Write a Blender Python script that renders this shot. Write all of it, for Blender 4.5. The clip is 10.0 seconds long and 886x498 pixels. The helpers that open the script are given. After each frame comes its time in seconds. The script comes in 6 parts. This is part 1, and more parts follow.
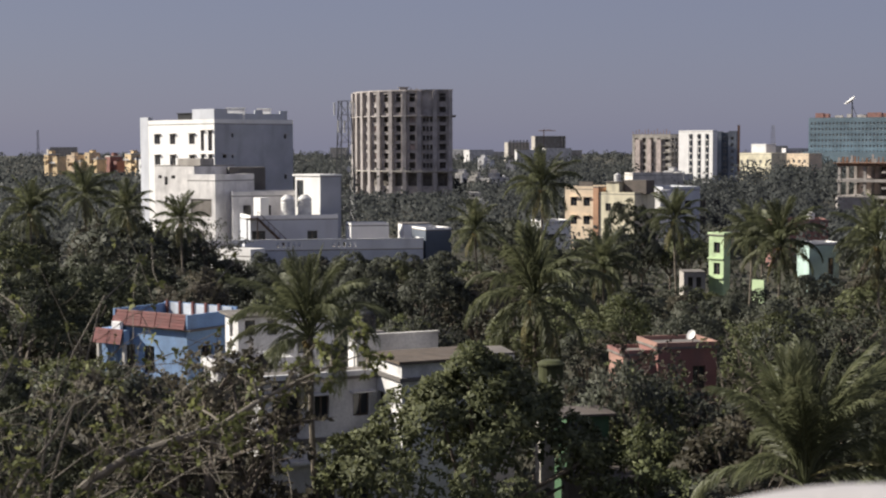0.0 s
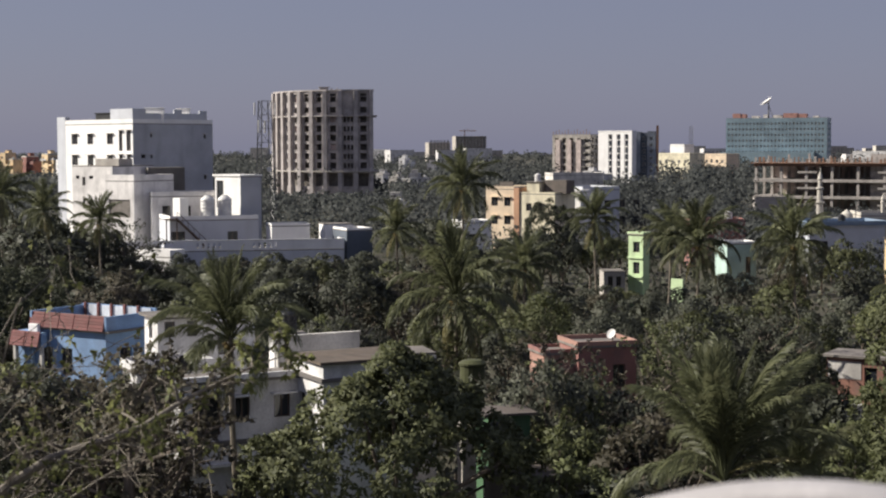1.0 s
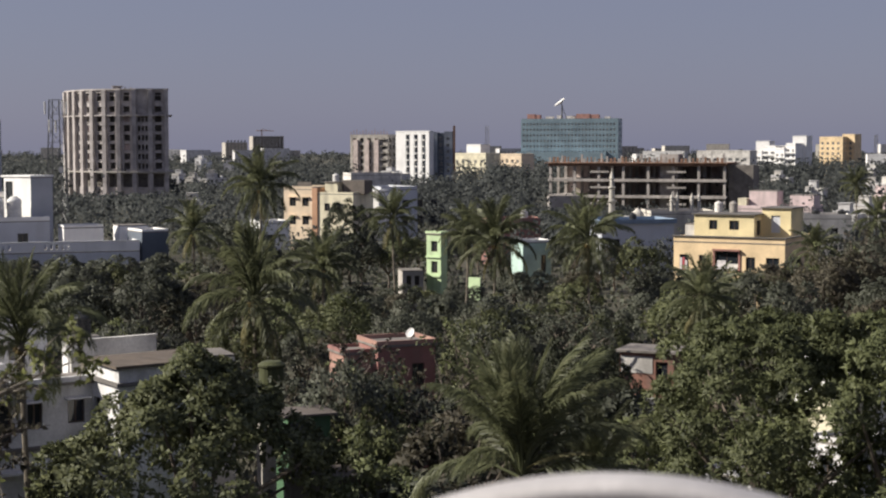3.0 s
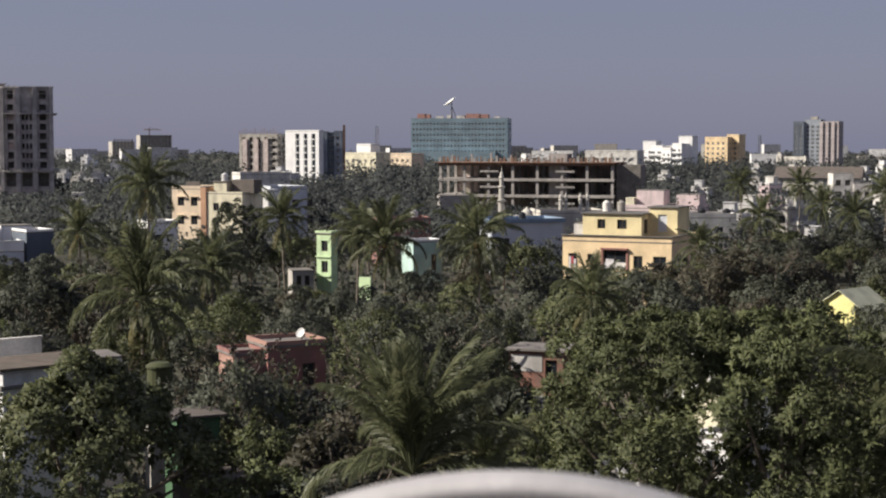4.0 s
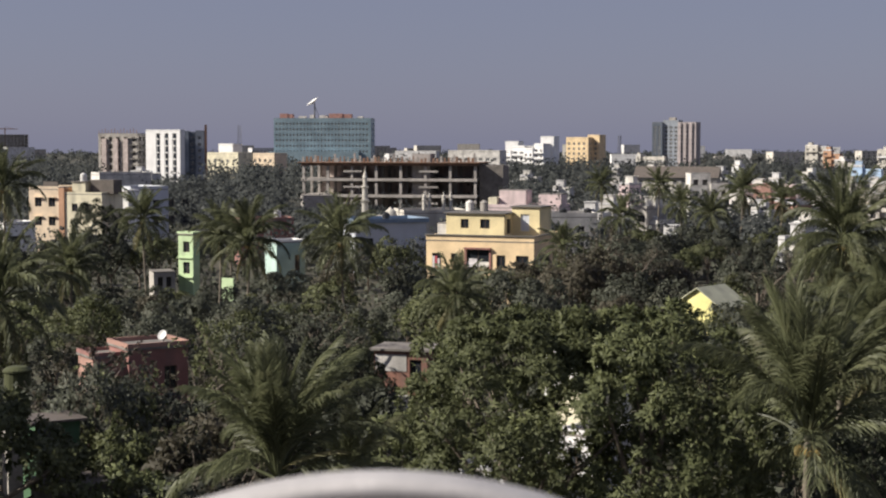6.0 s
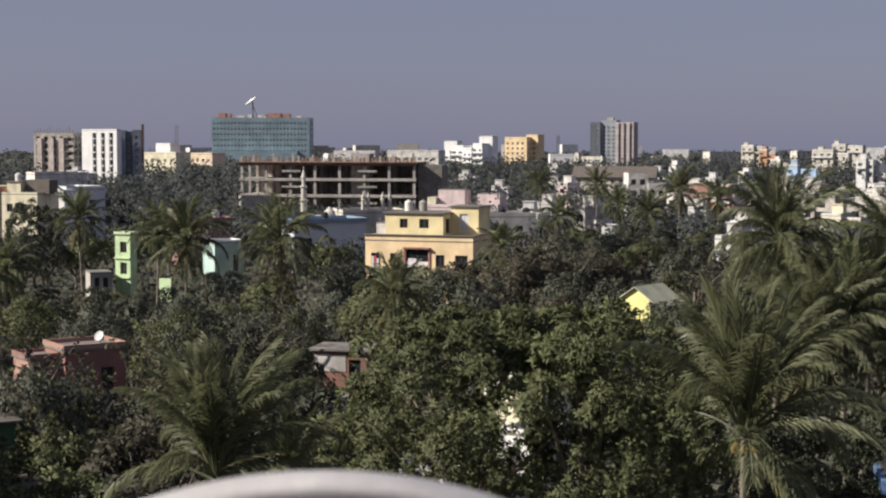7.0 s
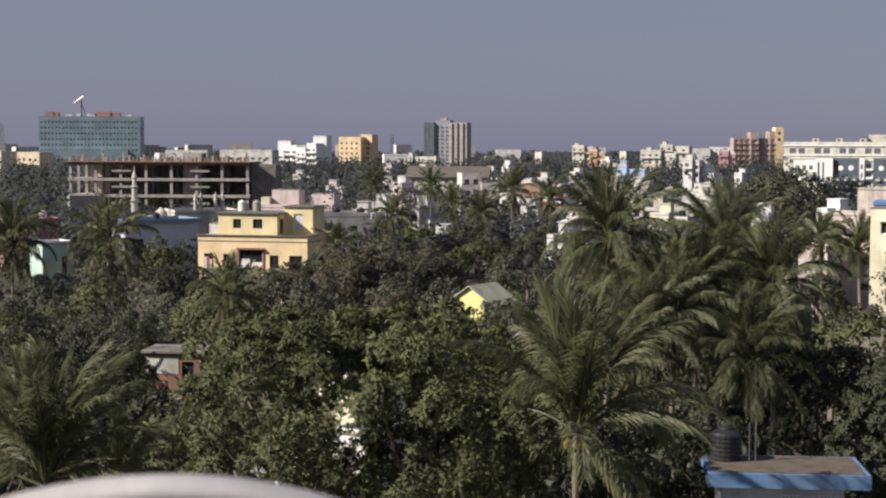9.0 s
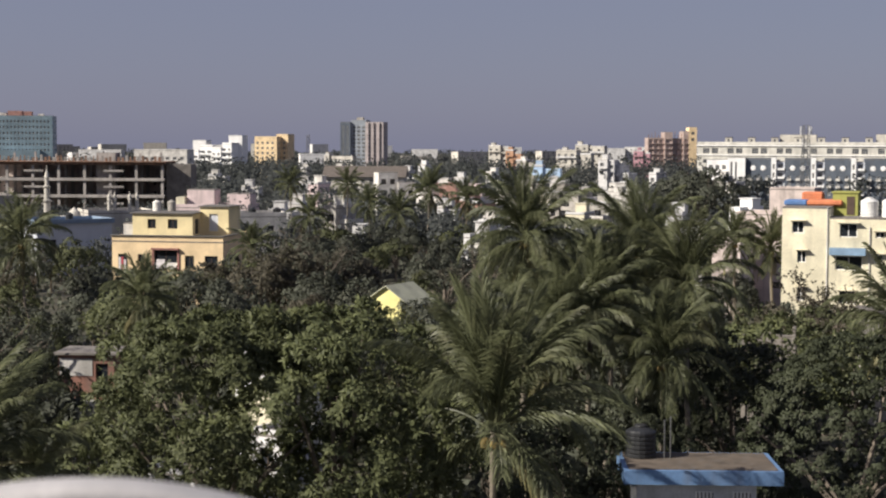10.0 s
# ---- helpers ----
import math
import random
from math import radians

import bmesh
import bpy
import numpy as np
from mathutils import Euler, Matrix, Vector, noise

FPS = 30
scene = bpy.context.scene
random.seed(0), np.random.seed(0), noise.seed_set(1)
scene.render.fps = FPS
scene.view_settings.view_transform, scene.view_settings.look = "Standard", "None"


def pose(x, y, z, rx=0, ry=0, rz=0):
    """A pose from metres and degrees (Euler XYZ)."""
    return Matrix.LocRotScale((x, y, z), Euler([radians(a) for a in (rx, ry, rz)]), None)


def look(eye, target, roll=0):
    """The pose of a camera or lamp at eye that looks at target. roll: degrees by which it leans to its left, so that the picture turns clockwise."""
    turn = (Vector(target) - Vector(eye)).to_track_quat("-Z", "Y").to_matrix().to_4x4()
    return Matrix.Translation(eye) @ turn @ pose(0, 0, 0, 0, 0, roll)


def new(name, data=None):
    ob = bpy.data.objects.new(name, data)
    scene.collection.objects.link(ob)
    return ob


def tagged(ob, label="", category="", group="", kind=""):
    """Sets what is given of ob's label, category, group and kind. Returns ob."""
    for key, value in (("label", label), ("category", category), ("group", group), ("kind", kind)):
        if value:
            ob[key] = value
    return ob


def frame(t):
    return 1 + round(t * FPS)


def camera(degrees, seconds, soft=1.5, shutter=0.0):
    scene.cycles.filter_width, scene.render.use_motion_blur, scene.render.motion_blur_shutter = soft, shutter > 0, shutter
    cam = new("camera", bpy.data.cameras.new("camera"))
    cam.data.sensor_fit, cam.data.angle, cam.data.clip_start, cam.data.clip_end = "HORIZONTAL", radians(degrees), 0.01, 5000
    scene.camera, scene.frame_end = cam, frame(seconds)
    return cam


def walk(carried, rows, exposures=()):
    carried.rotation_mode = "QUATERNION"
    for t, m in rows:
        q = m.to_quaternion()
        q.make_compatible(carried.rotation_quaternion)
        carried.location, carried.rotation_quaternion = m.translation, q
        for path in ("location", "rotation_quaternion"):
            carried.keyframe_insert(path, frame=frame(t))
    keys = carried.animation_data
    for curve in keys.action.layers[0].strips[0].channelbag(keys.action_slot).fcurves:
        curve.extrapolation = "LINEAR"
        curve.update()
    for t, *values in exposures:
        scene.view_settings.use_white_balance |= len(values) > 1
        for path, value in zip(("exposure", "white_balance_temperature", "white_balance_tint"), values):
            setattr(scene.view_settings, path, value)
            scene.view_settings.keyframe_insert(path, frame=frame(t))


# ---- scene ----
# The camera turns on a stand on a roof terrace; z = 0 is the ground below.
EYE = 20.0
cam = camera(31.90, 10.0, soft=2.15)
cam.data.dof.use_dof, cam.data.dof.focus_distance, cam.data.dof.aperture_fstop = True, 220.0, 2.8
PATH = [  # seconds, turn to the right, pitch, lean, in degrees
    (0.0, 0.000, -3.742, -0.155),
    (0.5, 1.131, -3.743, -0.189),
    (1.0, 2.917, -3.744, -0.148),
    (1.5, 4.812, -3.754, -0.141),
    (2.0, 6.679, -3.764, -0.124),
    (2.5, 8.418, -3.774, -0.095),
    (2.7, 9.155, -3.771, -0.100),
    (3.8, 13.700, -3.768, -0.115),
    (4.0, 14.425, -3.786, -0.035),
    (4.5, 15.894, -3.787, -0.000),
    (5.0, 17.159, -3.788, 0.029),
    (5.5, 18.344, -3.785, 0.026),
    (7.0, 21.722, -3.794, 0.053),
    (7.5, 23.030, -3.791, 0.079),
    (8.0, 24.613, -3.791, 0.088),
    (8.5, 26.083, -3.788, 0.157),
    (9.0, 27.846, -3.783, 0.189),
    (9.5, 29.312, -3.782, 0.247),
    (10.0, 30.926, -3.784, 0.237),
]
walk(cam, [(t, pose(0, 0, EYE, 90 + pitch, 0, -turn) @ pose(0, 0, 0, 0, 0, lean)) for t, turn, pitch, lean in PATH])

# ---- light: a clear hazy winter afternoon, the sun ahead on the left ----
SUN_AZ, SUN_EL = -80.0, 34.0
world = bpy.data.worlds.new("world")
scene.world = world
world.use_nodes = True
wn = world.node_tree.nodes
sky = wn.new("ShaderNodeTexSky")
sky.sky_type, sky.sun_disc = "NISHITA", False
sky.sun_elevation, sky.sun_rotation = radians(SUN_EL), radians(SUN_AZ)
sky.air_density, sky.dust_density, sky.ozone_density = 1.0, 1.0, 1.5
haze = wn.new("ShaderNodeMix")  # dust and smoke over the town even out the sky
haze.data_type = "RGBA"
haze.inputs[0].default_value, haze.inputs[7].default_value = 0.88, (1.30, 1.34, 2.02, 1)
wn["Background"].inputs["Strength"].default_value = 0.095
world.node_tree.links.new(sky.outputs[0], haze.inputs[6])
world.node_tree.links.new(haze.outputs[2], wn["Background"].inputs["Color"])
sun = new("sun", bpy.data.lights.new("sun", "SUN"))
sun.data.energy, sun.data.angle, sun.data.color = 5.0, radians(0.6), (1.0, 0.93, 0.83)
a, e = radians(SUN_AZ), radians(SUN_EL)
sun.matrix_world = look((0, 0, 0), (-math.sin(a) * math.cos(e), -math.cos(a) * math.cos(e), -math.sin(e)))
scene.view_settings.exposure = 0.62

# ---- materials ----
def nodes_of(name):
    m = bpy.data.materials.new(name)
    m.use_nodes = True
    return m, m.node_tree.nodes, m.node_tree.links


def vary(n, l, socket_value, low, high):
    r = n.new("ShaderNodeMapRange")
    r.inputs["To Min"].default_value, r.inputs["To Max"].default_value = low, high
    r.inputs["From Min"].default_value, r.inputs["From Max"].default_value = 0.3, 0.7
    l.new(socket_value, r.inputs["Value"])
    return r.outputs[0]


def noise_at(n, l, size, stretch=(1, 1, 1), detail=4.0):
    g, mp, t = n.new("ShaderNodeNewGeometry"), n.new("ShaderNodeMapping"), n.new("ShaderNodeTexNoise")
    mp.inputs["Scale"].default_value = [s / size for s in stretch]
    t.inputs["Scale"].default_value, t.inputs["Detail"].default_value = 1.0, detail
    l.new(g.outputs["Position"], mp.inputs["Vector"])
    l.new(mp.outputs[0], t.inputs["Vector"])
    return t.outputs["Fac"]


def mixed(n, l, fac, ca, cb, mode="MIX"):
    x = n.new("ShaderNodeMix")
    x.data_type, x.blend_type = "RGBA", mode
    for sock, v in ((x.inputs[0], fac), (x.inputs[6], ca), (x.inputs[7], cb)):
        if isinstance(v, bpy.types.NodeSocket):
            l.new(v, sock)
        else:
            sock.default_value = v if not isinstance(v, tuple) else (*v, 1)
    return x.outputs[2]


def surface(name, color, rough=0.85, wear=0.25, stain=(0.12, 0.11, 0.10), stains=0.35, size=2.5, grain=0.12, bump=0.25, metal=0.0, streaks=True, each=0.0):
    """A weathered solid surface: broad patches, run-down stains, fine grain and relief."""
    m, n, l = nodes_of(name)
    b = n["Principled BSDF"]
    broad = vary(n, l, noise_at(n, l, size), 1 - wear, 1 + wear * 0.4)
    fine = noise_at(n, l, grain, detail=6)
    c = mixed(n, l, 1.0, color, broad, "MULTIPLY")
    c = mixed(n, l, 1.0, c, vary(n, l, fine, 1 - wear * 0.5, 1 + wear * 0.3), "MULTIPLY")
    if stains:
        run = noise_at(n, l, size * 0.55, (1, 1, 0.16 if streaks else 1), 8)
        r = n.new("ShaderNodeMapRange")
        r.inputs["From Min"].default_value, r.inputs["From Max"].default_value = 0.52, 0.72
        r.inputs["To Max"].default_value = stains
        l.new(run, r.inputs["Value"])
        c = mixed(n, l, r.outputs[0], c, stain)
    if each:
        info = n.new("ShaderNodeObjectInfo")
        r = n.new("ShaderNodeMapRange")
        r.inputs["To Min"].default_value, r.inputs["To Max"].default_value = 1 - each, 1 + each
        l.new(info.outputs["Random"], r.inputs["Value"])
        c = mixed(n, l, 1.0, c, r.outputs[0], "MULTIPLY")
    l.new(c, b.inputs["Base Color"])
    b.inputs["Metallic"].default_value = metal
    rr = vary(n, l, fine, rough - 0.12, min(1, rough + 0.1))
    l.new(rr, b.inputs["Roughness"])
    bp = n.new("ShaderNodeBump")
    bp.inputs["Strength"].default_value, bp.inputs["Distance"].default_value = bump, 0.03
    l.new(fine, bp.inputs["Height"])
    l.new(bp.outputs[0], b.inputs["Normal"])
    return m


def foliage(name, dark, light, dry=None, dryness=0.0, glow=0.3, rough=0.6):
    """Leaves: each leaf has its own shade, each tree its own cast; light shines through them."""
    m, n, l = nodes_of(name)
    b, out = n["Principled BSDF"], n["Material Output"]
    g, info = n.new("ShaderNodeNewGeometry"), n.new("ShaderNodeObjectInfo")
    c = mixed(n, l, g.outputs["Random Per Island"], dark, light)
    if dry:
        p = n.new("ShaderNodeMapRange")
        p.inputs["From Min"].default_value, p.inputs["From Max"].default_value = 0.55, 0.75
        p.inputs["To Max"].default_value = dryness
        l.new(noise_at(n, l, 2.2), p.inputs["Value"])
        c = mixed(n, l, p.outputs[0], c, dry)
    r = n.new("ShaderNodeMapRange")
    r.inputs["To Min"].default_value, r.inputs["To Max"].default_value = 0.75, 1.25
    l.new(info.outputs["Random"], r.inputs["Value"])
    c = mixed(n, l, 1.0, c, r.outputs[0], "MULTIPLY")
    l.new(c, b.inputs["Base Color"])
    b.inputs["Roughness"].default_value = rough
    b.inputs["Specular IOR Level"].default_value = 0.2
    tr, mx = n.new("ShaderNodeBsdfTranslucent"), n.new("ShaderNodeMixShader")
    l.new(c, tr.inputs["Color"])
    mx.inputs[0].default_value = glow
    l.new(b.outputs[0], mx.inputs[1])
    l.new(tr.outputs[0], mx.inputs[2])
    l.new(mx.outputs[0], out.inputs["Surface"])
    return m


def glass(name, color, rough=0.08):
    m, n, l = nodes_of(name)
    b = n["Principled BSDF"]
    b.inputs["Base Color"].default_value = (*color, 1)
    b.inputs["Roughness"].default_value = rough
    b.inputs["Specular IOR Level"].default_value = 0.6
    return m


WHITE = surface("white_limewash", (0.84, 0.83, 0.81), stains=0.12, size=3.0, wear=0.1)
WHITE_OLD = surface("old_white_plaster", (0.70, 0.67, 0.62), stains=0.45, size=2.0, wear=0.35)
# Grey of plain walls, lowered also to stand in for shade on white ones.
GREY_TONE = surface("grey_plaster_toned_for_shade", (0.56, 0.58, 0.62), stains=0.15, size=3.5, wear=0.12)
SLATE = surface("slate_painted_plaster", (0.10, 0.12, 0.15), stains=0.2, size=3.0)
CONCRETE = surface("bare_concrete", (0.42, 0.39, 0.35), stains=0.35, size=2.0, wear=0.35)
TOWER = surface("raw_tower_plaster", (0.455, 0.418, 0.40), stains=0.45, size=3.0, wear=0.3)
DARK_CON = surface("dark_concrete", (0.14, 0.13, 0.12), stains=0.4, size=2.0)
RUSTY = surface("rusty_formwork", (0.26, 0.15, 0.10), stains=0.4, size=1.5, wear=0.4)
YELLOW = surface("yellow_painted_plaster", (0.80, 0.61, 0.37), stains=0.2, size=3.0)
YELLOW_UP = surface("bright_yellow_plaster", (0.78, 0.66, 0.38), stains=0.2, size=3.0)
CREAM = surface("cream_painted_plaster", (0.75, 0.69, 0.51), stains=0.35, size=2.5)
PALE_CREAM = surface("pale_cream_plaster", (0.54, 0.51, 0.45), stains=0.35, size=4.0)
PEACH = surface("peach_painted_plaster", (0.74, 0.60, 0.44), stains=0.25, size=3.0)
ORANGE = surface("orange_painted_plaster", (0.50, 0.29, 0.18), stains=0.2, size=3.0)
PINK = surface("pink_painted_plaster", (0.68, 0.55, 0.54), stains=0.35, size=2.0)
TERRA = surface("terracotta_painted_plaster", (0.29, 0.14, 0.12), stains=0.4, size=2.0)
SALMON = surface("salmon_painted_plaster", (0.36, 0.21, 0.165), stains=0.35, size=2.0)
LIME = surface("lime_green_plaster", (0.50, 0.64, 0.38), stains=0.2, size=2.0)
TEAL = surface("mint_green_plaster", (0.45, 0.60, 0.54), stains=0.3, size=2.0)
BLUE = surface("sky_blue_plaster", (0.21, 0.33, 0.53), stains=0.3, size=2.0)
PALE_BLUE = surface("pale_blue_plaster", (0.45, 0.60, 0.78), stains=0.25, size=2.0)
DARK_GREEN = surface("dark_green_paint", (0.055, 0.125, 0.06), stains=0.3, size=1.5)
MAROON = surface("maroon_roof_tile", (0.21, 0.085, 0.08), stains=0.25, size=1.0, each=0.15)
ROOF_CON = surface("weathered_roof_slab", (0.20, 0.18, 0.16), stains=0.6, size=1.6, wear=0.4, streaks=False)
ROOF_BLUE = surface("blue_sheet_roof", (0.22, 0.29, 0.38), rough=0.6, stains=0.3, size=2.0, streaks=False)
ROOF_GREEN = surface("green_sheet_roof", (0.50, 0.50, 0.36), rough=0.6, stains=0.3, size=2.0, streaks=False)
BROWN_SHEET = surface("brown_sheet_roof", (0.12, 0.10, 0.085), rough=0.7, stains=0.5, size=1.0, streaks=False)
BRICK = surface("brick_wall", (0.30, 0.15, 0.11), stains=0.4, size=1.0, wear=0.35)
STEEL = surface("galvanised_steel", (0.12, 0.122, 0.125), rough=0.6, metal=0.4, stains=0.3, size=1.0)
TANK_BLACK = surface("black_plastic", (0.02, 0.021, 0.023), rough=0.45, stains=0.2, size=0.8)
TANK_WHITE = surface("white_plastic", (0.75, 0.74, 0.71), rough=0.45, stains=0.25, size=0.8)
BLUE_CLAD = surface("blue_curtain_wall", (0.24, 0.325, 0.37), rough=0.4, stains=0.15, size=8.0)
GROUND = surface("dry_earth_and_grass", (0.065, 0.060, 0.038), stains=0.5, size=6.0, wear=0.5, grain=0.4, stain=(0.05, 0.06, 0.03), streaks=False)
BARK = surface("grey_brown_bark", (0.16, 0.13, 0.10), stains=0.4, size=0.5, wear=0.4, grain=0.05, bump=0.6)
PALM_BARK = surface("palm_bark", (0.20, 0.17, 0.13), stains=0.4, size=0.4, wear=0.4, grain=0.06, bump=0.6, streaks=False)
# Mossy brown, darkened further to stand in for shade on the stair house.
ROOF_BROWN = surface("mossy_shade_darkened_slab", (0.115, 0.09, 0.068), stains=0.5, size=0.8, wear=0.4, streaks=False)
GLASS = glass("dark_window_glass", (0.02, 0.024, 0.03))
# Brown brick lightened in colour to stand in for haze.
HAZED_BRICK = surface("hazed_brick_block", (0.44, 0.34, 0.305), stains=0.35, size=3.0, wear=0.3)
WORN = surface("worn_pinkish_plaster", (0.58, 0.49, 0.45), stains=0.45, size=1.6, wear=0.3)
FRAME_CON = surface("frame_concrete", (0.38, 0.35, 0.325), stains=0.4, size=2.0, wear=0.35)
# Dark glass lightened to stand in for haze and reflected sky.
HAZED_GLASS = glass("hazed_window_glass", (0.09, 0.095, 0.10), 0.3)
DARKWOOD = surface("dark_wood", (0.08, 0.05, 0.035), rough=0.6, stains=0.2, size=0.6)
ORANGE_SHEET = surface("orange_tarpaulin", (0.60, 0.20, 0.09), rough=0.6, stains=0.15, size=1.0)
AWNING = surface("faded_blue_sheet", (0.22, 0.33, 0.46), rough=0.6, stains=0.25, size=1.0)
BLUE_SHEET = surface("blue_tarpaulin", (0.10, 0.20, 0.42), rough=0.5, stains=0.15, size=1.0)
OLIVE = surface("olive_painted_plaster", (0.30, 0.30, 0.08), stains=0.3, size=1.5)
MAGENTA = surface("magenta_painted_plaster", (0.46, 0.25, 0.29), stains=0.35, size=3.0)
CLOTH = surface("washed_cotton", (0.70, 0.66, 0.66), stains=0.0, size=0.3)
CLOTH_RED = surface("red_cotton", (0.45, 0.08, 0.10), stains=0.0, size=0.3)

# Mango, fresh and broad leaves: blue raised in the colour for haze.
LEAF_MANGO = foliage("mango_leaves", (0.056, 0.064, 0.034), (0.135, 0.145, 0.069), (0.165, 0.145, 0.078), 0.3)
LEAF_DENSE = foliage("dark_glossy_leaves", (0.040, 0.046, 0.030), (0.078, 0.086, 0.052), (0.10, 0.085, 0.062), 0.25)
LEAF_HEDGE = foliage("small_dense_leaves", (0.050, 0.059, 0.036), (0.088, 0.099, 0.058), (0.10, 0.095, 0.06), 0.2)
LEAF_RAIN = foliage("fresh_leaves", (0.068, 0.079, 0.039), (0.166, 0.182, 0.083), (0.185, 0.165, 0.090), 0.3)
LEAF_MID = foliage("broad_leaves", (0.056, 0.061, 0.047), (0.101, 0.108, 0.080), (0.113, 0.101, 0.078), 0.35)
LEAF_DRY = foliage("dusty_leaves", (0.068, 0.063, 0.047), (0.118, 0.106, 0.075), (0.118, 0.094, 0.072), 0.5)
LEAF_YOUNG = foliage("young_leaves", (0.085, 0.096, 0.036), (0.2, 0.21, 0.085), None, 0, 0.4)
LEAF_PALM = foliage("palm_leaflets", (0.080, 0.089, 0.049), (0.190, 0.202, 0.108), (0.235, 0.213, 0.130), 0.38, 0.42, 0.42)
LEAF_PALM_OLD = foliage("yellowed_palm_leaflets", (0.15, 0.14, 0.07), (0.3, 0.27, 0.13), None, 0, 0.3, 0.4)
# Canopy green greyed and blued to stand in for distance haze.
LEAF_FAR = foliage("hazed_canopy", (0.074, 0.082, 0.080), (0.092, 0.099, 0.094), (0.104, 0.096, 0.088), 0.4, 0.5)


# ---- building blocks ----
def spot(az, d, z=0.0):
    """A place d metres off, az degrees to the right of the first view."""
    return Vector((d * math.sin(radians(az)), d * math.cos(radians(az)), z))


def part(name, bm, material, parent, label="", place=None):
    """Links a bmesh, or a mesh that is shared, as one mesh object under a thing."""
    if isinstance(bm, bmesh.types.BMesh):
        me = bpy.data.meshes.new(name)
        bm.to_mesh(me)
        bm.free()
        me.materials.append(material)
    else:
        me = bm
    ob = new(name, me)
    ob.parent = parent
    if place is not None:
        ob.matrix_basis = place
    if label:
        ob["label"] = label
    return ob


def thing(name, az, d, turn, label, category, group="", z=0.0):
    """An Empty at az, d whose -y side faces the first eye, turned by turn degrees."""
    ob = new(name)
    p = spot(az, d, z)
    ob.matrix_basis = pose(p.x, p.y, p.z, 0, 0, -az + turn)
    return tagged(ob, label, category, group)


def box(bm, x0, x1, y0, y1, z0, z1, bevel=0.0):
    v = [bm.verts.new((x, y, z)) for z in (z0, z1) for y in (y0, y1) for x in (x0, x1)]
    fs = [bm.faces.new([v[i] for i in q]) for q in ((0, 2, 3, 1), (4, 5, 7, 6), (0, 1, 5, 4), (2, 6, 7, 3), (0, 4, 6, 2), (1, 3, 7, 5))]
    if bevel:
        bmesh.ops.bevel(bm, geom=list({e for f in fs for e in f.edges}), offset=bevel, segments=1, affect="EDGES")
    return bm


def boxes(*dims, bevel=0.0):
    bm = bmesh.new()
    for q in dims:
        box(bm, *q, bevel=bevel)
    return bm


def tube(bm, pts, radii, sides=6):
    """A bent, tapering tube through pts."""
    rings = []
    for i, p in enumerate(pts):
        a = pts[min(i + 1, len(pts) - 1)] - pts[max(i - 1, 0)]
        a.normalize()
        u = a.cross(Vector((0.31, 0.17, 0.93)) if abs(a.z) < 0.9 else Vector((1, 0.1, 0))).normalized()
        w = a.cross(u)
        rings.append([bm.verts.new(p + (u * math.cos(k * math.tau / sides) + w * math.sin(k * math.tau / sides)) * radii[i]) for k in range(sides)])
    for r, s in zip(rings, rings[1:]):
        for k in range(sides):
            bm.faces.new((r[k], r[(k + 1) % sides], s[(k + 1) % sides], s[k]))
    bm.faces.new(rings[-1])
    bm.faces.new(rings[0][::-1])
    return bm


def lathe(bm, profile, sides=20, at=(0, 0, 0)):
    """A turned body from (radius, height) pairs, bottom to top."""
    rings = [[bm.verts.new((at[0] + r * math.cos(k * math.tau / sides), at[1] + r * math.sin(k * math.tau / sides), at[2] + z)) for k in range(sides)] for r, z in profile]
    for r, s in zip(rings, rings[1:]):
        for k in range(sides):
            bm.faces.new((r[k], r[(k + 1) % sides], s[(k + 1) % sides], s[k]))
    bm.faces.new(rings[-1])
    bm.faces.new(rings[0][::-1])
    return bm


def pierced(bm, m, w, z0, z1, holes, depth=0.22):
    """A wall face w wide from z0 to z1 in the frame m, with holes (x0, x1, z0, z1) and their reveals."""
    holes = [h for h in holes if h[0] > 0 and h[1] < w and h[2] > z0 and h[3] < z1]
    xs = sorted({0.0, w, *[h[0] for h in holes], *[h[1] for h in holes]})
    zs = sorted({z0, z1, *[h[2] for h in holes], *[h[3] for h in holes]})
    got = {}

    def vert(x, y, z):
        k = (round(x, 4), y, round(z, 4))
        if k not in got:
            got[k] = bm.verts.new(m @ Vector((x, y, z)))
        return got[k]

    for xa, xb in zip(xs, xs[1:]):
        for za, zb in zip(zs, zs[1:]):
            cx, cz = (xa + xb) / 2, (za + zb) / 2
            if not any(h[0] < cx < h[1] and h[2] < cz < h[3] for h in holes):
                bm.faces.new((vert(xa, 0, za), vert(xb, 0, za), vert(xb, 0, zb), vert(xa, 0, zb)))
    for xa, xb, za, zb in holes:
        ring = [(xa, za), (xb, za), (xb, zb), (xa, zb)]
        for (px, pz), (qx, qz) in zip(ring, ring[1:] + ring[:1]):
            a, b = vert(px, 0, pz), vert(qx, 0, qz)
            c, e = bm.verts.new(m @ Vector((qx, depth, qz))), bm.verts.new(m @ Vector((px, depth, pz)))
            bm.faces.new((b, a, e, c))
    return bm


WINDOWS = {}


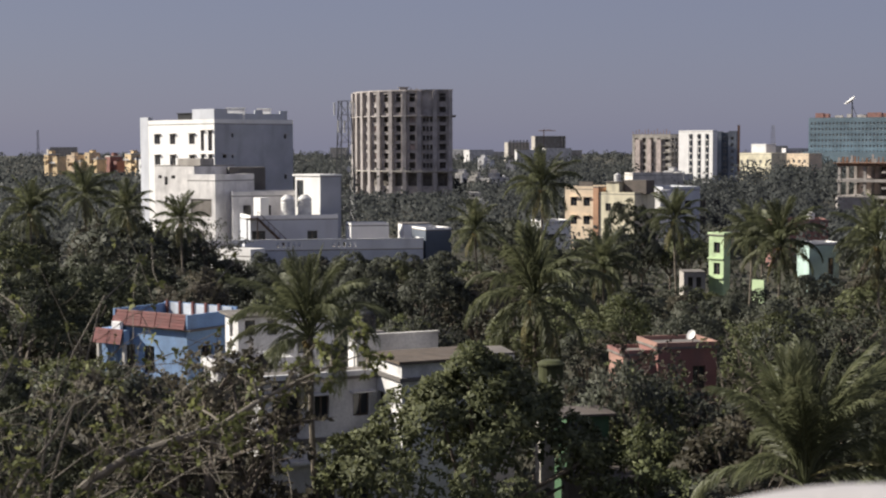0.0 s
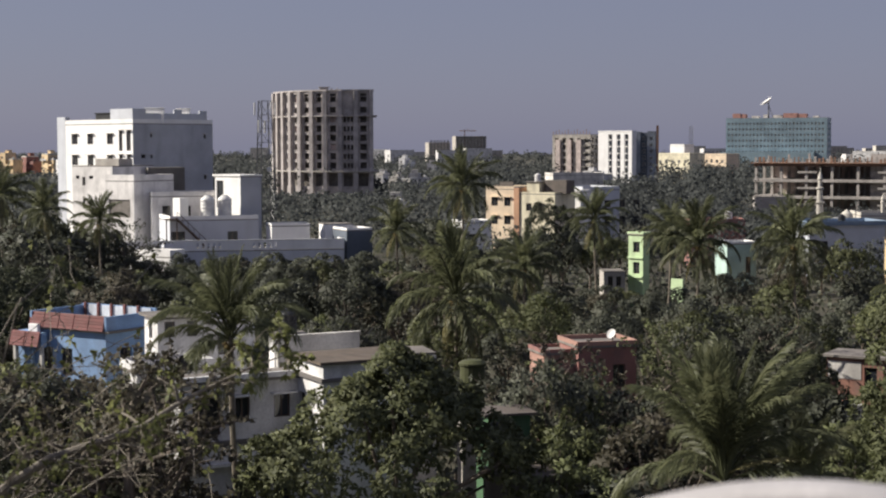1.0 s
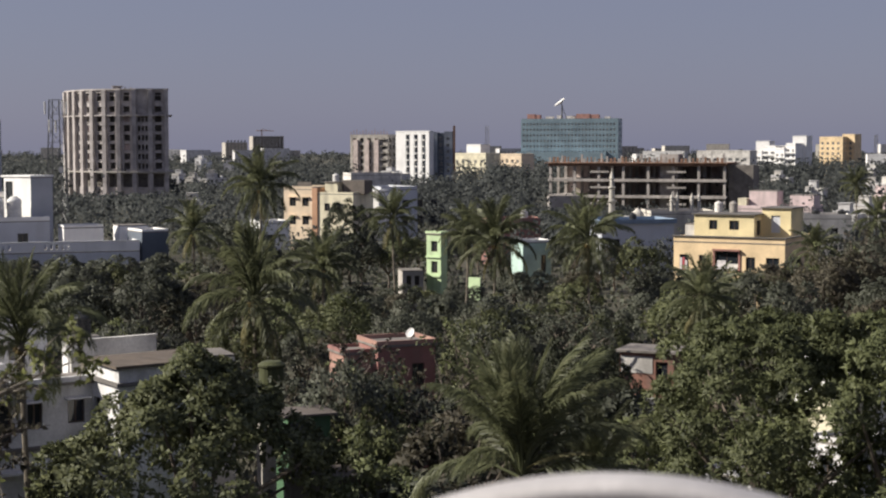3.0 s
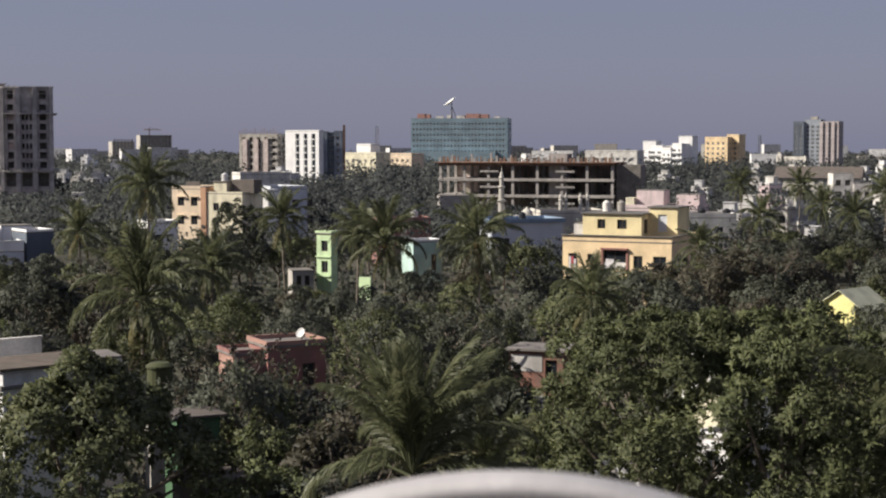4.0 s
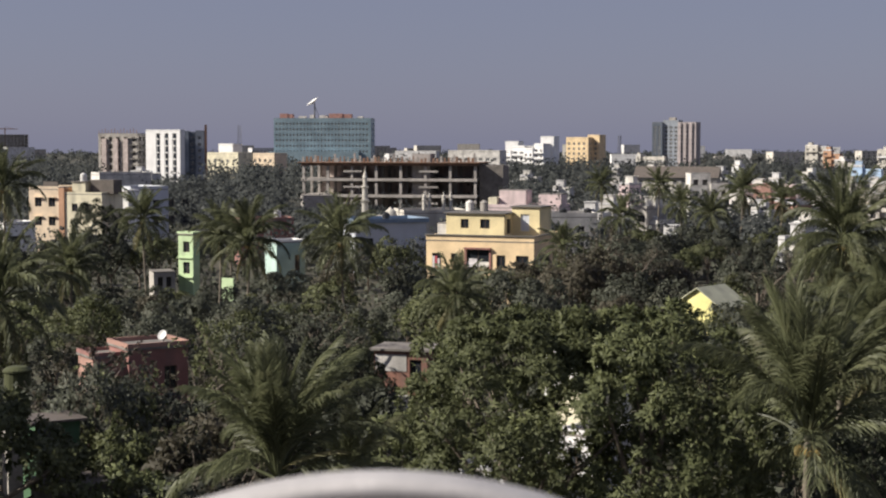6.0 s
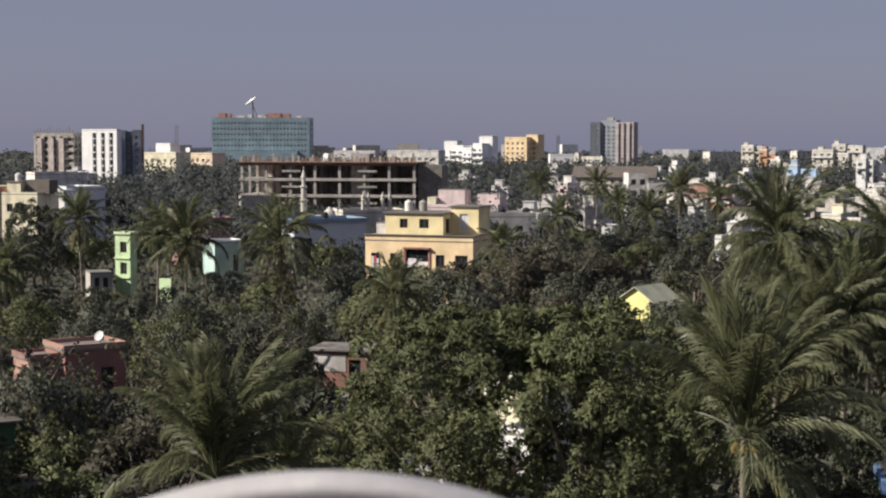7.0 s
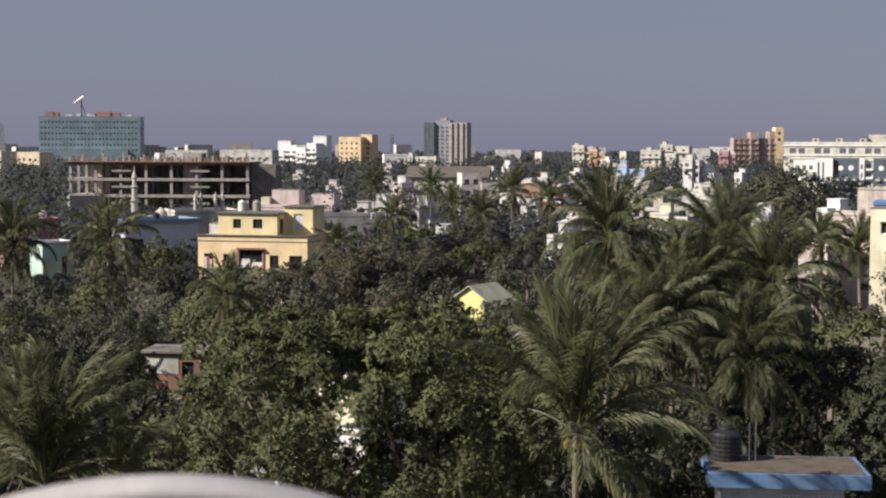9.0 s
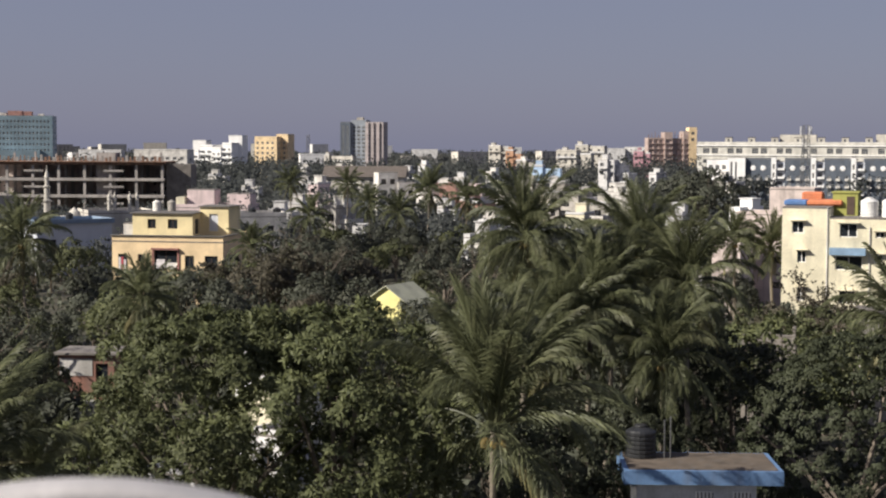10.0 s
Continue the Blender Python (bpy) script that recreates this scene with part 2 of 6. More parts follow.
def window_meshes(w, h, lights, frame_mat, pane_mat):
    key = (round(w, 2), round(h, 2), lights, frame_mat.name, pane_mat.name)
    if key not in WINDOWS:
        t = 0.07 if w > 0.6 else 0.05
        bm = boxes((0, w, 0, 0.06, 0, t), (0, w, 0, 0.06, h - t, h), (0, t, 0, 0.06, t, h - t), (w - t, w, 0, 0.06, t, h - t))
        for i in range(1, lights):
            box(bm, w * i / lights - t / 2, w * i / lights + t / 2, 0, 0.06, t, h - t)
        fr, pn = bpy.data.meshes.new("window"), bpy.data.meshes.new("pane")
        bm.to_mesh(fr)
        bm.free()
        bm = boxes((t, w - t, 0.02, 0.04, t, h - t))
        bm.to_mesh(pn)
        bm.free()
        fr.materials.append(frame_mat)
        pn.materials.append(pane_mat)
        WINDOWS[key] = fr, pn
    return WINDOWS[key]


def block(ob, x0, x1, y0, y1, z0, z1, material, front=(), right=(), left=(), lights=2, roof=ROOF_CON, parapet=0.0, coping=None, shade=None, frame_mat=None, pane_mat=None, fill=True, eave=0.0, depth=0.22, name="wall", slab_label="", label="", front_mat=None):
    """A storeyed block: pierced walls, windows in their holes, a roof slab, a parapet and sunshades."""
    w, d = x1 - x0, y1 - y0
    # Far windows get lighter panes and frames in place of haze.
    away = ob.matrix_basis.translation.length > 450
    pane_mat = pane_mat or (HAZED_GLASS if away else GLASS)
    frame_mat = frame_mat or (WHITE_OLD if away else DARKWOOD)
    sides = (
        (pose(x0, y0, 0), w, front),
        (pose(x1, y0, 0, 0, 0, 90), d, right),
        (pose(x0, y1, 0, 0, 0, -90), d, left),
        (pose(x1, y1, 0, 0, 0, 180), w, ()),
    )
    bm = bmesh.new()
    for m, width, holes in sides[1 if front_mat else 0:]:
        pierced(bm, m, width, z0, z1, holes, depth)
    if front_mat:
        part("front_wall", pierced(bmesh.new(), sides[0][0], w, z0, z1, front, depth), front_mat, ob)
    body = part(name, bm, material, ob, label)
    for m, width, holes in sides:
        for xa, xb, za, zb in holes:
            if fill:
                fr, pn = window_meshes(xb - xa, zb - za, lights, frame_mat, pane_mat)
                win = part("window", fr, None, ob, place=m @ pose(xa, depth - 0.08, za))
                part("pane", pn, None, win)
            if shade:
                part("sunshade", boxes((xa - 0.2, xb + 0.2, -0.5, 0.0, zb + 0.06, zb + 0.14)), shade, ob, place=m)
    part("roof", boxes((x0 - eave, x1 + eave, y0 - eave, y1 + eave, z1, z1 + 0.14)), roof, ob, slab_label)
    if parapet:
        t, e = 0.14, eave - 0.003
        za, zb = z1 + 0.14, z1 + 0.14 + parapet
        X0, X1, Y0, Y1 = x0 - e, x1 + e, y0 - e, y1 + e
        part("parapet", boxes((X0, X1, Y0, Y0 + t, za, zb), (X0, X1, Y1 - t, Y1, za, zb), (X0, X0 + t, Y0 + t, Y1 - t, za, zb), (X1 - t, X1, Y0 + t, Y1 - t, za, zb)), coping or material, ob)
    return body


def grid(nx, nz, x, dx, z, dz, w, h):
    return [(x + i * dx, x + i * dx + w, z + k * dz, z + k * dz + h) for k in range(nz) for i in range(nx)]


# ---- plants ----
def mesh_of(name, verts, faces, material):
    me = bpy.data.meshes.new(name)
    me.from_pydata(verts, [], faces)
    me.materials.append(material)
    return me


def leaf_mesh(name, quads, material):
    """Leaves from arrays of corner and normal; the normals follow the clump, as many small leaves would."""
    q = quads.reshape(-1, 6)
    me = mesh_of(name, q[:, :3].tolist(), np.arange(len(q)).reshape(-1, 4).tolist(), material)
    me.shade_smooth()
    me.normals_split_custom_set(q[:, 3:].tolist())
    return me


def unit(v):
    return v / np.maximum(np.linalg.norm(v, axis=-1, keepdims=True), 1e-6)


def leaves(rng, pos, out, size, slim, droop, count, own=0.5):
    """count leaves round each place, pointing away from it; arrays of corners."""
    n = len(pos) * count
    p, o = np.repeat(pos, count, 0), np.repeat(out, count, 0)
    a = unit(o * 0.55 + unit(rng.normal(size=(n, 3))) * 0.9 + np.array([0, 0, -droop]))
    s = unit(np.cross(a, unit(rng.normal(size=(n, 3)) * 0.6 + o)))
    nn = np.cross(s, a)
    ln = size * rng.uniform(0.65, 1.25, (n, 1))
    mid = p + a * ln * 0.45 + nn * ln * 0.06
    flip = np.where((nn * o).sum(1, keepdims=True) < 0, -1.0, 1.0)
    s, nn = s * flip, nn * flip
    q = np.stack([p + a * ln * 0.04, mid - s * ln * slim, p + a * ln - np.array([0, 0, 1]) * ln * 0.1, mid + s * ln * slim], 1)
    side = np.cross(q[:, 2] - q[:, 0], q[:, 3] - q[:, 1])
    turn = (side * nn).sum(1) < 0
    q[turn] = q[turn][:, ::-1]
    return np.concatenate([q, np.repeat(unit(o * 0.75 + nn * own)[:, None], 4, 1)], 2)


def crown_mesh(name, material, seed, rx, rz, clumps, spots, size, slim=0.22, droop=0.3, count=4, low=-0.35, spread=0.72, knob=0.40, lift=0.4, shell=0.45, taper=0.0, gap=None, own=0.5):
    """A crown of uneven clumps of leaves about the origin, rx wide and rz high from its middle."""
    rng = np.random.default_rng(seed)
    c = unit(rng.normal(size=(clumps * 4, 3)))
    c = c[c[:, 2] > low][:clumps] * rng.uniform(shell, 1.0, (clumps, 1)) ** 0.6
    c[:, :2] *= 1 - taper * np.clip(c[:, 2:], -0.3, 1)
    c = c * np.array([rx, rx, rz]) * spread
    r = knob * rng.uniform(0.55, 1.15, clumps) * (rx + rz) / 2
    pick = rng.choice(clumps, spots * 3, p=r**2 / (r**2).sum())
    o = unit(rng.normal(size=(spots * 3, 3)) + np.array([0, 0, lift]) + unit(c[pick]) * lift)
    p = c[pick] + o * (r[pick] * rng.uniform(0.72, 1.08, spots * 3) ** 0.7)[:, None]
    depth = np.min(np.linalg.norm(p[:, None] - c[None], axis=2) / r[None], axis=1)
    keep = (depth > 0.62) | (rng.random(spots * 3) < 0.2)
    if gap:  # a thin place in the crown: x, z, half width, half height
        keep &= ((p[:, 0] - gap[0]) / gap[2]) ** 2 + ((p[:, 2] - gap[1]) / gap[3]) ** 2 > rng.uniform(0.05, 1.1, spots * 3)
    p, o = p[keep][:spots], o[keep][:spots]
    return leaf_mesh(name, leaves(rng, p, unit(o + unit(p) * 0.5), size, slim, droop, count, own), material), [Vector(v) for v in c]


def trunk_mesh(name, seed, height, girth, tips, material=BARK):
    """A tapered trunk that forks into limbs towards the clumps; the crown's middle lies at height."""
    rng = random.Random(seed)
    bm = bmesh.new()
    fork = Vector((rng.uniform(-0.3, 0.3), rng.uniform(-0.3, 0.3), height * 0.55))
    tube(bm, [Vector((0, 0, -0.3)), Vector((0, 0, height * 0.2)), fork * 0.6 + Vector((0.1, 0, 0)), fork], [girth * 1.25, girth, girth * 0.85, girth * 0.7], 8)
    for tip in tips:
        end = tip + Vector((0, 0, height))
        mid = fork.lerp(end, 0.5) + Vector((rng.uniform(-0.3, 0.3), rng.uniform(-0.3, 0.3), rng.uniform(0, 0.5)))
        tube(bm, [fork - Vector((0, 0, 0.2)), mid, end], [girth * 0.5, girth * 0.3, girth * 0.08], 5)
    me = bpy.data.meshes.new(name)
    bm.to_mesh(me)
    bm.free()
    me.materials.append(material)
    return me


def make_kind(kind, material, seed, height, rx, rz, clumps, spots, size, girth=0.22, **kw):
    me, tips = crown_mesh(kind + "_crown", material, seed, rx, rz, clumps, spots, size, **kw)
    return dict(crown=me, trunk=trunk_mesh(kind + "_trunk", seed, height, girth, tips[:9]), height=height, top=height + rz * 1.05)


def tree(kind, az, d, scale, spin, label, name="tree", group="trees among the houses", wide=1.0, z=0.0):
    ob = new(name)
    p = spot(az, d, z)
    ob.matrix_basis = pose(p.x, p.y, p.z, 0, 0, spin) @ Matrix.Diagonal((scale * wide, scale * wide, scale, 1))
    tagged(ob, label, "tree", group)
    part("trunk", kind["trunk"], None, ob)
    part("crown", kind["crown"], None, ob, place=pose(0, 0, kind["height"]))
    return ob


def frond_mesh(length, rise, bend, pairs, wide, seed, material, hang=0.8, sweep=(0.8, 1.3)):
    """A palm frond along +x: a bent rib that starts at rise degrees and bends down, with long leaflets that droop from it."""
    rng = np.random.default_rng(seed)
    n = 16
    ang = np.radians(rise - bend * (np.arange(n) / (n - 1)) ** 1.5)
    step = length / (n - 1)
    rib = np.zeros((n, 3))
    for i in range(1, n):
        rib[i] = rib[i - 1] + step * np.array([np.cos(ang[i - 1]), 0, np.sin(ang[i - 1])])
    rib[:, 1] = np.linspace(0, 1, n) ** 2 * length * rng.uniform(-0.09, 0.09)
    bm = bmesh.new()
    tube(bm, [Vector(v) for v in rib], list(np.linspace(0.06, 0.012, n)), 4)
    down = np.array([0, 0, -1.0])
    torn = rng.uniform(0.2, 0.95, 3)
    for i in range(pairs):
        s = 0.15 + 0.85 * (i + rng.uniform(0, 0.7)) / pairs
        k = min(s * (n - 1), n - 1.001)
        j = int(k)
        base = rib[j] + (rib[j + 1] - rib[j]) * (k - j)
        along = unit(rib[j + 1] - rib[j])
        up = np.array([-along[2], 0, along[0]])
        ln = length * 0.25 * (0.42 + 0.85 * math.sin(math.pi * min(s * 0.84 + 0.13, 1))) * rng.uniform(0.8, 1.12)
        if np.abs(torn - s).min() < 0.012:
            ln *= 0.5
        for side in (-1, 1):
            d = unit(along * rng.uniform(*sweep) + np.array([0, side * 0.75, 0]) + up * rng.uniform(0.0, 0.25))
            g = hang * rng.uniform(0.75, 1.25)
            twist = rng.uniform(-0.5, 0.5)
            w = (along * math.cos(twist) + up * math.sin(twist)) * wide * 0.5
            a = base + d * ln * 0.34
            d = unit(d + down * g * 0.55)
            b = a + d * ln * 0.36
            d = unit(d + down * g * 0.75)
            tip = b + d * ln * 0.3
            v = [bm.verts.new(q) for q in (base, a + w, a - w, b + w * 0.85, b - w * 0.85, tip)]
            bm.faces.new((v[0], v[1], v[2]))
            bm.faces.new((v[2], v[1], v[3], v[4]))
            bm.faces.new((v[4], v[3], v[5]))
    me = bpy.data.meshes.new("frond")
    bm.to_mesh(me)
    bm.free()
    me.materials.append(material)
    return me


def frond_set(pairs, wide, seed):
    """Fronds from the upright spear to the hanging old ones, for a crown of radius 1."""
    kinds = ((85, 16, 1.0), (77, 34, 1.06), (66, 60, 1.1), (50, 92, 1.1), (24, 104, 1.06), (-12, 76, 0.96), (-55, 32, 0.84))
    return [[frond_mesh(ln * 4.2, rise, bend, pairs, wide, seed + 10 * i + k, LEAF_PALM if i < 6 or k else LEAF_PALM_OLD, 0.42 + 0.22 * i, (2.0, 3.0) if i < 2 else ((1.4, 2.3) if i < 4 else (0.8, 1.5))) for k in range(2)] for i, (rise, bend, ln) in enumerate(kinds)]


def palm(fronds, az, d, head, radius, seed, label, counts=(3, 4, 5, 5, 5, 4, 2), lean=0.6, nuts=True, group="coconut palms", base=0.0):
    """A coconut palm whose crown's heart is head metres up; radius: how far the fronds reach."""
    rng = random.Random(seed)
    ob = new("palm_tree")
    p = spot(az, d, base)
    ob.matrix_basis = pose(p.x, p.y, p.z, 0, 0, 0)
    tagged(ob, label, "palm tree", group)
    way = rng.uniform(0, math.tau)
    foot = Vector((math.cos(way), math.sin(way), 0)) * lean
    pts = [foot * (1 - s) ** 2 + Vector((0, 0, -0.3 + (head + 0.3) * s)) for s in (0, 0.15, 0.4, 0.7, 1.0)]
    bm = bmesh.new()
    tube(bm, pts, [0.24, 0.17, 0.14, 0.12, 0.13], 8)
    part("trunk", bm, PALM_BARK, ob)
    s = radius / 4.2
    spin = rng.uniform(0, 360)
    for row, n in zip(fronds, counts):
        spin += 41
        for k in range(n):
            me = row[rng.randrange(2)]
            part("frond", me, None, ob, place=pose(0, 0, head - 0.1, rng.uniform(-9, 9), rng.uniform(-7, 7), spin + 360 * k / n + rng.uniform(-16, 16)) @ Matrix.Diagonal((s * rng.uniform(0.88, 1.08),) * 3 + (1,)))
    if nuts:
        bm = bmesh.new()
        bmesh.ops.create_icosphere(bm, subdivisions=1, radius=0.15 * s)
        nut = bpy.data.meshes.new("coconut")
        bm.to_mesh(nut)
        bm.free()
        nut.materials.append(NUT)
        for k in range(6):
            part("coconut", nut, None, ob, place=pose(0.28 * s * math.cos(k * 1.05), 0.28 * s * math.sin(k * 1.05), head - 0.35 * s - 0.08 * (k % 3)))
    return ob


NUT = surface("green_brown_husk", (0.20, 0.14, 0.04), rough=0.6, stains=0.2, size=0.2, streaks=False)

# ---- ground ----
bm = bmesh.new()
rings, steps = (0, 40, 120, 300, 700, 1500, 4500), 72
last = None
for r in rings:
    row = [bm.verts.new((r * math.cos(k * math.tau / steps), r * math.sin(k * math.tau / steps), -0.0 if r < 100 else noise.noise((r * 0.01, k * 0.3, 0)) * 0.5)) for k in range(steps)] if r else [bm.verts.new((0, 0, 0))]
    if last:
        for k in range(steps):
            a, b = row[k], row[(k + 1) % steps]
            bm.faces.new((last[0], a, b)) if len(last) == 1 else bm.faces.new((last[k], a, b, last[(k + 1) % steps]))
    last = row
ground = part("ground", bm, GROUND, None)
tagged(ground, "dry earth and grass under the trees", "ground", kind="structure")

# ---- the roof terrace under the camera ----
own = thing("apartment_block", 0, 0, 0, "plain white rendered block with a flat roof terrace", "building")
part("wall", boxes((-7, 7, -9, 4.4, 0, 18.2)), WHITE, own)
part("roof", boxes((-7.2, 7.2, -9.2, 4.6, 18.2, 18.4)), ROOF_CON, own)
part("parapet", boxes((-7, 7, -9, -8.88, 18.4, 19.2), (-7, -6.88, -8.88, 1, 18.4, 19.2), (6.88, 7, -8.88, 1, 18.4, 19.2)), WHITE, own)


def arched_crest():
    ob = thing("parapet_crest", 17.0, 4.0, 0, "white-painted arched crest with a rounded rim on the parapet", "parapet")
    R, half, top = 1.54, 0.80, 19.13
    for nm, r0, r1, ya, yb in (("panel", 1.40, 1.487, 0.03, 0.13), ("rim", 1.482, 1.54, -0.02, 0.18)):
        bm = bmesh.new()
        n = 40
        rows = []
        for i in range(n + 1):
            t = -0.55 + 1.10 * i / n
            sec = []
            ym, yh, rm, rh = (ya + yb) / 2, (yb - ya) / 2, (r0 + r1) / 2, (r1 - r0) / 2
            for k in range(12):
                q = k * math.tau / 12
                cx = math.copysign(abs(math.cos(q)) ** 0.6, math.cos(q)) * yh
                cz = math.copysign(abs(math.sin(q)) ** 0.6, math.sin(q)) * rh
                r = rm + cz
                sec.append(bm.verts.new((r * math.sin(t), ym + cx, top - R + r * math.cos(t))))
            rows.append(sec)
        for p, q in zip(rows, rows[1:]):
            for k in range(12):
                bm.faces.new((p[k], p[(k + 1) % 12], q[(k + 1) % 12], q[k]))
        bm.faces.new(rows[0][::-1])
        bm.faces.new(rows[-1])
        bmesh.ops.recalc_face_normals(bm, faces=bm.faces)
        for f in bm.faces:
            f.smooth = True
        part(nm, bm, CREST, ob)
    part("base", boxes((-0.85, 0.85, 0.02, 0.14, 18.4, 19.0)), CREST, ob)


CREST = surface("white_gloss_paint", (0.46, 0.44, 0.43), rough=0.5, stains=0.1, size=0.4, grain=0.02, bump=0.05)
arched_crest()


# ---- the round tower under construction ----
def round_tower():
    ob = thing("unfinished_tower", -3.22, 556, 0, "round unfinished concrete tower with rows of empty window openings", "building")
    chord = 5.55
    thetas = (75, 70, 63, 55, 42, 33, 20, 12, 2)
    x, y = 0.0, 0.0
    pts = [(x, y)]
    for th in thetas:
        x, y = x + chord * math.cos(radians(th)), y - chord * math.sin(radians(th))
        pts.append((x, y))
    back = [(pts[-1][0] + 1, pts[-1][1] + 22), (pts[-1][0] - 14, pts[-1][1] + 34), (6, 16)]
    shift = min(p[1] for p in pts)
    pts, back = [(px, py - shift) for px, py in pts], [(px, py - shift) for px, py in back]
    base, top = 1.4, 40.3
    band1, band2 = 12.2, 31.6
    for i, th in enumerate(thetas):
        px, py = pts[i]
        m = pose(px, py, 0, 0, 0, -th)
        holes = []
        levels = [12.2 + k * 3.3 for k in range(6)] + [32.2, 36.1]
        for k, z in enumerate(levels):
            h = 2.2 if k < 6 else (2.0 if k == 6 else 2.9)
            if i == 7 and k >= 6:
                continue
            if i == 7:
                holes += [(1.2, 2.1, z + 0.5, z + h + 0.1), (2.5, 3.4, z + 0.5, z + h + 0.1), (3.8, 4.6, z + 0.5, z + h + 0.1)]
            else:
                holes.append((1.7, chord - 1.65, z + 0.4, z + 0.4 + h))
        holes.append((1.1, chord - 1.1, 6.2, 10.8))
        bm = bmesh.new()
        pierced(bm, m, chord, 0.0, top, holes, 0.5)
        part("bay_wall", bm, TOWER, ob)
        # Added backing, toned dark for the shade inside the openings.
        part("dim_backing", boxes((0.05, chord - 0.05, 2.2, 2.4, 0.1, top - 0.4)), ROOF_CON, ob, place=m)
        for k, z in enumerate(levels):
            if i != 7 and (i * 5 + k * 3) % 9 < 1:
                part("infill", boxes((1.72, chord - 1.67, 0.4, 0.48, z + 0.42, z + 0.38 + 2.0)), HAZED_BRICK, ob, place=m)
            part("sill", boxes((1.5, chord - 1.45, -0.2, 0.0, z + 0.2, z + 0.38)), TOWER, ob, place=m)
    for i, (px, py) in enumerate(pts):
        th = thetas[min(i, len(thetas) - 1)]
        part("pilaster", boxes((-0.7, 0.7, -1.25, 0.5, 0.0, top)), TOWER, ob, place=pose(px, py, 0, 0, 0, -th + 3))
    ring = pts + back
    mid = Vector((sum(p[0] for p in ring) / len(ring), sum(p[1] for p in ring) / len(ring)))

    def plate(nm, za, zb, grow, material):
        bm = bmesh.new()
        lo, hi = [], []
        for px, py in ring:
            v = (Vector((px, py)) - mid) * (1 + grow) + mid
            lo.append(bm.verts.new((v.x, v.y, za)))
            hi.append(bm.verts.new((v.x, v.y, zb)))
        bm.faces.new(lo[::-1])
        bm.faces.new(hi)
        for k in range(len(lo)):
            j = (k + 1) % len(lo)
            bm.faces.new((lo[k], lo[j], hi[j], hi[k]))
        bmesh.ops.recalc_face_normals(bm, faces=bm.faces)
        part(nm, bm, material, ob)

    plate("ledge", band1 - 0.9, band1 - 0.4, 0.13, CONCRETE)
    plate("ledge", band2 - 0.35, band2, 0.11, TOWER)
    plate("ledge", top, top + 0.5, 0.05, TOWER)
    for k in range(9):
        plate("floor_slab", 11.9 + k * 3.3, 12.15 + k * 3.3, -0.02, TOWER)
    for a, b in zip([pts[-1]] + back, back + [pts[0]]):
        v = Vector((b[0] - a[0], b[1] - a[1]))
        bm = bmesh.new()
        holes = [h for k in range(9) for h in grid(max(1, int(v.length / 6)), 1, 2.0, 6.0, 13 + k * 2.9, 1, 2.6, 1.7)]
        pierced(bm, pose(a[0], a[1], 0, 0, 0, math.degrees(math.atan2(v.y, v.x))), v.length, 0, top, holes, 0.5)
        part("bay_wall", bm, TOWER, ob)
    # Added inner block, dark-coloured so the openings read as shaded.
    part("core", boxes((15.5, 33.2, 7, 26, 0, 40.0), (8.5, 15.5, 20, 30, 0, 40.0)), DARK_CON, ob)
    part("stair_head", boxes((16, 19, 6, 9, top + 0.5, 41.7), (15.6, 19.6, 5.6, 9.4, 41.7, 41.9), (20, 20.4, 6, 6.4, top + 0.5, 41.5), (22, 22.4, 6, 6.4, top + 0.5, 41.5)), TOWER, ob)


round_tower()


def lattice_mast(az, d, z1, half, label, antennas=True):
    ob = thing("telecom_mast", az, d, 20, label, "mast")
    bm = bmesh.new()
    n = int(z1 / 2.5)
    legs = lambda z: [(sx * (half + (1 - z / z1) * half * 0.8), sy * (half + (1 - z / z1) * half * 0.8)) for sx, sy in ((-1, -1), (1, -1), (1, 1), (-1, 1))]
    for k in range(4):
        tube(bm, [Vector((*legs(0)[k], 0)), Vector((*legs(z1)[k], z1))], [0.15, 0.11], 4)
    part("legs", bm, STEEL, ob)
    bm = bmesh.new()
    for i in range(n):
        za, zb = z1 * i / n, z1 * (i + 1) / n
        la, lb = legs(za), legs(zb)
        for k in range(4):
            j = (k + 1) % 4
            tube(bm, [Vector((*la[k], za)), Vector((*lb[j], zb))], [0.06, 0.06], 3)
            tube(bm, [Vector((*lb[k], zb)), Vector((*lb[j], zb))], [0.06, 0.06], 3)
    part("lattice", bm, STEEL, ob)
    if antennas:
        for k in range(5):
            q = k * 1.25
            part("antenna", boxes((-0.15, 0.15, -0.1, 0.1, -1.2, 1.2), bevel=0.04), TANK_WHITE, ob, place=pose(1.35 * half * math.cos(q) * 1.6, 1.6 * half * 1.35 * math.sin(q), z1 - 1.5 - (k % 2) * 3.4))
        bm = bmesh.new()
        lathe(bm, [(0.02, 0), (0.35, 0.05), (0.6, 0.2)], 14)
        part("dish", bm, TANK_WHITE, ob, place=pose(0, -half * 1.9, z1 * 0.55, 90, 0, 20))


lattice_mast(-3.6, 300, 29.0, 0.95, "grey lattice mast hung with antennas beside the tower")
lattice_mast(44.06, 450, 26.4, 0.7, "grey lattice phone mast among the apartments")
lattice_mast(25.95, 1000, 27.0, 0.7, "thin lattice mast on the far skyline", False)
lattice_mast(-14.6, 1500, 37.0, 0.6, "thin lattice mast on the far skyline", False)
lattice_mast(12.0, 1500, 40.0, 1.1, "red and white lattice mast behind low houses", False)


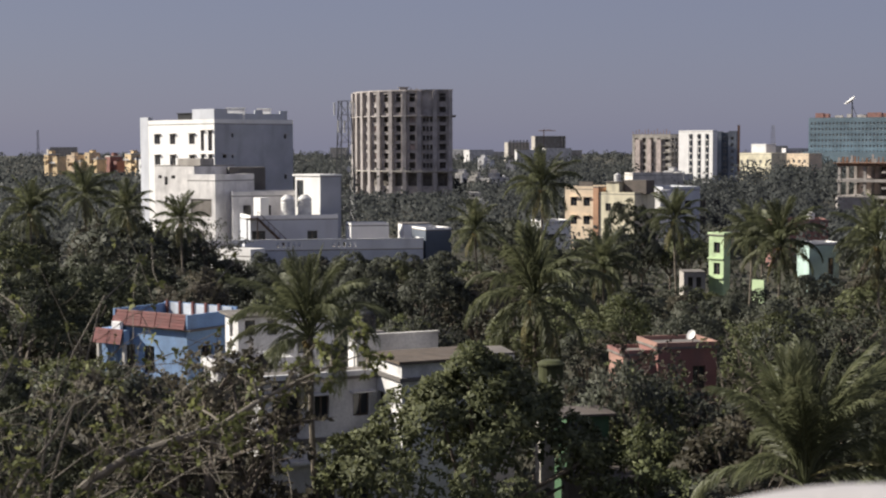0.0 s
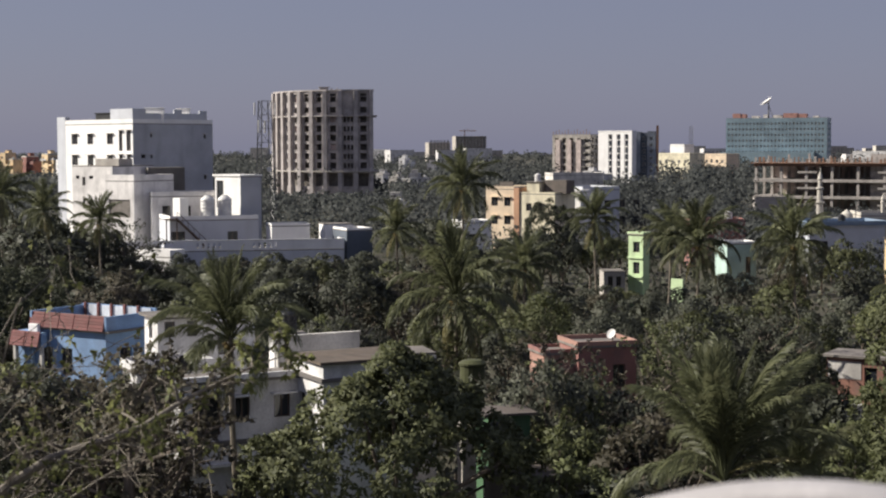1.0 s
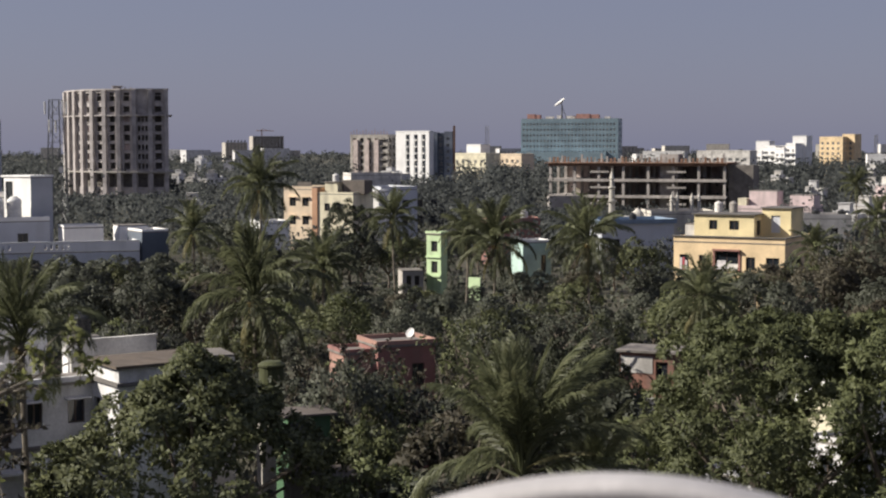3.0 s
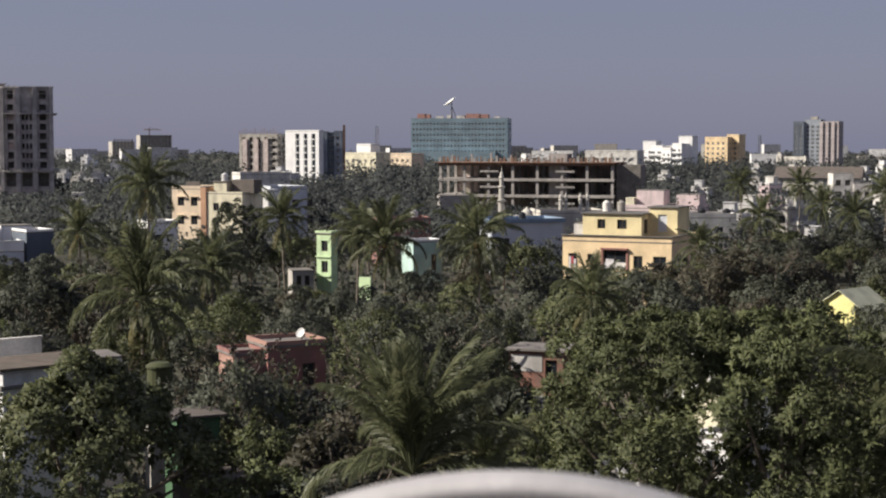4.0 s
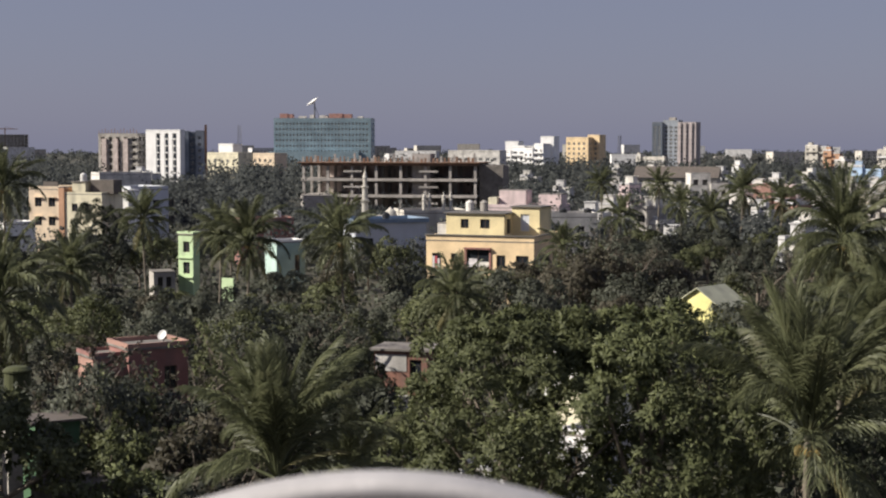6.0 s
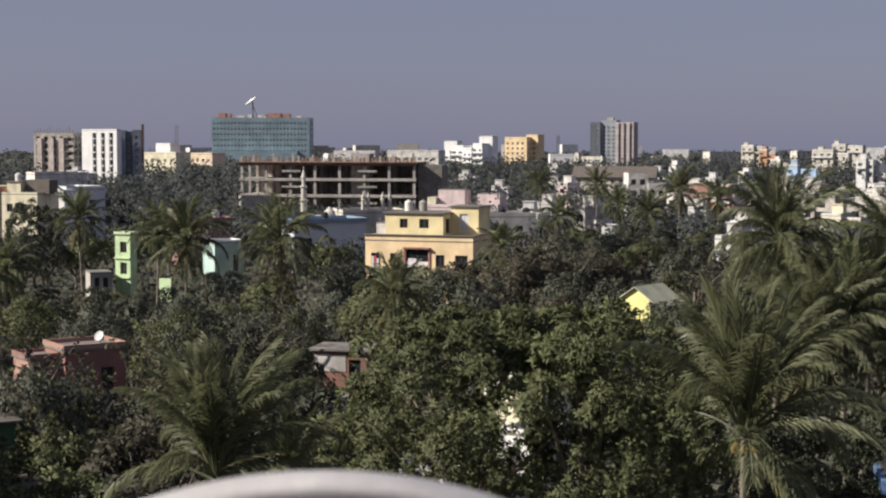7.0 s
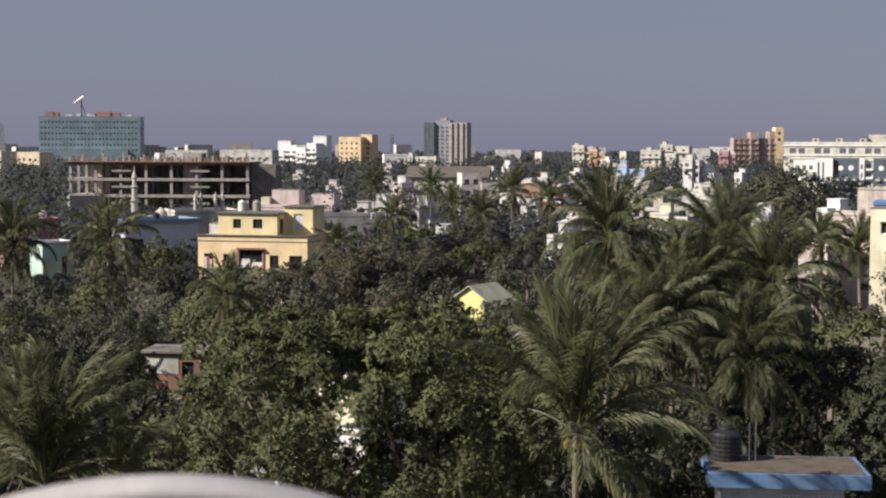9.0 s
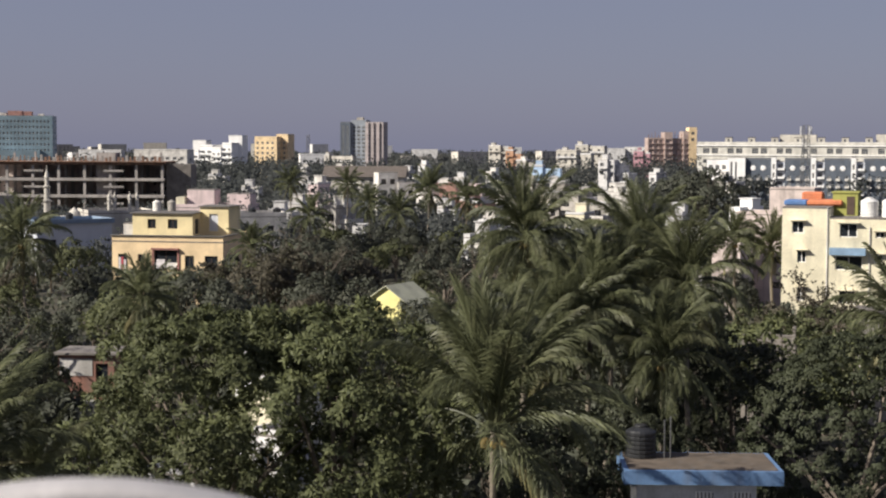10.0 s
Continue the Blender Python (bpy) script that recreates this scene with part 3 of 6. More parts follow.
def water_tank(x, y, z, r, h, material, label, parent_matrix, group="roof tanks"):
    """A ribbed roof water tank with a domed lid."""
    ob = new("water_tank")
    ob.matrix_basis = parent_matrix @ pose(x, y, z)
    tagged(ob, label, "water tank", group)
    bm = bmesh.new()
    prof = [(r * 0.96, 0)]
    for k in range(6):
        prof += [(r, h * (k + 0.2) / 6), (r, h * (k + 0.75) / 6), (r * 0.95, h * (k + 0.9) / 6)]
    prof += [(r * 0.9, h * 1.02), (r * 0.45, h * 1.14)]
    lathe(bm, prof, 18)
    part("drum", bm, material, ob)
    bm = bmesh.new()
    lathe(bm, [(r * 0.42, 0), (r * 0.44, 0.03), (r * 0.42, 0.1), (r * 0.2, 0.13)], 14, (0, 0, h * 1.13))
    part("lid", bm, material, ob)
    return ob


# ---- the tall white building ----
# Stained white plaster, greyed to stand in for shade on unlit fronts.
SHADED_SIDE = surface("stained_shaded_white_plaster", (0.45, 0.465, 0.50), stains=0.25, size=4.0, wear=0.2)
WHITE_WORN = surface("worn_white_plaster", (0.80, 0.775, 0.75), stains=0.3, size=2.0, wear=0.25)


def white_building():
    ob = thing("white_building", -8.36, 255, 35, "tall white apartment building with a blank side wall greyed for shade", "building")
    lw = [(h[0], h[1], h[2], h[3]) for z in (17.2, 20.7) for h in ((15.9, 17.7, z, z + 1.7), (11.3, 13.0, z, z + 1.7), (5.6, 7.3, z, z + 1.7))]
    lw = [(19.5 - b, 19.5 - a2, z, w) for a2, b, z, w in lw] + [(15.6, 16.6, 15.6, 19.0), (15.6, 16.6, 19.6, 22.9), (17.7, 18.9, 15.6, 19.0), (17.7, 18.9, 19.6, 22.9)]
    # Front wall takes the copy of the white that is greyed for shade.
    block(ob, 0, 16.1, 0, 19.5, 0, 23.9, WHITE, front=[(3.4, 3.8, 21.8, 22.4), (3.4, 3.8, 18.4, 18.9), (1.6, 2.4, 18.4, 19.0), (14.2, 14.7, 21.6, 22.3), (14.2, 14.7, 14.8, 15.5), (14.2, 14.7, 11.6, 12.2)], left=lw, lights=2, parapet=0.7, shade=WHITE_OLD, front_mat=SHADED_SIDE)
    part("stair_tower", boxes((-0.02, 0.9, 19.52, 22, 0, 25.3)), GREY_TONE, ob)
    part("upper_wall", boxes((0.0, 14.9, 0.0, 0.25, 24.75, 25.7), (0.0, 0.25, 0.25, 6.2, 24.75, 26.4), (0.0, 2.6, 0, 0.25, 25.7, 26.4), (8.2, 9.8, 0, 0.25, 25.7, 26.3), (13.4, 14.9, 0, 0.25, 25.7, 26.2)), GREY_TONE, ob)
    # Walls added at an angle to catch sun, for the lit far parapet.
    for x, ww in ((4.2, 3.4), (10.6, 2.4)):
        part("upper_wall", boxes((0, ww, 0, 0.25, 0, 2.5), (-0.1, ww + 0.1, -0.1, 0.35, 2.5, 2.6)), WHITE, ob, place=pose(x, 2.6, 24.04, 0, 0, -62))
    part("roof_shed", boxes((0.5, 3, 3.6, 11.2, 24.04, 25.75), (0.3, 3.2, 3.4, 11.4, 25.75, 25.87)), TANK_BLACK, ob, "dark sheet-metal roof shed")
    low = thing("plaster_house", -9.3, 243, -46, "weathered whitewashed flat-roofed house with small dark windows", "house")
    block(low, -7.6, 1.2, 0, 9, 0, 17.2, WHITE_WORN, front=[(2.2, 2.9, 14.3, 15.6), (0.8, 1.6, 15.3, 15.8), (3.7, 4.6, 15.3, 15.8), (2.2, 2.8, 10.8, 12.2), (3.6, 4.5, 11.6, 12.1), (3.6, 4.5, 8.2, 8.7)], lights=1, parapet=0.0)
    block(low, 1.2, 7.2, -1.5, 7, 0, 15.0, WHITE_WORN, front=[(0.6, 5.2, 9.6, 12.3)], lights=1, parapet=0.9, pane_mat=ROOF_CON, frame_mat=CONCRETE)
    part("roof_shed", boxes((-4.5, 0.5, 2, 5, 17.3, 18.4)), CONCRETE, low)
    dark = thing("roof_room", -7.2, 246, 14, "grey sheet-metal room on a flat roof", "shed")
    block(dark, -2.8, 3.0, 0, 4, 0, 16.9, DARK_CON)
    mid = thing("plaster_house", -6.4, 236, 5, "shaded grey plaster wing with louvred windows", "house")
    block(mid, -5.5, 5.5, 0, 9, 0, 12.7, WHITE_WORN, front=[(1.6, 2.8, 9.4, 11.4), (4.2, 5.8, 9.4, 11.4), (7.4, 8.6, 10.4, 11.6), (7.4, 8.6, 7.4, 9.4)], lights=3, parapet=0.6)


white_building()


def terrace_house():
    ob = thing("terrace_house", -4.66, 228, 12, "white house with a tall stair tower and an outdoor steel stair", "house")
    # White house walls toned grey for their shade; the coping stays white.
    block(ob, -9.8, 3.2, 0, 10, 0, 9.5, GREY_TONE, front=[(0.2, 2.2, 5.8, 8.0), (8.4, 9.9, 5.8, 7.9)], lights=2, parapet=0.6, coping=WHITE)
    tower = thing("stair_tower", -4.52, 229.4, 40, "white roof stair tower with a dark doorway and an overhanging slab", "tower")
    # Shade on the front is put into its greyed plaster.
    block(tower, 0, 4.0, 0, 5.8, 0, 15.7, WHITE, left=[(0.3, 1.9, 11.2, 15.2)], lights=1, front_mat=SHADED_SIDE)
    part("roof_edge", boxes((-0.15, 4.1, -0.15, 6.3, 15.85, 16.1)), WHITE, tower)
    stair = thing("steel_stair", -6.2, 226, 12, "dark steel outdoor stair with handrails up to the roof", "stair")
    for dy in (-0.5, 0.4):
        bm = bmesh.new()
        tube(bm, [Vector((-2.6, dy, 9.9)), Vector((2.2, dy, 5.2))], [0.14, 0.14], 4)
        part("stringer", bm, DARKWOOD, stair)
    for k in range(14):
        s = k / 13
        part("tread", boxes((-2.6 + 4.8 * s - 0.16, -2.6 + 4.8 * s + 0.16, -0.5, 0.4, 9.95 - 4.7 * s, 10.0 - 4.7 * s)), DARKWOOD, stair)
    bm = bmesh.new()
    for dy in (-0.5,):
        tube(bm, [Vector((-2.6, dy, 10.9)), Vector((2.2, dy, 6.2))], [0.05, 0.05], 4)
        for k in range(7):
            s = k / 6
            tube(bm, [Vector((-2.6 + 4.8 * s, dy, 9.9 - 4.7 * s)), Vector((-2.6 + 4.8 * s, dy, 10.9 - 4.7 * s))], [0.04, 0.04], 4)
    part("handrail", bm, DARKWOOD, stair)
    part("landing", boxes((-4.2, -2.5, -0.6, 1.0, 9.75, 9.9)), DARKWOOD, stair)
    part("post", boxes((-2.7, -2.55, -0.5, -0.35, 0, 9.75), (-4.2, -4.05, -0.5, -0.35, 0, 9.75), (2.1, 2.25, -0.5, -0.35, 0, 5.2)), DARKWOOD, stair)
    for x in (-4.0, -1.5):
        water_tank(x, 1.35, 9.66, 1.05, 3.0, TANK_WHITE, "white ribbed plastic water tank on a flat roof", ob.matrix_basis)
    room = thing("roof_room", -6.52, 229, 30, "small white room on a flat roof", "shed", z=9.64)
    part("wall", boxes((-0.9, 0.5, 0, 2, 0, 3.1)), WHITE, room)
    front = thing("terrace_wing", -4.9, 218, 4, "low white wing with a pierced parapet round its terrace", "house")
    # Grey wall tone carries the shade below the white parapet.
    block(front, -15.5, 16.0, 0, 9, 0, 5.6, GREY_TONE, front=[(8.5, 10, 2.0, 4.2), (15, 16.5, 2.0, 4.2), (20, 21.5, 2, 4.2), (25.5, 27, 2, 4.2)], lights=2)
    wall = [h for x in (3, 10.8, 18.6) for h in grid(5, 1, x, 0.75, 6.1, 1, 0.35, 0.7)]
    bm = bmesh.new()
    pierced(bm, pose(-15.5, -0.02, 0), 31.5, 5.75, 7.1, wall, 0.18)
    box(bm, -15.5, -15.32, 0.17, 9, 5.75, 7.1)
    box(bm, 15.8, 16.0, 0.17, 9, 5.75, 7.1)
    part("parapet", bm, WHITE, front)
    part("coping", boxes((-15.55, 16.05, -0.08, 0.2, 7.1, 7.22)), WHITE, front)
    bright = thing("roof_room", -7.6, 212, -42, "low sunlit white roof wall with stained edges", "wall")
    block(bright, -7.5, 2.5, 0, 3, 0, 5.3, WHITE, left=[(1, 2.0, 2, 4)], parapet=0.9)
    side = thing("roof_room", -2.6, 226, 10, "white roof room with a dark side", "shed")
    block(side, -3.2, 2.4, 0, 5, 0, 8.6, WHITE, parapet=0.3)
    slate = thing("slate_house", -0.3, 222, 20, "dark slate-painted house with a white roof room", "house")
    block(slate, -1.4, 2.5, 0, 6, 0, 8.1, SLATE, parapet=0.3, coping=WHITE)
    back = thing("roof_room", -0.9, 231, 14, "white roof room behind a dark wall", "shed")
    block(back, -2.2, 2, 0, 4, 0, 8.6, WHITE)


terrace_house()


# ---- plain houses, one function with what sets each apart ----
def house(name, az, d, turn, w, deep, h, material, label, front=(), right=(), left=(), category="building", group="", **kw):
    ob = thing(name, az, d, turn, label, category, group)
    block(ob, -w / 2, w / 2, 0, deep, 0, h, material, front, right, left, **kw)
    return ob


FAR = "buildings on the far skyline"


# Shared by a plain grey tower and a side greyed for shade.
BLUE_GREY = surface("blue_grey_plaster", (0.30, 0.33, 0.37), stains=0.3, size=4.0)


def unfinished_block():
    ob = thing("unfinished_block", 7.66, 700, -26, "bare concrete apartment block under construction with scaffold poles", "building", FAR)
    block(ob, -9.6, 9.2, 0, 13, 0, 25.6, CONCRETE, front=[h for h in grid(5, 7, 1.2, 3.7, 3.5, 3.1, 1.8, 2.0)], right=grid(3, 7, 1.5, 4, 3.5, 3.1, 2.2, 2.0), left=grid(3, 7, 1.5, 4, 3.5, 3.1, 2.0, 2.0), fill=False, depth=0.8)
    # Inner body added in a dark colour for the shaded rooms.
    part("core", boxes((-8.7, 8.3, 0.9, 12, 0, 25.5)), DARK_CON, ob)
    for z in (8.2, 11.3, 14.4, 17.5, 20.6, 23.7):
        part("floor_edge", boxes((4.2, 9.3, -0.7, -0.004, z - 0.15, z + 0.1)), CONCRETE, ob)
    for k in range(13):
        part("starter_bar", boxes((-9.4 + k * 1.5, -9.2 + k * 1.5, 0.1, 0.3, 25.7, 27.0 + (k % 3) * 0.5)), RUSTY, ob)
    for x in (-7.6, -2.0, 2.8):
        part("pier", boxes((x, x + 2.1, -0.9, -0.004, 0, 23.4)), WORN, ob)
    w = thing("white_tower_block", 9.25, 690, -31, "white apartment block with dark vertical window strips", "building", FAR)
    strips = [(x, x + 2.0, 5.0, 25.6) for x in (5.2, 9.4, 13.4)]
    block(w, -8.7, 8.5, 0, 4, 0, 26.6, WHITE, front=strips, left=[], fill=False, depth=1.0, parapet=0.5)
    part("core", boxes((-8.4, 8.2, 1.05, 3.8, 0, 26.5)), SLATE, w)
    for x0, x1, za, zb in strips:
        for k in range(7):
            part("balcony", boxes((x0 - 8.7, x0 - 8.7 + 1.1, 0.1, 0.95, za + 0.2 + k * 2.95, za + 0.75 + k * 2.95)), WHITE, w)
    # White block's shaded right side, built apart with the shade in its colour.
    g = thing("grey_tower_block", 10.28, 692, -4, "apartment block side coloured grey for shade, with unfinished floors", "building", FAR)
    block(g, -5.2, -1.4, 0, 14, 0, 26.6, BLUE_GREY, front=grid(1, 8, 1.0, 2.7, 3, 2.85, 1.4, 1.5), lights=2)
    block(g, -1.39, 1.6, 1.2, 14, 0, 26.2, SLATE, front=grid(1, 8, 0.7, 2.7, 3, 2.85, 1.6, 1.8), lights=2)
    block(g, 1.61, 5.2, 0, 14, 0, 26.8, BLUE_GREY, front=grid(1, 8, 1.0, 2.7, 3, 2.85, 1.4, 1.5), lights=2)
    part("hoist_mast", boxes((5.6, 6.6, 0, 1, 0, 29.5)), RUSTY, g)


unfinished_block()
house("cream_house", 11.35, 800, -34, 20, 14, 16.0, CREAM, "yellow low house among trees", grid(5, 3, 1.5, 3.8, 5, 3.4, 1.5, 1.5), parapet=0.8, group=FAR)
house("cream_house", 12.85, 810, -34, 14, 12, 15.6, PEACH, "pale ochre low house among trees", grid(4, 3, 1.2, 3.2, 5, 3.4, 1.5, 1.5), parapet=0.8, group=FAR)
house("white_house", 11.5, 830, -34, 9, 9, 20.5, WHITE, "white house with a roof room", grid(2, 4, 1.5, 4, 5, 3.4, 1.5, 1.5), parapet=0.8, group=FAR)
house("construction_block", 3.96, 1800, 10, 36, 25, 33.0, CONCRETE, "unfinished block on the hazy skyline", grid(9, 8, 2, 3.8, 6, 3.4, 2.2, 2.2), fill=False, depth=1.0, group=FAR)
crane = thing("tower_crane", 3.85, 1810, 30, "thin tower crane above an unfinished block", "crane", FAR)
bm = bmesh.new()
tube(bm, [Vector((0, 8, 0)), Vector((0, 8, 41))], [0.7, 0.7], 4)
part("mast", bm, RUSTY, crane)
bm = bmesh.new()
tube(bm, [Vector((-7, 8, 39.5)), Vector((16, 8, 39.5))], [0.5, 0.35], 4)
tube(bm, [Vector((0, 8, 42)), Vector((12, 8, 39.6))], [0.15, 0.15], 3)
part("jib", bm, RUSTY, crane)
house("construction_block", 2.8, 1850, 10, 26, 25, 26.0, CONCRETE, "pale block on the hazy skyline", grid(6, 7, 2, 4.0, 6, 3.4, 2.2, 2.2), group=FAR)


ROOM_RED = surface("faded_red_paint", (0.44, 0.24, 0.20), stains=0.25, size=3.0)


def glass_building():
    ob = thing("glass_office_block", 15.02, 1100, -8, "wide blue-green office block with rows of small windows", "building", FAR)
    w = 69.0
    front = grid(27, 6, 1.4, 2.47, 15.6, 3.9, 1.25, 1.7)
    block(ob, -w / 2, w / 2, 0, 26, 0, 39.8, BLUE_CLAD, front=front, right=grid(8, 6, 2, 2.9, 15.6, 3.9, 1.25, 1.7), lights=1, roof=ROOF_CON)
    part("plinth", boxes((-w / 2 - 3, w / 2 - 8, -6, -0.1, 0, 16.5)), BLUE_CLAD, ob)
    for x, ww in ((-31, 9), (4, 16)):
        part("roof_room", boxes((x, x + ww * 0.6, 6, 14, 39.95, 43.2), (x + ww * 0.6, x + ww, 6.3, 14, 39.95, 42.8)), ROOM_RED, ob)
    for x, ww, hh in ((-18, 5, 1.6), (-10, 3, 2.4), (-3, 6, 2.0), (24, 4, 1.3)):
        part("roof_plant", boxes((x, x + ww, 8, 13, 39.95, 39.95 + hh)), WHITE_OLD, ob)
    dish = thing("satellite_dish", 14.75, 1110, -8, "large white satellite dish on a roof mast", "dish", z=39.95)
    bm = bmesh.new()
    tube(bm, [Vector((0, 0, 0)), Vector((0, 0, 11.0))], [0.6, 0.4], 6)
    tube(bm, [Vector((3.4, 0, 0)), Vector((0, 0, 9.0))], [0.25, 0.2], 5)
    part("mast", bm, STEEL, dish)
    bm = bmesh.new()
    lathe(bm, [(0.3, 0), (1.8, 0.35), (3.2, 1.1), (3.8, 1.7), (3.7, 1.75), (3.1, 1.2), (1.7, 0.5), (0.3, 0.15)], 20)
    part("reflector", bm, TANK_WHITE, dish, place=pose(-0.9, 0, 10.6, 12, -35, 0) @ Matrix.Diagonal((1.2, 1.2, 1.0, 1)))


glass_building()


def frame_building():
    """An open concrete frame: columns, beams, slabs."""
    ob = thing("concrete_frame", 17.44, 420, -14, "long open concrete frame of a building under construction", "building")
    w, d, floors = 49.0, 16.0, (2.0, 6.6, 11.0, 15.2)
    nx, ny = 8, 3
    col = boxes((-0.35, 0.35, -0.35, 0.35, 0, 15.2))
    me = bpy.data.meshes.new("column")
    col.to_mesh(me)
    col.free()
    me.materials.append(FRAME_CON)
    for i in range(nx):
        for j in range(ny):
            part("column", me, None, ob, place=pose(-w / 2 + 0.6 + i * (w - 1.2) / (nx - 1), 0.6 + j * (d - 1.2) / (ny - 1), 0))
    for k, z in enumerate(floors[1:]):
        part("floor_slab", boxes((-w / 2, w / 2, 0, d, z, z + 0.35), (-w / 2, w / 2, -0.1, 0.2, z - 0.4, z)), FRAME_CON if k < 2 else RUSTY, ob)
    # Added wall, so the open floors read dim behind the columns.
    part("dim_backing", boxes((-w / 2, w / 2, d - 0.25, d - 0.02, 0, 15.1)), WORN, ob)
    part("side_store", boxes((w / 2 + 0.1, w / 2 + 6.5, 3, 12, 0, 15.0)), ROOF_CON, ob)
    part("formwork", boxes((-w / 2 - 0.8, w / 2 + 0.6, -0.9, d, 15.56, 15.75)), RUSTY, ob)
    rng = random.Random(5)
    for i in range(46):
        h = rng.uniform(0.9, 1.7)
        x = -w / 2 + 0.4 + i * (w - 0.8) / 45
        part("upstand", boxes((x, x + rng.uniform(0.25, 0.7), -0.5, -0.3, 15.75, 15.75 + h)), RUSTY if i % 3 else FRAME_CON, ob)
    for i in range(9):
        x = -w / 2 + 2 + i * 5.6
        part("roof_column", boxes((x, x + 0.5, 6, 6.5, 15.75, 17.6 + (i % 3) * 0.3)), FRAME_CON, ob)
    part("core", boxes((6, 11, 3, 9, 0, 18.0)), FRAME_CON, ob)
    for x in (-12.5, 8.6):
        for z in (4.4, 8.8, 13.0):
            part("brace_beam", boxes((x, x + 5.2, -0.15, 0.15, z, z + 0.5)), FRAME_CON, ob)
    low = house("site_store", 14.9, 402, 6, 8.5, 6, 7.2, FRAME_CON, "grey block-built site store", category="shed")


frame_building()

# peach apartments behind the tall palm
def peach_flats():
    ob = thing("peach_apartments", 5.6, 285, -32, "cream apartment house with orange strips and roof rooms", "building")
    block(ob, -6.8, -0.6, 0.5, 9, 0, 12.2, PEACH, front=[(1.2, 2.6, 9.2, 10.8), (1.2, 2.6, 5.8, 7.4), (4.0, 5.4, 9.2, 10.8), (4.0, 5.4, 5.8, 7.4)], left=grid(2, 3, 1.5, 3.6, 2.2, 3.3, 1.4, 1.4), parapet=0.5, shade=PEACH)
    block(ob, -0.598, 0.5, 0.35, 8, 0, 12.6, ORANGE)
    block(ob, 0.502, 8.0, 0.6, 8, 0, 11.4, CREAM, front=[(1.4, 2.6, 8.4, 9.8), (4.1, 5.5, 8.4, 9.8), (1.4, 2.6, 5.0, 6.4)], parapet=0.3)
    block(ob, 1.2, 3.9, 2.0, 6, 11.55, 13.6, CREAM, eave=0.2)
    part("stair_head", boxes((4.4, 9.0, 3.0, 6, 11.55, 14.0)), BROWN_SHEET, ob)
    part("parapet", boxes((-6.0, -3.0, 4.0, 4.2, 12.55, 13.6)), BROWN_SHEET, ob)
    water_tank(2.6, 3.6, 13.76, 0.6, 1.2, TANK_WHITE, "white plastic water tank on a flat roof", ob.matrix_basis)
    house("white_apartments", 7.65, 292, -30, 4.0, 4, 11.5, WHITE, "narrow white house beside the apartments", [(1.2, 2.2, 8.4, 9.8)], parapet=0.4, category="house")
    house("white_apartments", 8.75, 300, 28, 8.0, 12, 11.7, GREY_TONE, "white flat-roofed house with a long grey wing", grid(4, 3, 1.5, 3.2, 2, 3.2, 1.4, 1.4), parapet=0.6, category="house")
    house("white_apartments", 7.9, 420, 15, 14.0, 9, 12.4, WHITE_OLD, "white flat-roofed house behind the apartments", grid(4, 3, 1.5, 3.2, 2, 3.2, 1.4, 1.4), parapet=0.6, category="house")
    house("white_cottage", 4.2, 262, 20, 5.0, 6, 7.2, WHITE, "small white house under palms", [(1, 2.2, 4, 5.4), (3, 4.1, 4, 5.4)], parapet=0.4, category="house")


peach_flats()


def lime_house():
    ob = thing("lime_house", 10.02, 190, -40, "narrow lime-green house with square windows", "house")
    block(ob, -1.15, 1.15, 0, 1.2, 0, 9.3, LIME, front=[(0.75, 1.75, 7.2, 8.5), (0.75, 1.75, 4.6, 6.0)], lights=2, parapet=0.25, eave=0.12)
    part("band", boxes((-1.2, 1.2, -0.2, -0.004, 6.45, 6.6), (-1.2, 1.2, -0.25, -0.004, 4.1, 4.3)), LIME, ob)
    part("parapet_panel", boxes((5.0, 7.0, 0.3, 0.5, 0.0, 4.3)), LIME, ob)
    house("grey_shed", 9.25, 188, 8, 2.6, 4, 4.9, CONCRETE, "small grey block shed with an open doorway", [(0.5, 1.1, 3.2, 4.4), (1.5, 2.1, 3.2, 4.4)], category="shed")
    house("teal_house", 13.85, 218, 25, 4.4, 4.0, 6.5, TEAL, "mint-green and white house with a flat roof", [(2.8, 3.6, 2.5, 4.8)], right=[(1.0, 2.0, 2.4, 5.0)], parapet=0.3, coping=WHITE, category="house")
    house("brown_roofed_house", 13.0, 262, 10, 9, 7, 7.6, TERRA, "low house with a brown roof", parapet=0.3, category="house")
    water_tank(0, 0, 7.74, 0.7, 1.4, TANK_WHITE, "white plastic water tank on a low roof", spotm(13.35, 264))


def spotm(az, d, turn=0.0, z=0.0):
    p = spot(az, d, z)
    return pose(p.x, p.y, p.z, 0, 0, -az + turn)


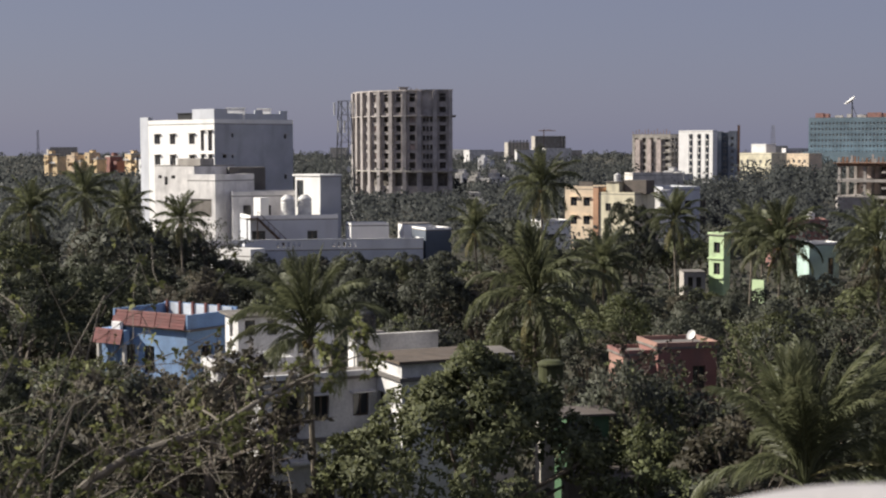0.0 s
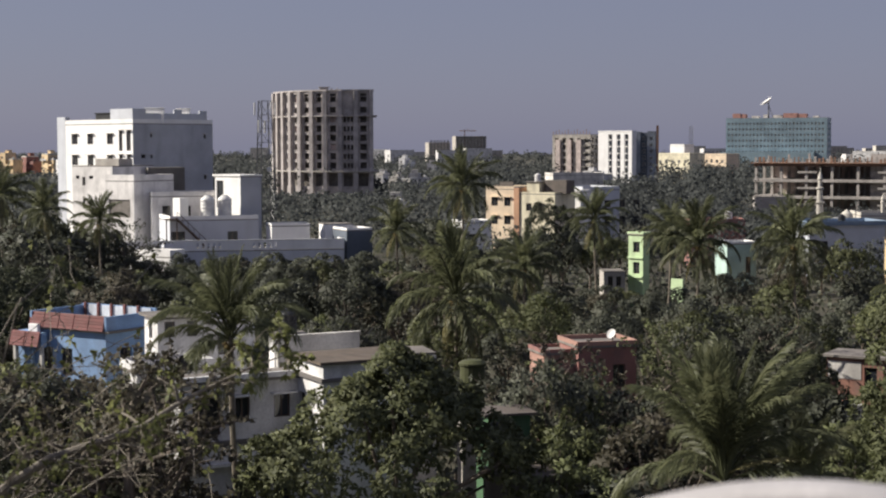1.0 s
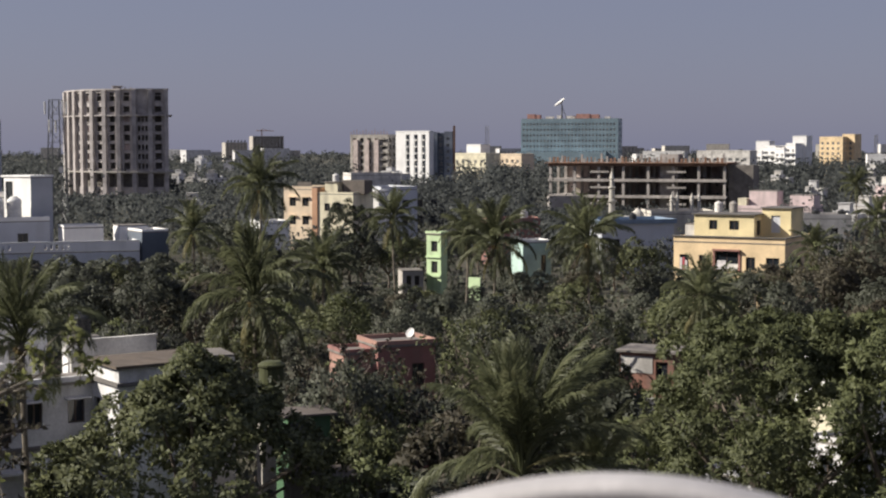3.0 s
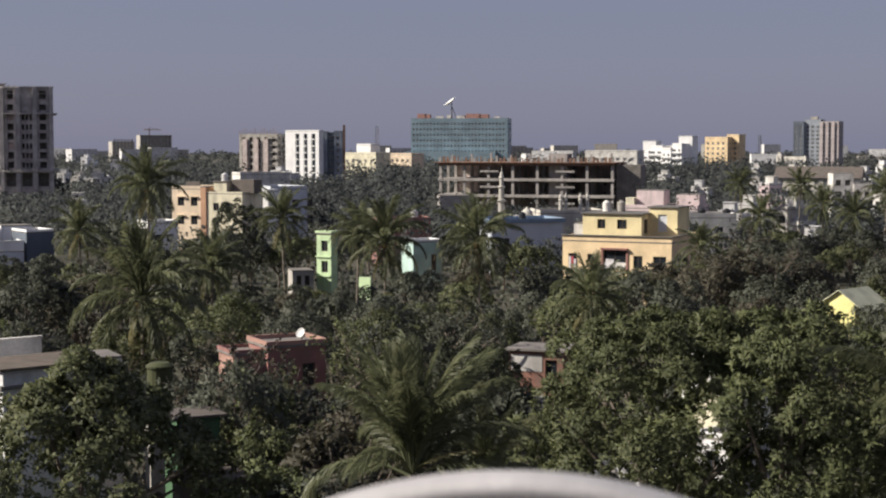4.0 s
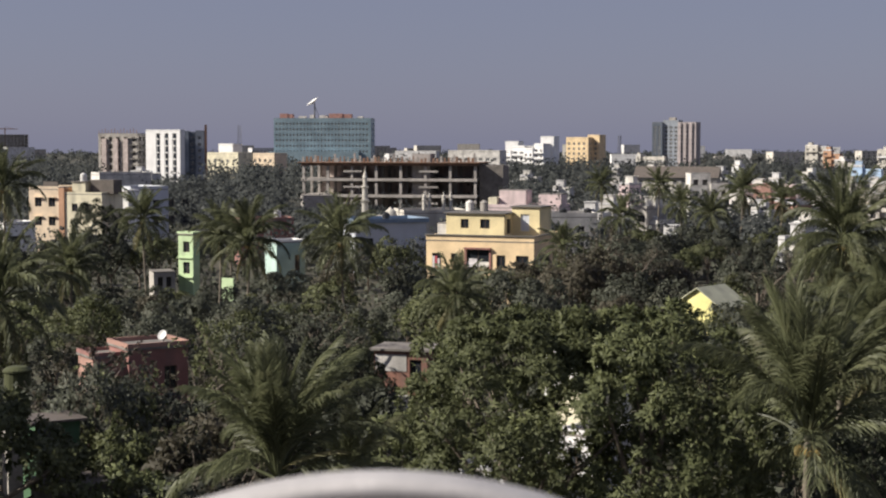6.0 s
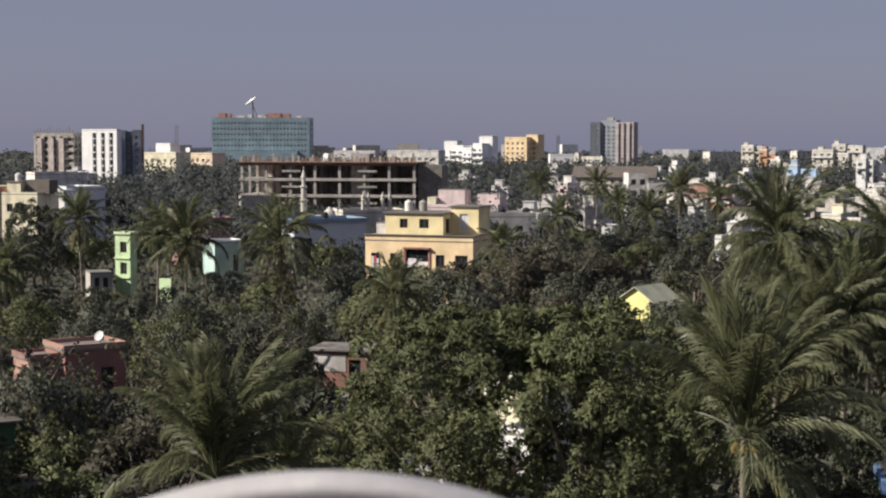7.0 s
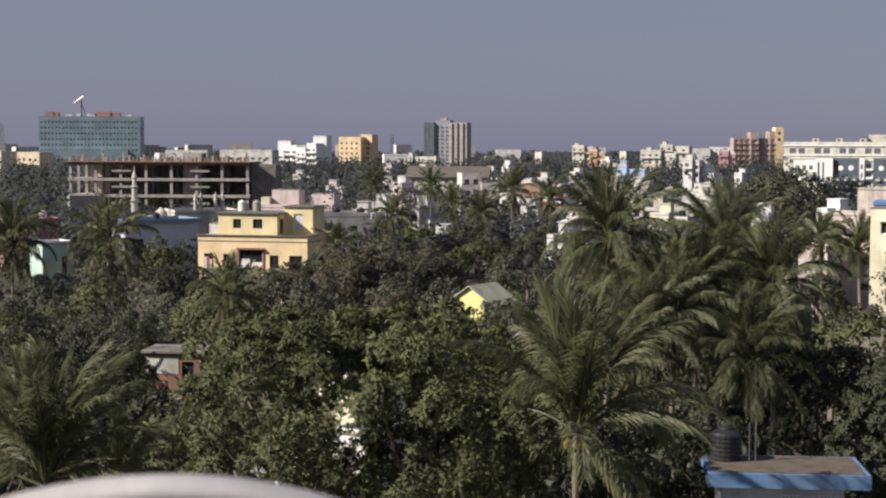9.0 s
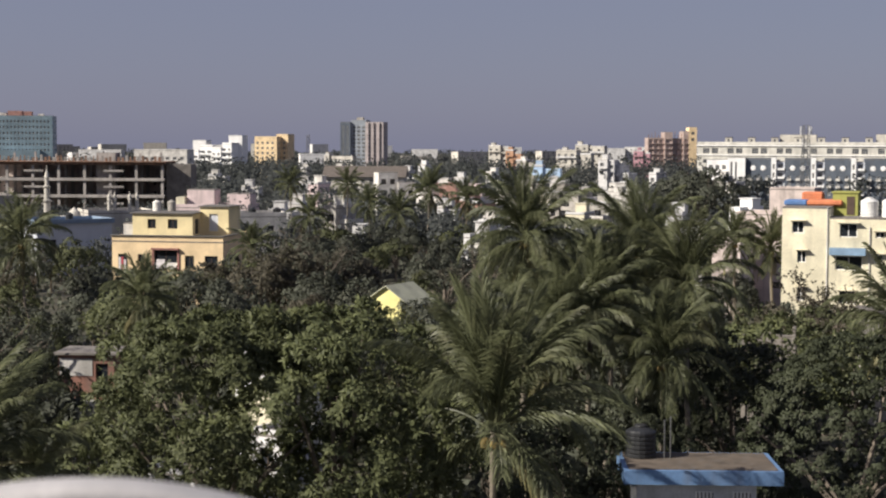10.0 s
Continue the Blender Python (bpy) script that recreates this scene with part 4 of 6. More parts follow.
def mosque():
    ob = thing("mosque", 17.8, 262, 10, "small cream mosque with domed corner turrets", "mosque")
    block(ob, 1.0, 12.0, 0, 10, 0, 8.6, PALE_CREAM, parapet=0.5)
    for x in (4.6, 5.5, 8.0, 9.2):
        bm = bmesh.new()
        lathe(bm, [(0.32, 0), (0.3, 1.6), (0.42, 1.7), (0.3, 1.9), (0.34, 2.3), (0.12, 2.7), (0.04, 3.1)], 10, (x, 0.5, 9.2))
        part("turret", bm, PALE_CREAM, ob)
    bm = bmesh.new()
    lathe(bm, [(1.0, 0), (1.1, 0.5), (0.9, 1.0), (0.5, 1.35), (0.1, 1.7)], 14, (-1.0, 1.5, 8.0))
    part("dome", bm, PALE_CREAM, ob)
    part("drum", boxes((-3, 0.9, 0, 6, 0, 8.2)), PALE_CREAM, ob)
    mt = thing("minaret", 16.59, 266, 0, "slim cream minaret with ring balconies", "minaret")
    bm = bmesh.new()
    lathe(bm, [(0.62, 0), (0.58, 8), (0.54, 10.4), (0.8, 10.6), (0.8, 10.9), (0.5, 11), (0.46, 12.8), (0.66, 13), (0.66, 13.2), (0.36, 13.3), (0.34, 14.4), (0.46, 14.6), (0.3, 15.2), (0.08, 15.9), (0.03, 16.6)], 14)
    part("shaft", bm, PALE_CREAM, mt)
    blue = house("blue_roofed_house", 17.55, 246, 20, 12.0, 9, 7.9, GREY_TONE, "grey house with a blue sheet roof", [(2, 3, 4, 5.5)], right=grid(2, 2, 2, 3.4, 2, 3.0, 1.2, 1.4), roof=ROOF_BLUE, eave=0.35, parapet=0.55, coping=ROOF_BLUE, category="house")
    for x in (-3.4, 0.2):
        water_tank(x, 3, 8.04, 0.6, 1.2, TANK_BLACK, "black plastic water tank on a blue roof", blue.matrix_basis)


mosque()


def yellow_house():
    ob = thing("yellow_house", 18.85, 200, -22, "yellow flat-roofed house with a roof storey and laundry on its balcony", "house")
    W, D = 14.6, 14.0
    block(ob, 0, W, 0, D, 0, 7.85, YELLOW, front=[(3.4, 4.3, 5.3, 6.3), (5.6, 8.6, 4.4, 6.9), (9.6, 10.8, 4.6, 6.2), (12.2, 13.9, 4.3, 6.2), (0.8, 2.0, 4.3, 6.3)], right=grid(4, 1, 1.6, 3.2, 4.8, 1, 1.6, 1.4), lights=2, parapet=0.62, eave=0.03, coping=YELLOW)
    part("balcony_frame", boxes((5.3, 8.9, -0.45, -0.004, 6.9, 7.12), (5.3, 5.55, -0.12, -0.004, 4.0, 6.9), (8.65, 8.9, -0.12, -0.004, 4.0, 6.9)), TERRA, ob, "brown painted balcony surround")
    part("railing", boxes((5.6, 8.6, 0.05, 0.1, 4.42, 5.3)), WHITE_OLD, ob)
    part("coping", boxes((-0.2, W + 0.2, -0.22, 0.16, 8.61, 8.74), (W - 0.16, W + 0.2, 0.16, D + 0.2, 8.61, 8.74)), DARK_CON, ob, "dark weathered coping")
    block(ob, 1.6, 9.6, 3.0, 10.0, 8.0, 11.3, YELLOW_UP, front=[(2.0, 3.1, 9.4, 10.6), (4.7, 6.0, 9.4, 10.6)], right=[(1.0, 2.6, 8.7, 10.6)], lights=2, eave=0.3, roof=DARK_CON)
    block(ob, 9.6, 13.4, 6.0, 11.0, 8.0, 12.1, YELLOW_UP, front=[(1.2, 2.4, 9.0, 11.2)], lights=2, eave=0.25, roof=DARK_CON, pane_mat=GREY_TONE, frame_mat=GREY_TONE)
    block(ob, 0.2, 1.55, 3.4, 8, 8.0, 9.9, WHITE_OLD)
    for x in (0.9, 1.25, 1.6):
        part("laundry", boxes((x, x + 0.28, -0.12, -0.09, 4.3, 5.6 + (x * 7 % 0.4))), CLOTH if x != 1.25 else CLOTH_RED, ob, "hanging laundry")
    part("laundry", boxes((5.9, 7.0, -0.06, -0.03, 4.4, 5.7)), CLOTH, ob, "hanging laundry")
    for x, y, m in ((3.4, 7, WHITE_OLD), (5.2, 7.6, CONCRETE)):
        water_tank(x, y, 11.45, 0.55, 1.2, m, "water tank on a yellow roof storey", ob.matrix_basis)


yellow_house()


def pink_house():
    ob = thing("pink_house", 22.4, 290, -15, "faded pink flat-roofed house with roof rooms", "house")
    block(ob, -7.0, 7.0, 0, 9, 0, 8.4, PINK, front=grid(3, 1, 1.5, 4.4, 5, 3, 1.3, 1.4), parapet=0.6)
    block(ob, -5.2, 0.0, 2.5, 7, 8.55, 11.7, PINK)
    block(ob, 2.6, 6.9, 2.0, 7, 8.55, 11.0, PINK)
    part("roof_wall", boxes((-6.9, -5.3, 1, 4, 8.55, 10.4)), CREAM, ob)
    house("worn_house", 24.3, 262, 10, 8, 8, 8.0, WHITE_OLD, "worn grey-white house with a dark roof tank", grid(2, 2, 1.2, 3.4, 2, 3.2, 1.2, 1.4), right=grid(2, 2, 1.5, 3, 2, 3.2, 1.6, 1.4), parapet=0.7, category="house")
    water_tank(0, 2, 8.14, 0.7, 1.2, TANK_BLACK, "black plastic water tank on a worn roof", spotm(23.9, 262))
    water_tank(0, 2, 8.14, 0.7, 1.2, TANK_BLACK, "black plastic water tank on a worn roof", spotm(24.8, 262))


pink_house()

# ---- far skyline on the right ----
PINK_GREY = surface("pinkish_grey_plaster", (0.42, 0.37, 0.365), stains=0.3, size=4.0)


def grey_tower():
    ob = thing("grey_tower_block", 27.5, 1200, -12, "tall grey apartment tower with dark balconies", "building", FAR)
    block(ob, -8, 0, 0, 18, 0, 38.0, SLATE, front=grid(2, 10, 1.2, 3.4, 6, 3.05, 2.0, 1.9), parapet=0.5)
    block(ob, 0, 12, 2, 18, 0, 40.0, BLUE_GREY, front=grid(3, 10, 1.2, 3.8, 6, 3.05, 2.4, 1.9), right=grid(3, 10, 2, 4.5, 6, 3.05, 2, 1.8))
    block(ob, 12, 26, -1, 17, 0, 38.4, PINK_GREY, front=grid(3, 10, 2.0, 4.2, 6, 3.05, 1.4, 1.6), right=grid(3, 10, 2, 4.5, 6, 3.05, 2, 1.8))
    for x in (14, 18.2, 22.6):
        part("fin", boxes((x - 0.4, x + 0.5, -2, -1, 0, 38.0)), PINK_GREY, ob)
    part("stair_head", boxes((4, 9, 5, 10, 40.15, 42.2)), CONCRETE, ob)


grey_tower()
house("yellow_apartments", 24.4, 1000, -20, 15, 15, 25.0, YELLOW, "yellow apartment house on the skyline", grid(4, 6, 1.2, 3.4, 5, 3.2, 1.5, 1.6), right=grid(3, 6, 1.5, 4, 5, 3.2, 1.5, 1.6), parapet=0.8, group=FAR)
house("yellow_apartments", 25.0, 1005, -20, 8, 12, 26.8, YELLOW, "yellow apartment house on the skyline", grid(2, 6, 1.2, 3.4, 5, 3.2, 1.5, 1.6), parapet=0.6, group=FAR)
steps = thing("white_apartments", 22.3, 850, -26, "white terraced apartment house with stepped balconies", "building", FAR)
for x0, x1, y0, top in ((-13, -5.5, 0.0, 16.6), (-5.49, 2.0, 1.6, 19.4), (2.01, 7.5, 0.4, 18.2), (7.51, 13.0, 2.2, 20.6)):
    block(steps, x0, x1, y0, 14, 0, top, WHITE, grid(2, 4, 0.7, (x1 - x0) / 2, top - 13.2, 3.1, (x1 - x0) / 2 - 1.4, 1.7), parapet=0.9, depth=0.5)
    for k in range(3):
        z = top - 10.4 + k * 3.1
        part("balcony", boxes((x0 + 0.3, x1 - 0.3, y0 - 1.4, y0 - 0.01, z - 0.2, z), (x0 + 0.3, x1 - 0.3, y0 - 1.4, y0 - 1.28, z, z + 0.8)), WHITE, steps)
house("white_apartments", 23.3, 855, -15, 7.5, 12, 25.2, WHITE, "white stair tower of an apartment house", grid(1, 5, 3, 3.4, 6, 3.4, 1.4, 1.5), parapet=0.3, group=FAR)
house("white_apartments", 22.0, 880, -15, 7.5, 12, 22.6, WHITE, "white roof rooms of an apartment house", parapet=0.3, group=FAR)
house("white_apartments", 20.6, 760, -15, 26, 14, 17.4, WHITE_OLD, "weathered white apartments behind the concrete frame", grid(7, 5, 1.5, 3.5, 4, 3.0, 1.8, 1.5), parapet=0.5, group=FAR)
house("white_house", 26.1, 900, 5, 14, 10, 14.6, WHITE, "low white house below a mast", grid(3, 3, 1.5, 4, 4, 3.2, 1.8, 1.5), parapet=0.8, group=FAR)


def long_shed():
    ob = thing("long_shed", 28.0, 500, -8, "long low hall with a grey pitched roof", "hall")
    block(ob, -13, 13, 0, 9, 0, 10.0, PALE_CREAM, front=grid(9, 1, 1.2, 2.7, 8, 2, 1.3, 1.2))
    bm = bmesh.new()
    v = [bm.verts.new(q) for q in ((-13.6, -0.8, 10.1), (13.6, -0.8, 10.1), (13.6, 4.5, 13.6), (-13.6, 4.5, 13.6), (-13.6, 9.8, 10.1), (13.6, 9.8, 10.1), (-13.6, 4.5, 10.15), (13.6, 4.5, 10.15))]
    for q in ((0, 1, 2, 3), (3, 2, 5, 4), (0, 3, 4), (1, 5, 2), (0, 4, 5, 1)):
        bm.faces.new([v[k] for k in q])
    part("pitched_roof", bm, BROWN_SHEET, ob)
    u = thing("unfinished_house", 29.2, 448, 12, "unfinished white house with open window holes", "house")
    block(u, -5.3, 0.4, 0, 7, 0, 12.4, WHITE_OLD, front=grid(2, 3, 0.8, 2.6, 2.6, 3.2, 1.5, 1.6), fill=False, depth=0.6)
    block(u, 0.4, 5.4, -0.5, 7, 0, 9.6, WHITE_OLD, front=grid(2, 2, 0.7, 2.3, 2.6, 3.2, 1.4, 1.6), fill=False, depth=0.6)
    # Dark bodies added to stand in for shade behind the holes.
    part("core", boxes((-4.6, -0.2, 0.7, 6.6, 0, 12.3), (1.0, 4.8, 0.4, 6.6, 0, 9.5)), DARK_CON, u)


long_shed()
# White paint greyed to stand in for haze; stains and wear are its own.
FAR_WHITE = surface("haze_greyed_white_paint", (0.64, 0.63, 0.62), stains=0.4, size=3.0, wear=0.3)
KIND_OF = {FAR_WHITE.name: "haze-greyed white", WHITE.name: "white", WHITE_OLD.name: "weathered white", PALE_CREAM.name: "cream", PINK.name: "pink", PALE_BLUE.name: "pale blue", CREAM.name: "cream", CONCRETE.name: "grey concrete", SALMON.name: "salmon"}


def town_house(az, d, w, h, material, label):
    """A distant town house: stepped blocks, balconies, a stair head and a tank on the roof."""
    rg = random.Random(int(az * 100) + int(d))
    ob = thing("distant_house", az, d, rg.uniform(-32, -4) if az > 0 else rg.uniform(-60, -46), label, "house", "low houses in the distance")
    nz = 2 if h > 8 else 1
    cutx = w * rg.uniform(0.35, 0.65)
    h2 = h - rg.choice((0.8, 1.6, 3.0))

    def rows(ww, top):
        n = max(1, int(ww / 3.4))
        return grid(n, nz, 0.7, ww / n, top - 2.5 - (nz - 1) * 3.1, 3.1, min(1.5, ww / n - 1.0), 1.4)

    for x0, x1, y0, top in ((-w / 2, -w / 2 + cutx, 0.0, h), (-w / 2 + cutx + 0.004, w / 2, rg.uniform(0.5, 1.6), h2)):
        block(ob, x0, x1, y0, 8, 0, top, material, rows(x1 - x0, top), parapet=rg.choice((0.5, 0.8)), coping=rg.choice((material, FAR_WHITE, WHITE_OLD)), lights=2, depth=0.4)
        if rg.random() < 0.7:
            z = top - 3.1
            part("balcony", boxes((x0 + 0.2, x1 - 0.2, y0 - 1.1, y0 - 0.01, z - 0.15, z), (x0 + 0.2, x1 - 0.2, y0 - 1.1, y0 - 1.0, z, z + 0.8)), rg.choice((FAR_WHITE, material)), ob)
    x = -w / 2 + rg.uniform(0.3, max(0.4, cutx - 2.8))
    part("stair_head", boxes((x, x + 2.4, 3, 5.8, h + 0.14, h + 2.3), (x - 0.2, x + 2.6, 2.8, 6.0, h + 2.3, h + 2.42)), rg.choice((material, WHITE_OLD, material)), ob)
    if rg.random() < 0.6:
        bm = bmesh.new()
        lathe(bm, [(0.62, 0), (0.65, 0.1), (0.65, 1.2), (0.3, 1.5)], 10, (w / 2 - 1.6, 3.0, h2 + 0.14))
        part("roof_tank", bm, rg.choice((TANK_BLACK, TANK_WHITE)), ob)


for az, d, w, h, m, lab in (
    (31.2, 440, 10, 8.6, SALMON, "low salmon house with a tiled roof"),
    (32.0, 425, 7, 7.4, PINK, "low pink house among trees"),
    (31.9, 400, 6, 6.0, SALMON, "low red-walled house among trees"),
    (30.4, 420, 8, 6.6, WHITE_OLD, "low worn white house"),
    (26.3, 430, 6, 9.4, PINK, "small pink house beside the hall"),
    (33.5, 900, 9, 17.5, ORANGE, "bright orange house on the skyline"),
    (33.0, 930, 14, 20.0, PALE_CREAM, "pale cream house on the skyline"),
    (33.9, 760, 9, 13.0, CONCRETE, "grey concrete house among trees"),
    (34.7, 600, 11, 12.3, PALE_BLUE, "pale blue house among trees"),
    (35.2, 560, 9, 7.0, WHITE_OLD, "low white house among trees"),
    (35.7, 800, 18, 17.6, PALE_CREAM, "beige apartment house among trees"),
    (36.3, 850, 16, 20.8, PALE_CREAM, "beige apartment house with roof rooms"),
    (36.9, 600, 6, 15.0, FAR_WHITE, "white stepped apartment house"),
    (37.4, 602, 7, 12.2, FAR_WHITE, "white balconied apartment house"),
    (37.6, 420, 9, 8.0, WHITE_OLD, "low grey house with a slab roof"),
    (36.0, 380, 12, 6.8, CONCRETE, "low grey house with a slab roof"),
    (38.2, 960, 10, 17.5, MAGENTA, "pink house on the skyline"),
    (26.9, 1180, 30, 13.0, PALE_CREAM, "low pale house before a tower"),
    (32.6, 300, 5, 5.0, WHITE, "small white house among palms"),
    (26.9, 300, 4.5, 7.9, CONCRETE, "small grey house among palms"),
    (31.95, 230, 2.4, 6.4, FAR_WHITE, "small white house among palms"),
    (35.3, 380, 8, 8.6, CONCRETE, "low grey house with a slab roof"),
    (37.7, 400, 11, 7.5, WHITE_OLD, "low white house with a slab roof"),
    (39.7, 280, 6, 7.6, FAR_WHITE, "low white house behind palms"),
    (41.75, 270, 4.0, 8.9, WHITE, "white house behind palms"),
    (-14.2, 900, 9, 16.5, YELLOW, "yellow row house with a roof room"),
    (-13.4, 905, 10, 15.4, PEACH, "ochre row house among trees"),
    (-12.8, 900, 9, 16.8, YELLOW, "yellow row house with a roof room"),
    (-12.1, 905, 10, 15.2, TERRA, "brown row house among trees"),
    (-11.4, 890, 9, 16.6, YELLOW, "yellow row house with a roof room"),
    (-11.0, 640, 3, 14.6, WHITE, "narrow white house among trees"),
):
    town_house(az, d, w, h, m, lab)

# smaller houses that show between the far trees
rng = random.Random(31)
for i in range(14):
    az = rng.uniform(20.5, 46.5) if i % 5 else rng.uniform(1, 14)
    d = rng.uniform(330, 900)
    m = rng.choice((FAR_WHITE, WHITE_OLD, PALE_CREAM, CONCRETE, PINK, FAR_WHITE, CONCRETE, WHITE_OLD, PALE_CREAM))
    town_house(az, d, rng.uniform(4, 9), rng.uniform(4.5, 7.5) + d * 0.004, m, "small " + KIND_OF[m.name] + " house among distant trees")

# houses seen over cleared gardens: az, distance, width, height, material
CLEAR = (
    (27.6, 290, 3.0, 2.9, FAR_WHITE), (27.2, 330, 5, 4.9, CONCRETE), (25.6, 360, 6, 6.4, WHITE_OLD), (24.9, 330, 5, 5.8, FAR_WHITE), (26.0, 520, 7, 7.4, FAR_WHITE),
    (30.6, 430, 7, 6.8, FAR_WHITE), (31.4, 415, 9, 7.8, SALMON), (32.3, 405, 8, 6.4, PINK), (33.2, 420, 6, 5.8, WHITE_OLD), (31.0, 380, 4, 4.8, FAR_WHITE),
    (31.6, 560, 6, 8.4, FAR_WHITE), (32.7, 610, 5, 9.4, WHITE_OLD), (34.2, 520, 8, 8.0, PALE_CREAM), (35.4, 470, 9, 7.6, FAR_WHITE), (35.0, 420, 8, 6.0, CREAM),
    (36.4, 430, 10, 6.6, WHITE_OLD), (38.7, 560, 5, 10.2, FAR_WHITE), (33.7, 330, 5, 4.4, PALE_CREAM), (36.1, 330, 8, 5.6, CREAM), (37.2, 350, 10, 7.0, PALE_CREAM),
    (0.7, 640, 6, 8.6, FAR_WHITE), (1.3, 620, 9, 7.8, WHITE_OLD), (2.0, 650, 8, 8.4, FAR_WHITE), (1.5, 900, 7, 13.4, WHITE), (2.6, 820, 8, 10.8, FAR_WHITE),
    (29.6, 620, 6, 9.9, FAR_WHITE), (30.2, 700, 5, 11.4, WHITE), (27.1, 640, 6, 10.4, PALE_CREAM), (22.6, 560, 6, 9.0, WHITE_OLD), (23.8, 480, 5, 7.2, FAR_WHITE),
)
for az, d, w, h, m in CLEAR:
    town_house(az, d, w, h, m, "low " + KIND_OF[m.name] + " house over cleared gardens")

# hazy city along the horizon
rng = random.Random(11)
for i in range(70):
    az = rng.uniform(-16, 48)
    d = rng.uniform(1500, 2900)
    w, h = rng.uniform(14, 45), rng.uniform(9, 19) + (d - 1500) * 0.004
    m = rng.choice((FAR_WHITE, PALE_CREAM, CONCRETE, CONCRETE, FAR_WHITE))
    house("distant_block", az, d, rng.uniform(-20, 30), w, 15, h, m, "pale block on the hazy horizon", grid(int(w / 6), max(1, int(h / 3.5) - 1), 1.2, 6, 5.5, 3.4, 2.6, 1.7) if i % 4 == 0 else (), parapet=0.8, group="hazy city on the horizon", depth=0.4)


RANGE = surface("cream_limewash", (0.62, 0.60, 0.54), stains=0.3, size=4.0)


def far_right():
    ob = thing("construction_block", 39.4, 1000, 10, "brown unfinished block with a yellow stair tower", "building", FAR)
    # Walls and inner blocks wear colours lightened for haze.
    for x0, x1, y0, top in ((-17, -6.5, 1.5, 26.0), (-6.49, -1.5, 0, 29.6), (-1.49, 5.5, 2.0, 25.6), (5.51, 9.0, 0.5, 30.2)):
        n = max(1, int((x1 - x0) / 3.4))
        block(ob, x0, x1, y0, 15, 0, top, HAZED_BRICK, front=grid(n, 6, 0.6, (x1 - x0 - 0.4) / n, 5.6, 3.4, (x1 - x0) / n - 1.1, 2.6), fill=False, depth=0.8)
        part("core", boxes((x0 + 0.3, x1 - 0.3, y0 + 0.9, 14.5, 0, top - 0.2)), WORN, ob)
        for z in (8.9, 12.3, 15.7, 19.1, 22.5):
            part("floor_edge", boxes((x0 - 0.1, x1 + 0.1, y0 - 0.7, y0 - 0.004, z - 0.25, z)), HAZED_BRICK, ob)
    for k in range(11):
        part("starter_bar", boxes((-16.5 + k * 2.1, -16.2 + k * 2.1, 3, 3.3, 25.5, 28.2 + k * 7 % 3)), RUSTY, ob)
    block(ob, 9.1, 14, 0, 12, 0, 32.8, YELLOW, front=grid(1, 2, 1.4, 3, 24, 4, 2, 2), lights=1)
    lng = thing("cream_apartments", 43.9, 800, -4, "long cream apartment range with arched windows and roof turrets", "building", FAR)
    block(lng, -52, 60, 0, 16, 0, 21.6, RANGE, front=[h for x in range(9) for h in ((3.0 + x * 12.3, 6.2 + x * 12.3, 17.0, 19.8), (7.4 + x * 12.3, 10.6 + x * 12.3, 17.0, 19.8))] + grid(18, 3, 3.0, 6.1, 4.4, 3.8, 2.0, 2.2), parapet=1.2, lights=3)
    part("cornice", boxes((-52.3, 60.3, -0.6, -0.004, 20.8, 21.3), (-52.3, 60.3, -0.4, -0.004, 16.0, 16.4)), WHITE, lng)
    for k in range(9):
        x = -38 + k * 11.5
        block(lng, x, x + 3.4, 1, 4.2, 21.75, 25.2, PALE_CREAM, front=[(1.1, 2.3, 23.0, 24.4)], lights=1, eave=0.3)
    block(lng, -11, 7, 5, 12, 21.75, 26.6, PALE_CREAM)
    block(lng, 36, 60, 5, 12, 21.75, 26.8, PALE_CREAM)
    apt = thing("grey_apartments", 41.7, 600, -2, "grey and white apartment range with balconies", "building", FAR)
    block(apt, -12, -4, 0, 12, 0, 15.4, WHITE, front=grid(3, 4, 0.8, 2.5, 2.4, 3.1, 1.5, 1.7))
    block(apt, -4, 2.5, -2, 12, 0, 16.2, WHITE, front=[(1.0, 1.8, 3, 14.6), (2.7, 3.4, 3, 14.6)], lights=1)
    disc = lathe(bmesh.new(), [(0.95, 0), (1.0, 0.06), (0.95, 0.14), (0.2, 0.2)], 20)
    medallion = bpy.data.meshes.new("medallion")
    disc.to_mesh(medallion)
    disc.free()
    medallion.materials.append(WHITE)
    for k in range(4):
        x = 2.5 + k * 14.6
        block(apt, x, x + 9.6, -0.5, 12, 0, 15.6, SLATE, front=[(xa, xa + 1.2, z, z + 1.5) for xa in (1.0, 4.2, 7.6) for z in (2.2, 5.4, 8.0)], frame_mat=WHITE, parapet=0.4)
        for xa in (2.9, 6.6):
            part("medallion", medallion, None, apt, place=pose(x + xa, -0.504, 12.4, 90, 0, 0))
        for z in (5.0, 7.7):
            for bx in (0.8, 4.0, 7.4):
                part("balcony", boxes((x + bx, x + bx + 1.6, -1.4, -0.52, z, z + 0.8)), WHITE_OLD, apt)
        block(apt, x + 9.61, x + 11.4, -1.2, 12, 0, 16.4, WHITE, front=grid(1, 4, 0.5, 2.2, 2.4, 3.2, 0.8, 1.9))
        block(apt, x + 11.41, x + 14.59, 0.6, 12, 0, 14.8, GREY_TONE, front=grid(1, 4, 0.7, 2.2, 2.4, 3.2, 1.7, 1.9))
        for z in (2.0, 5.2, 8.4, 11.6):
            part("balcony", boxes((x + 11.5, x + 14.5, -0.8, 0.58, z, z + 0.8)), WHITE, apt)
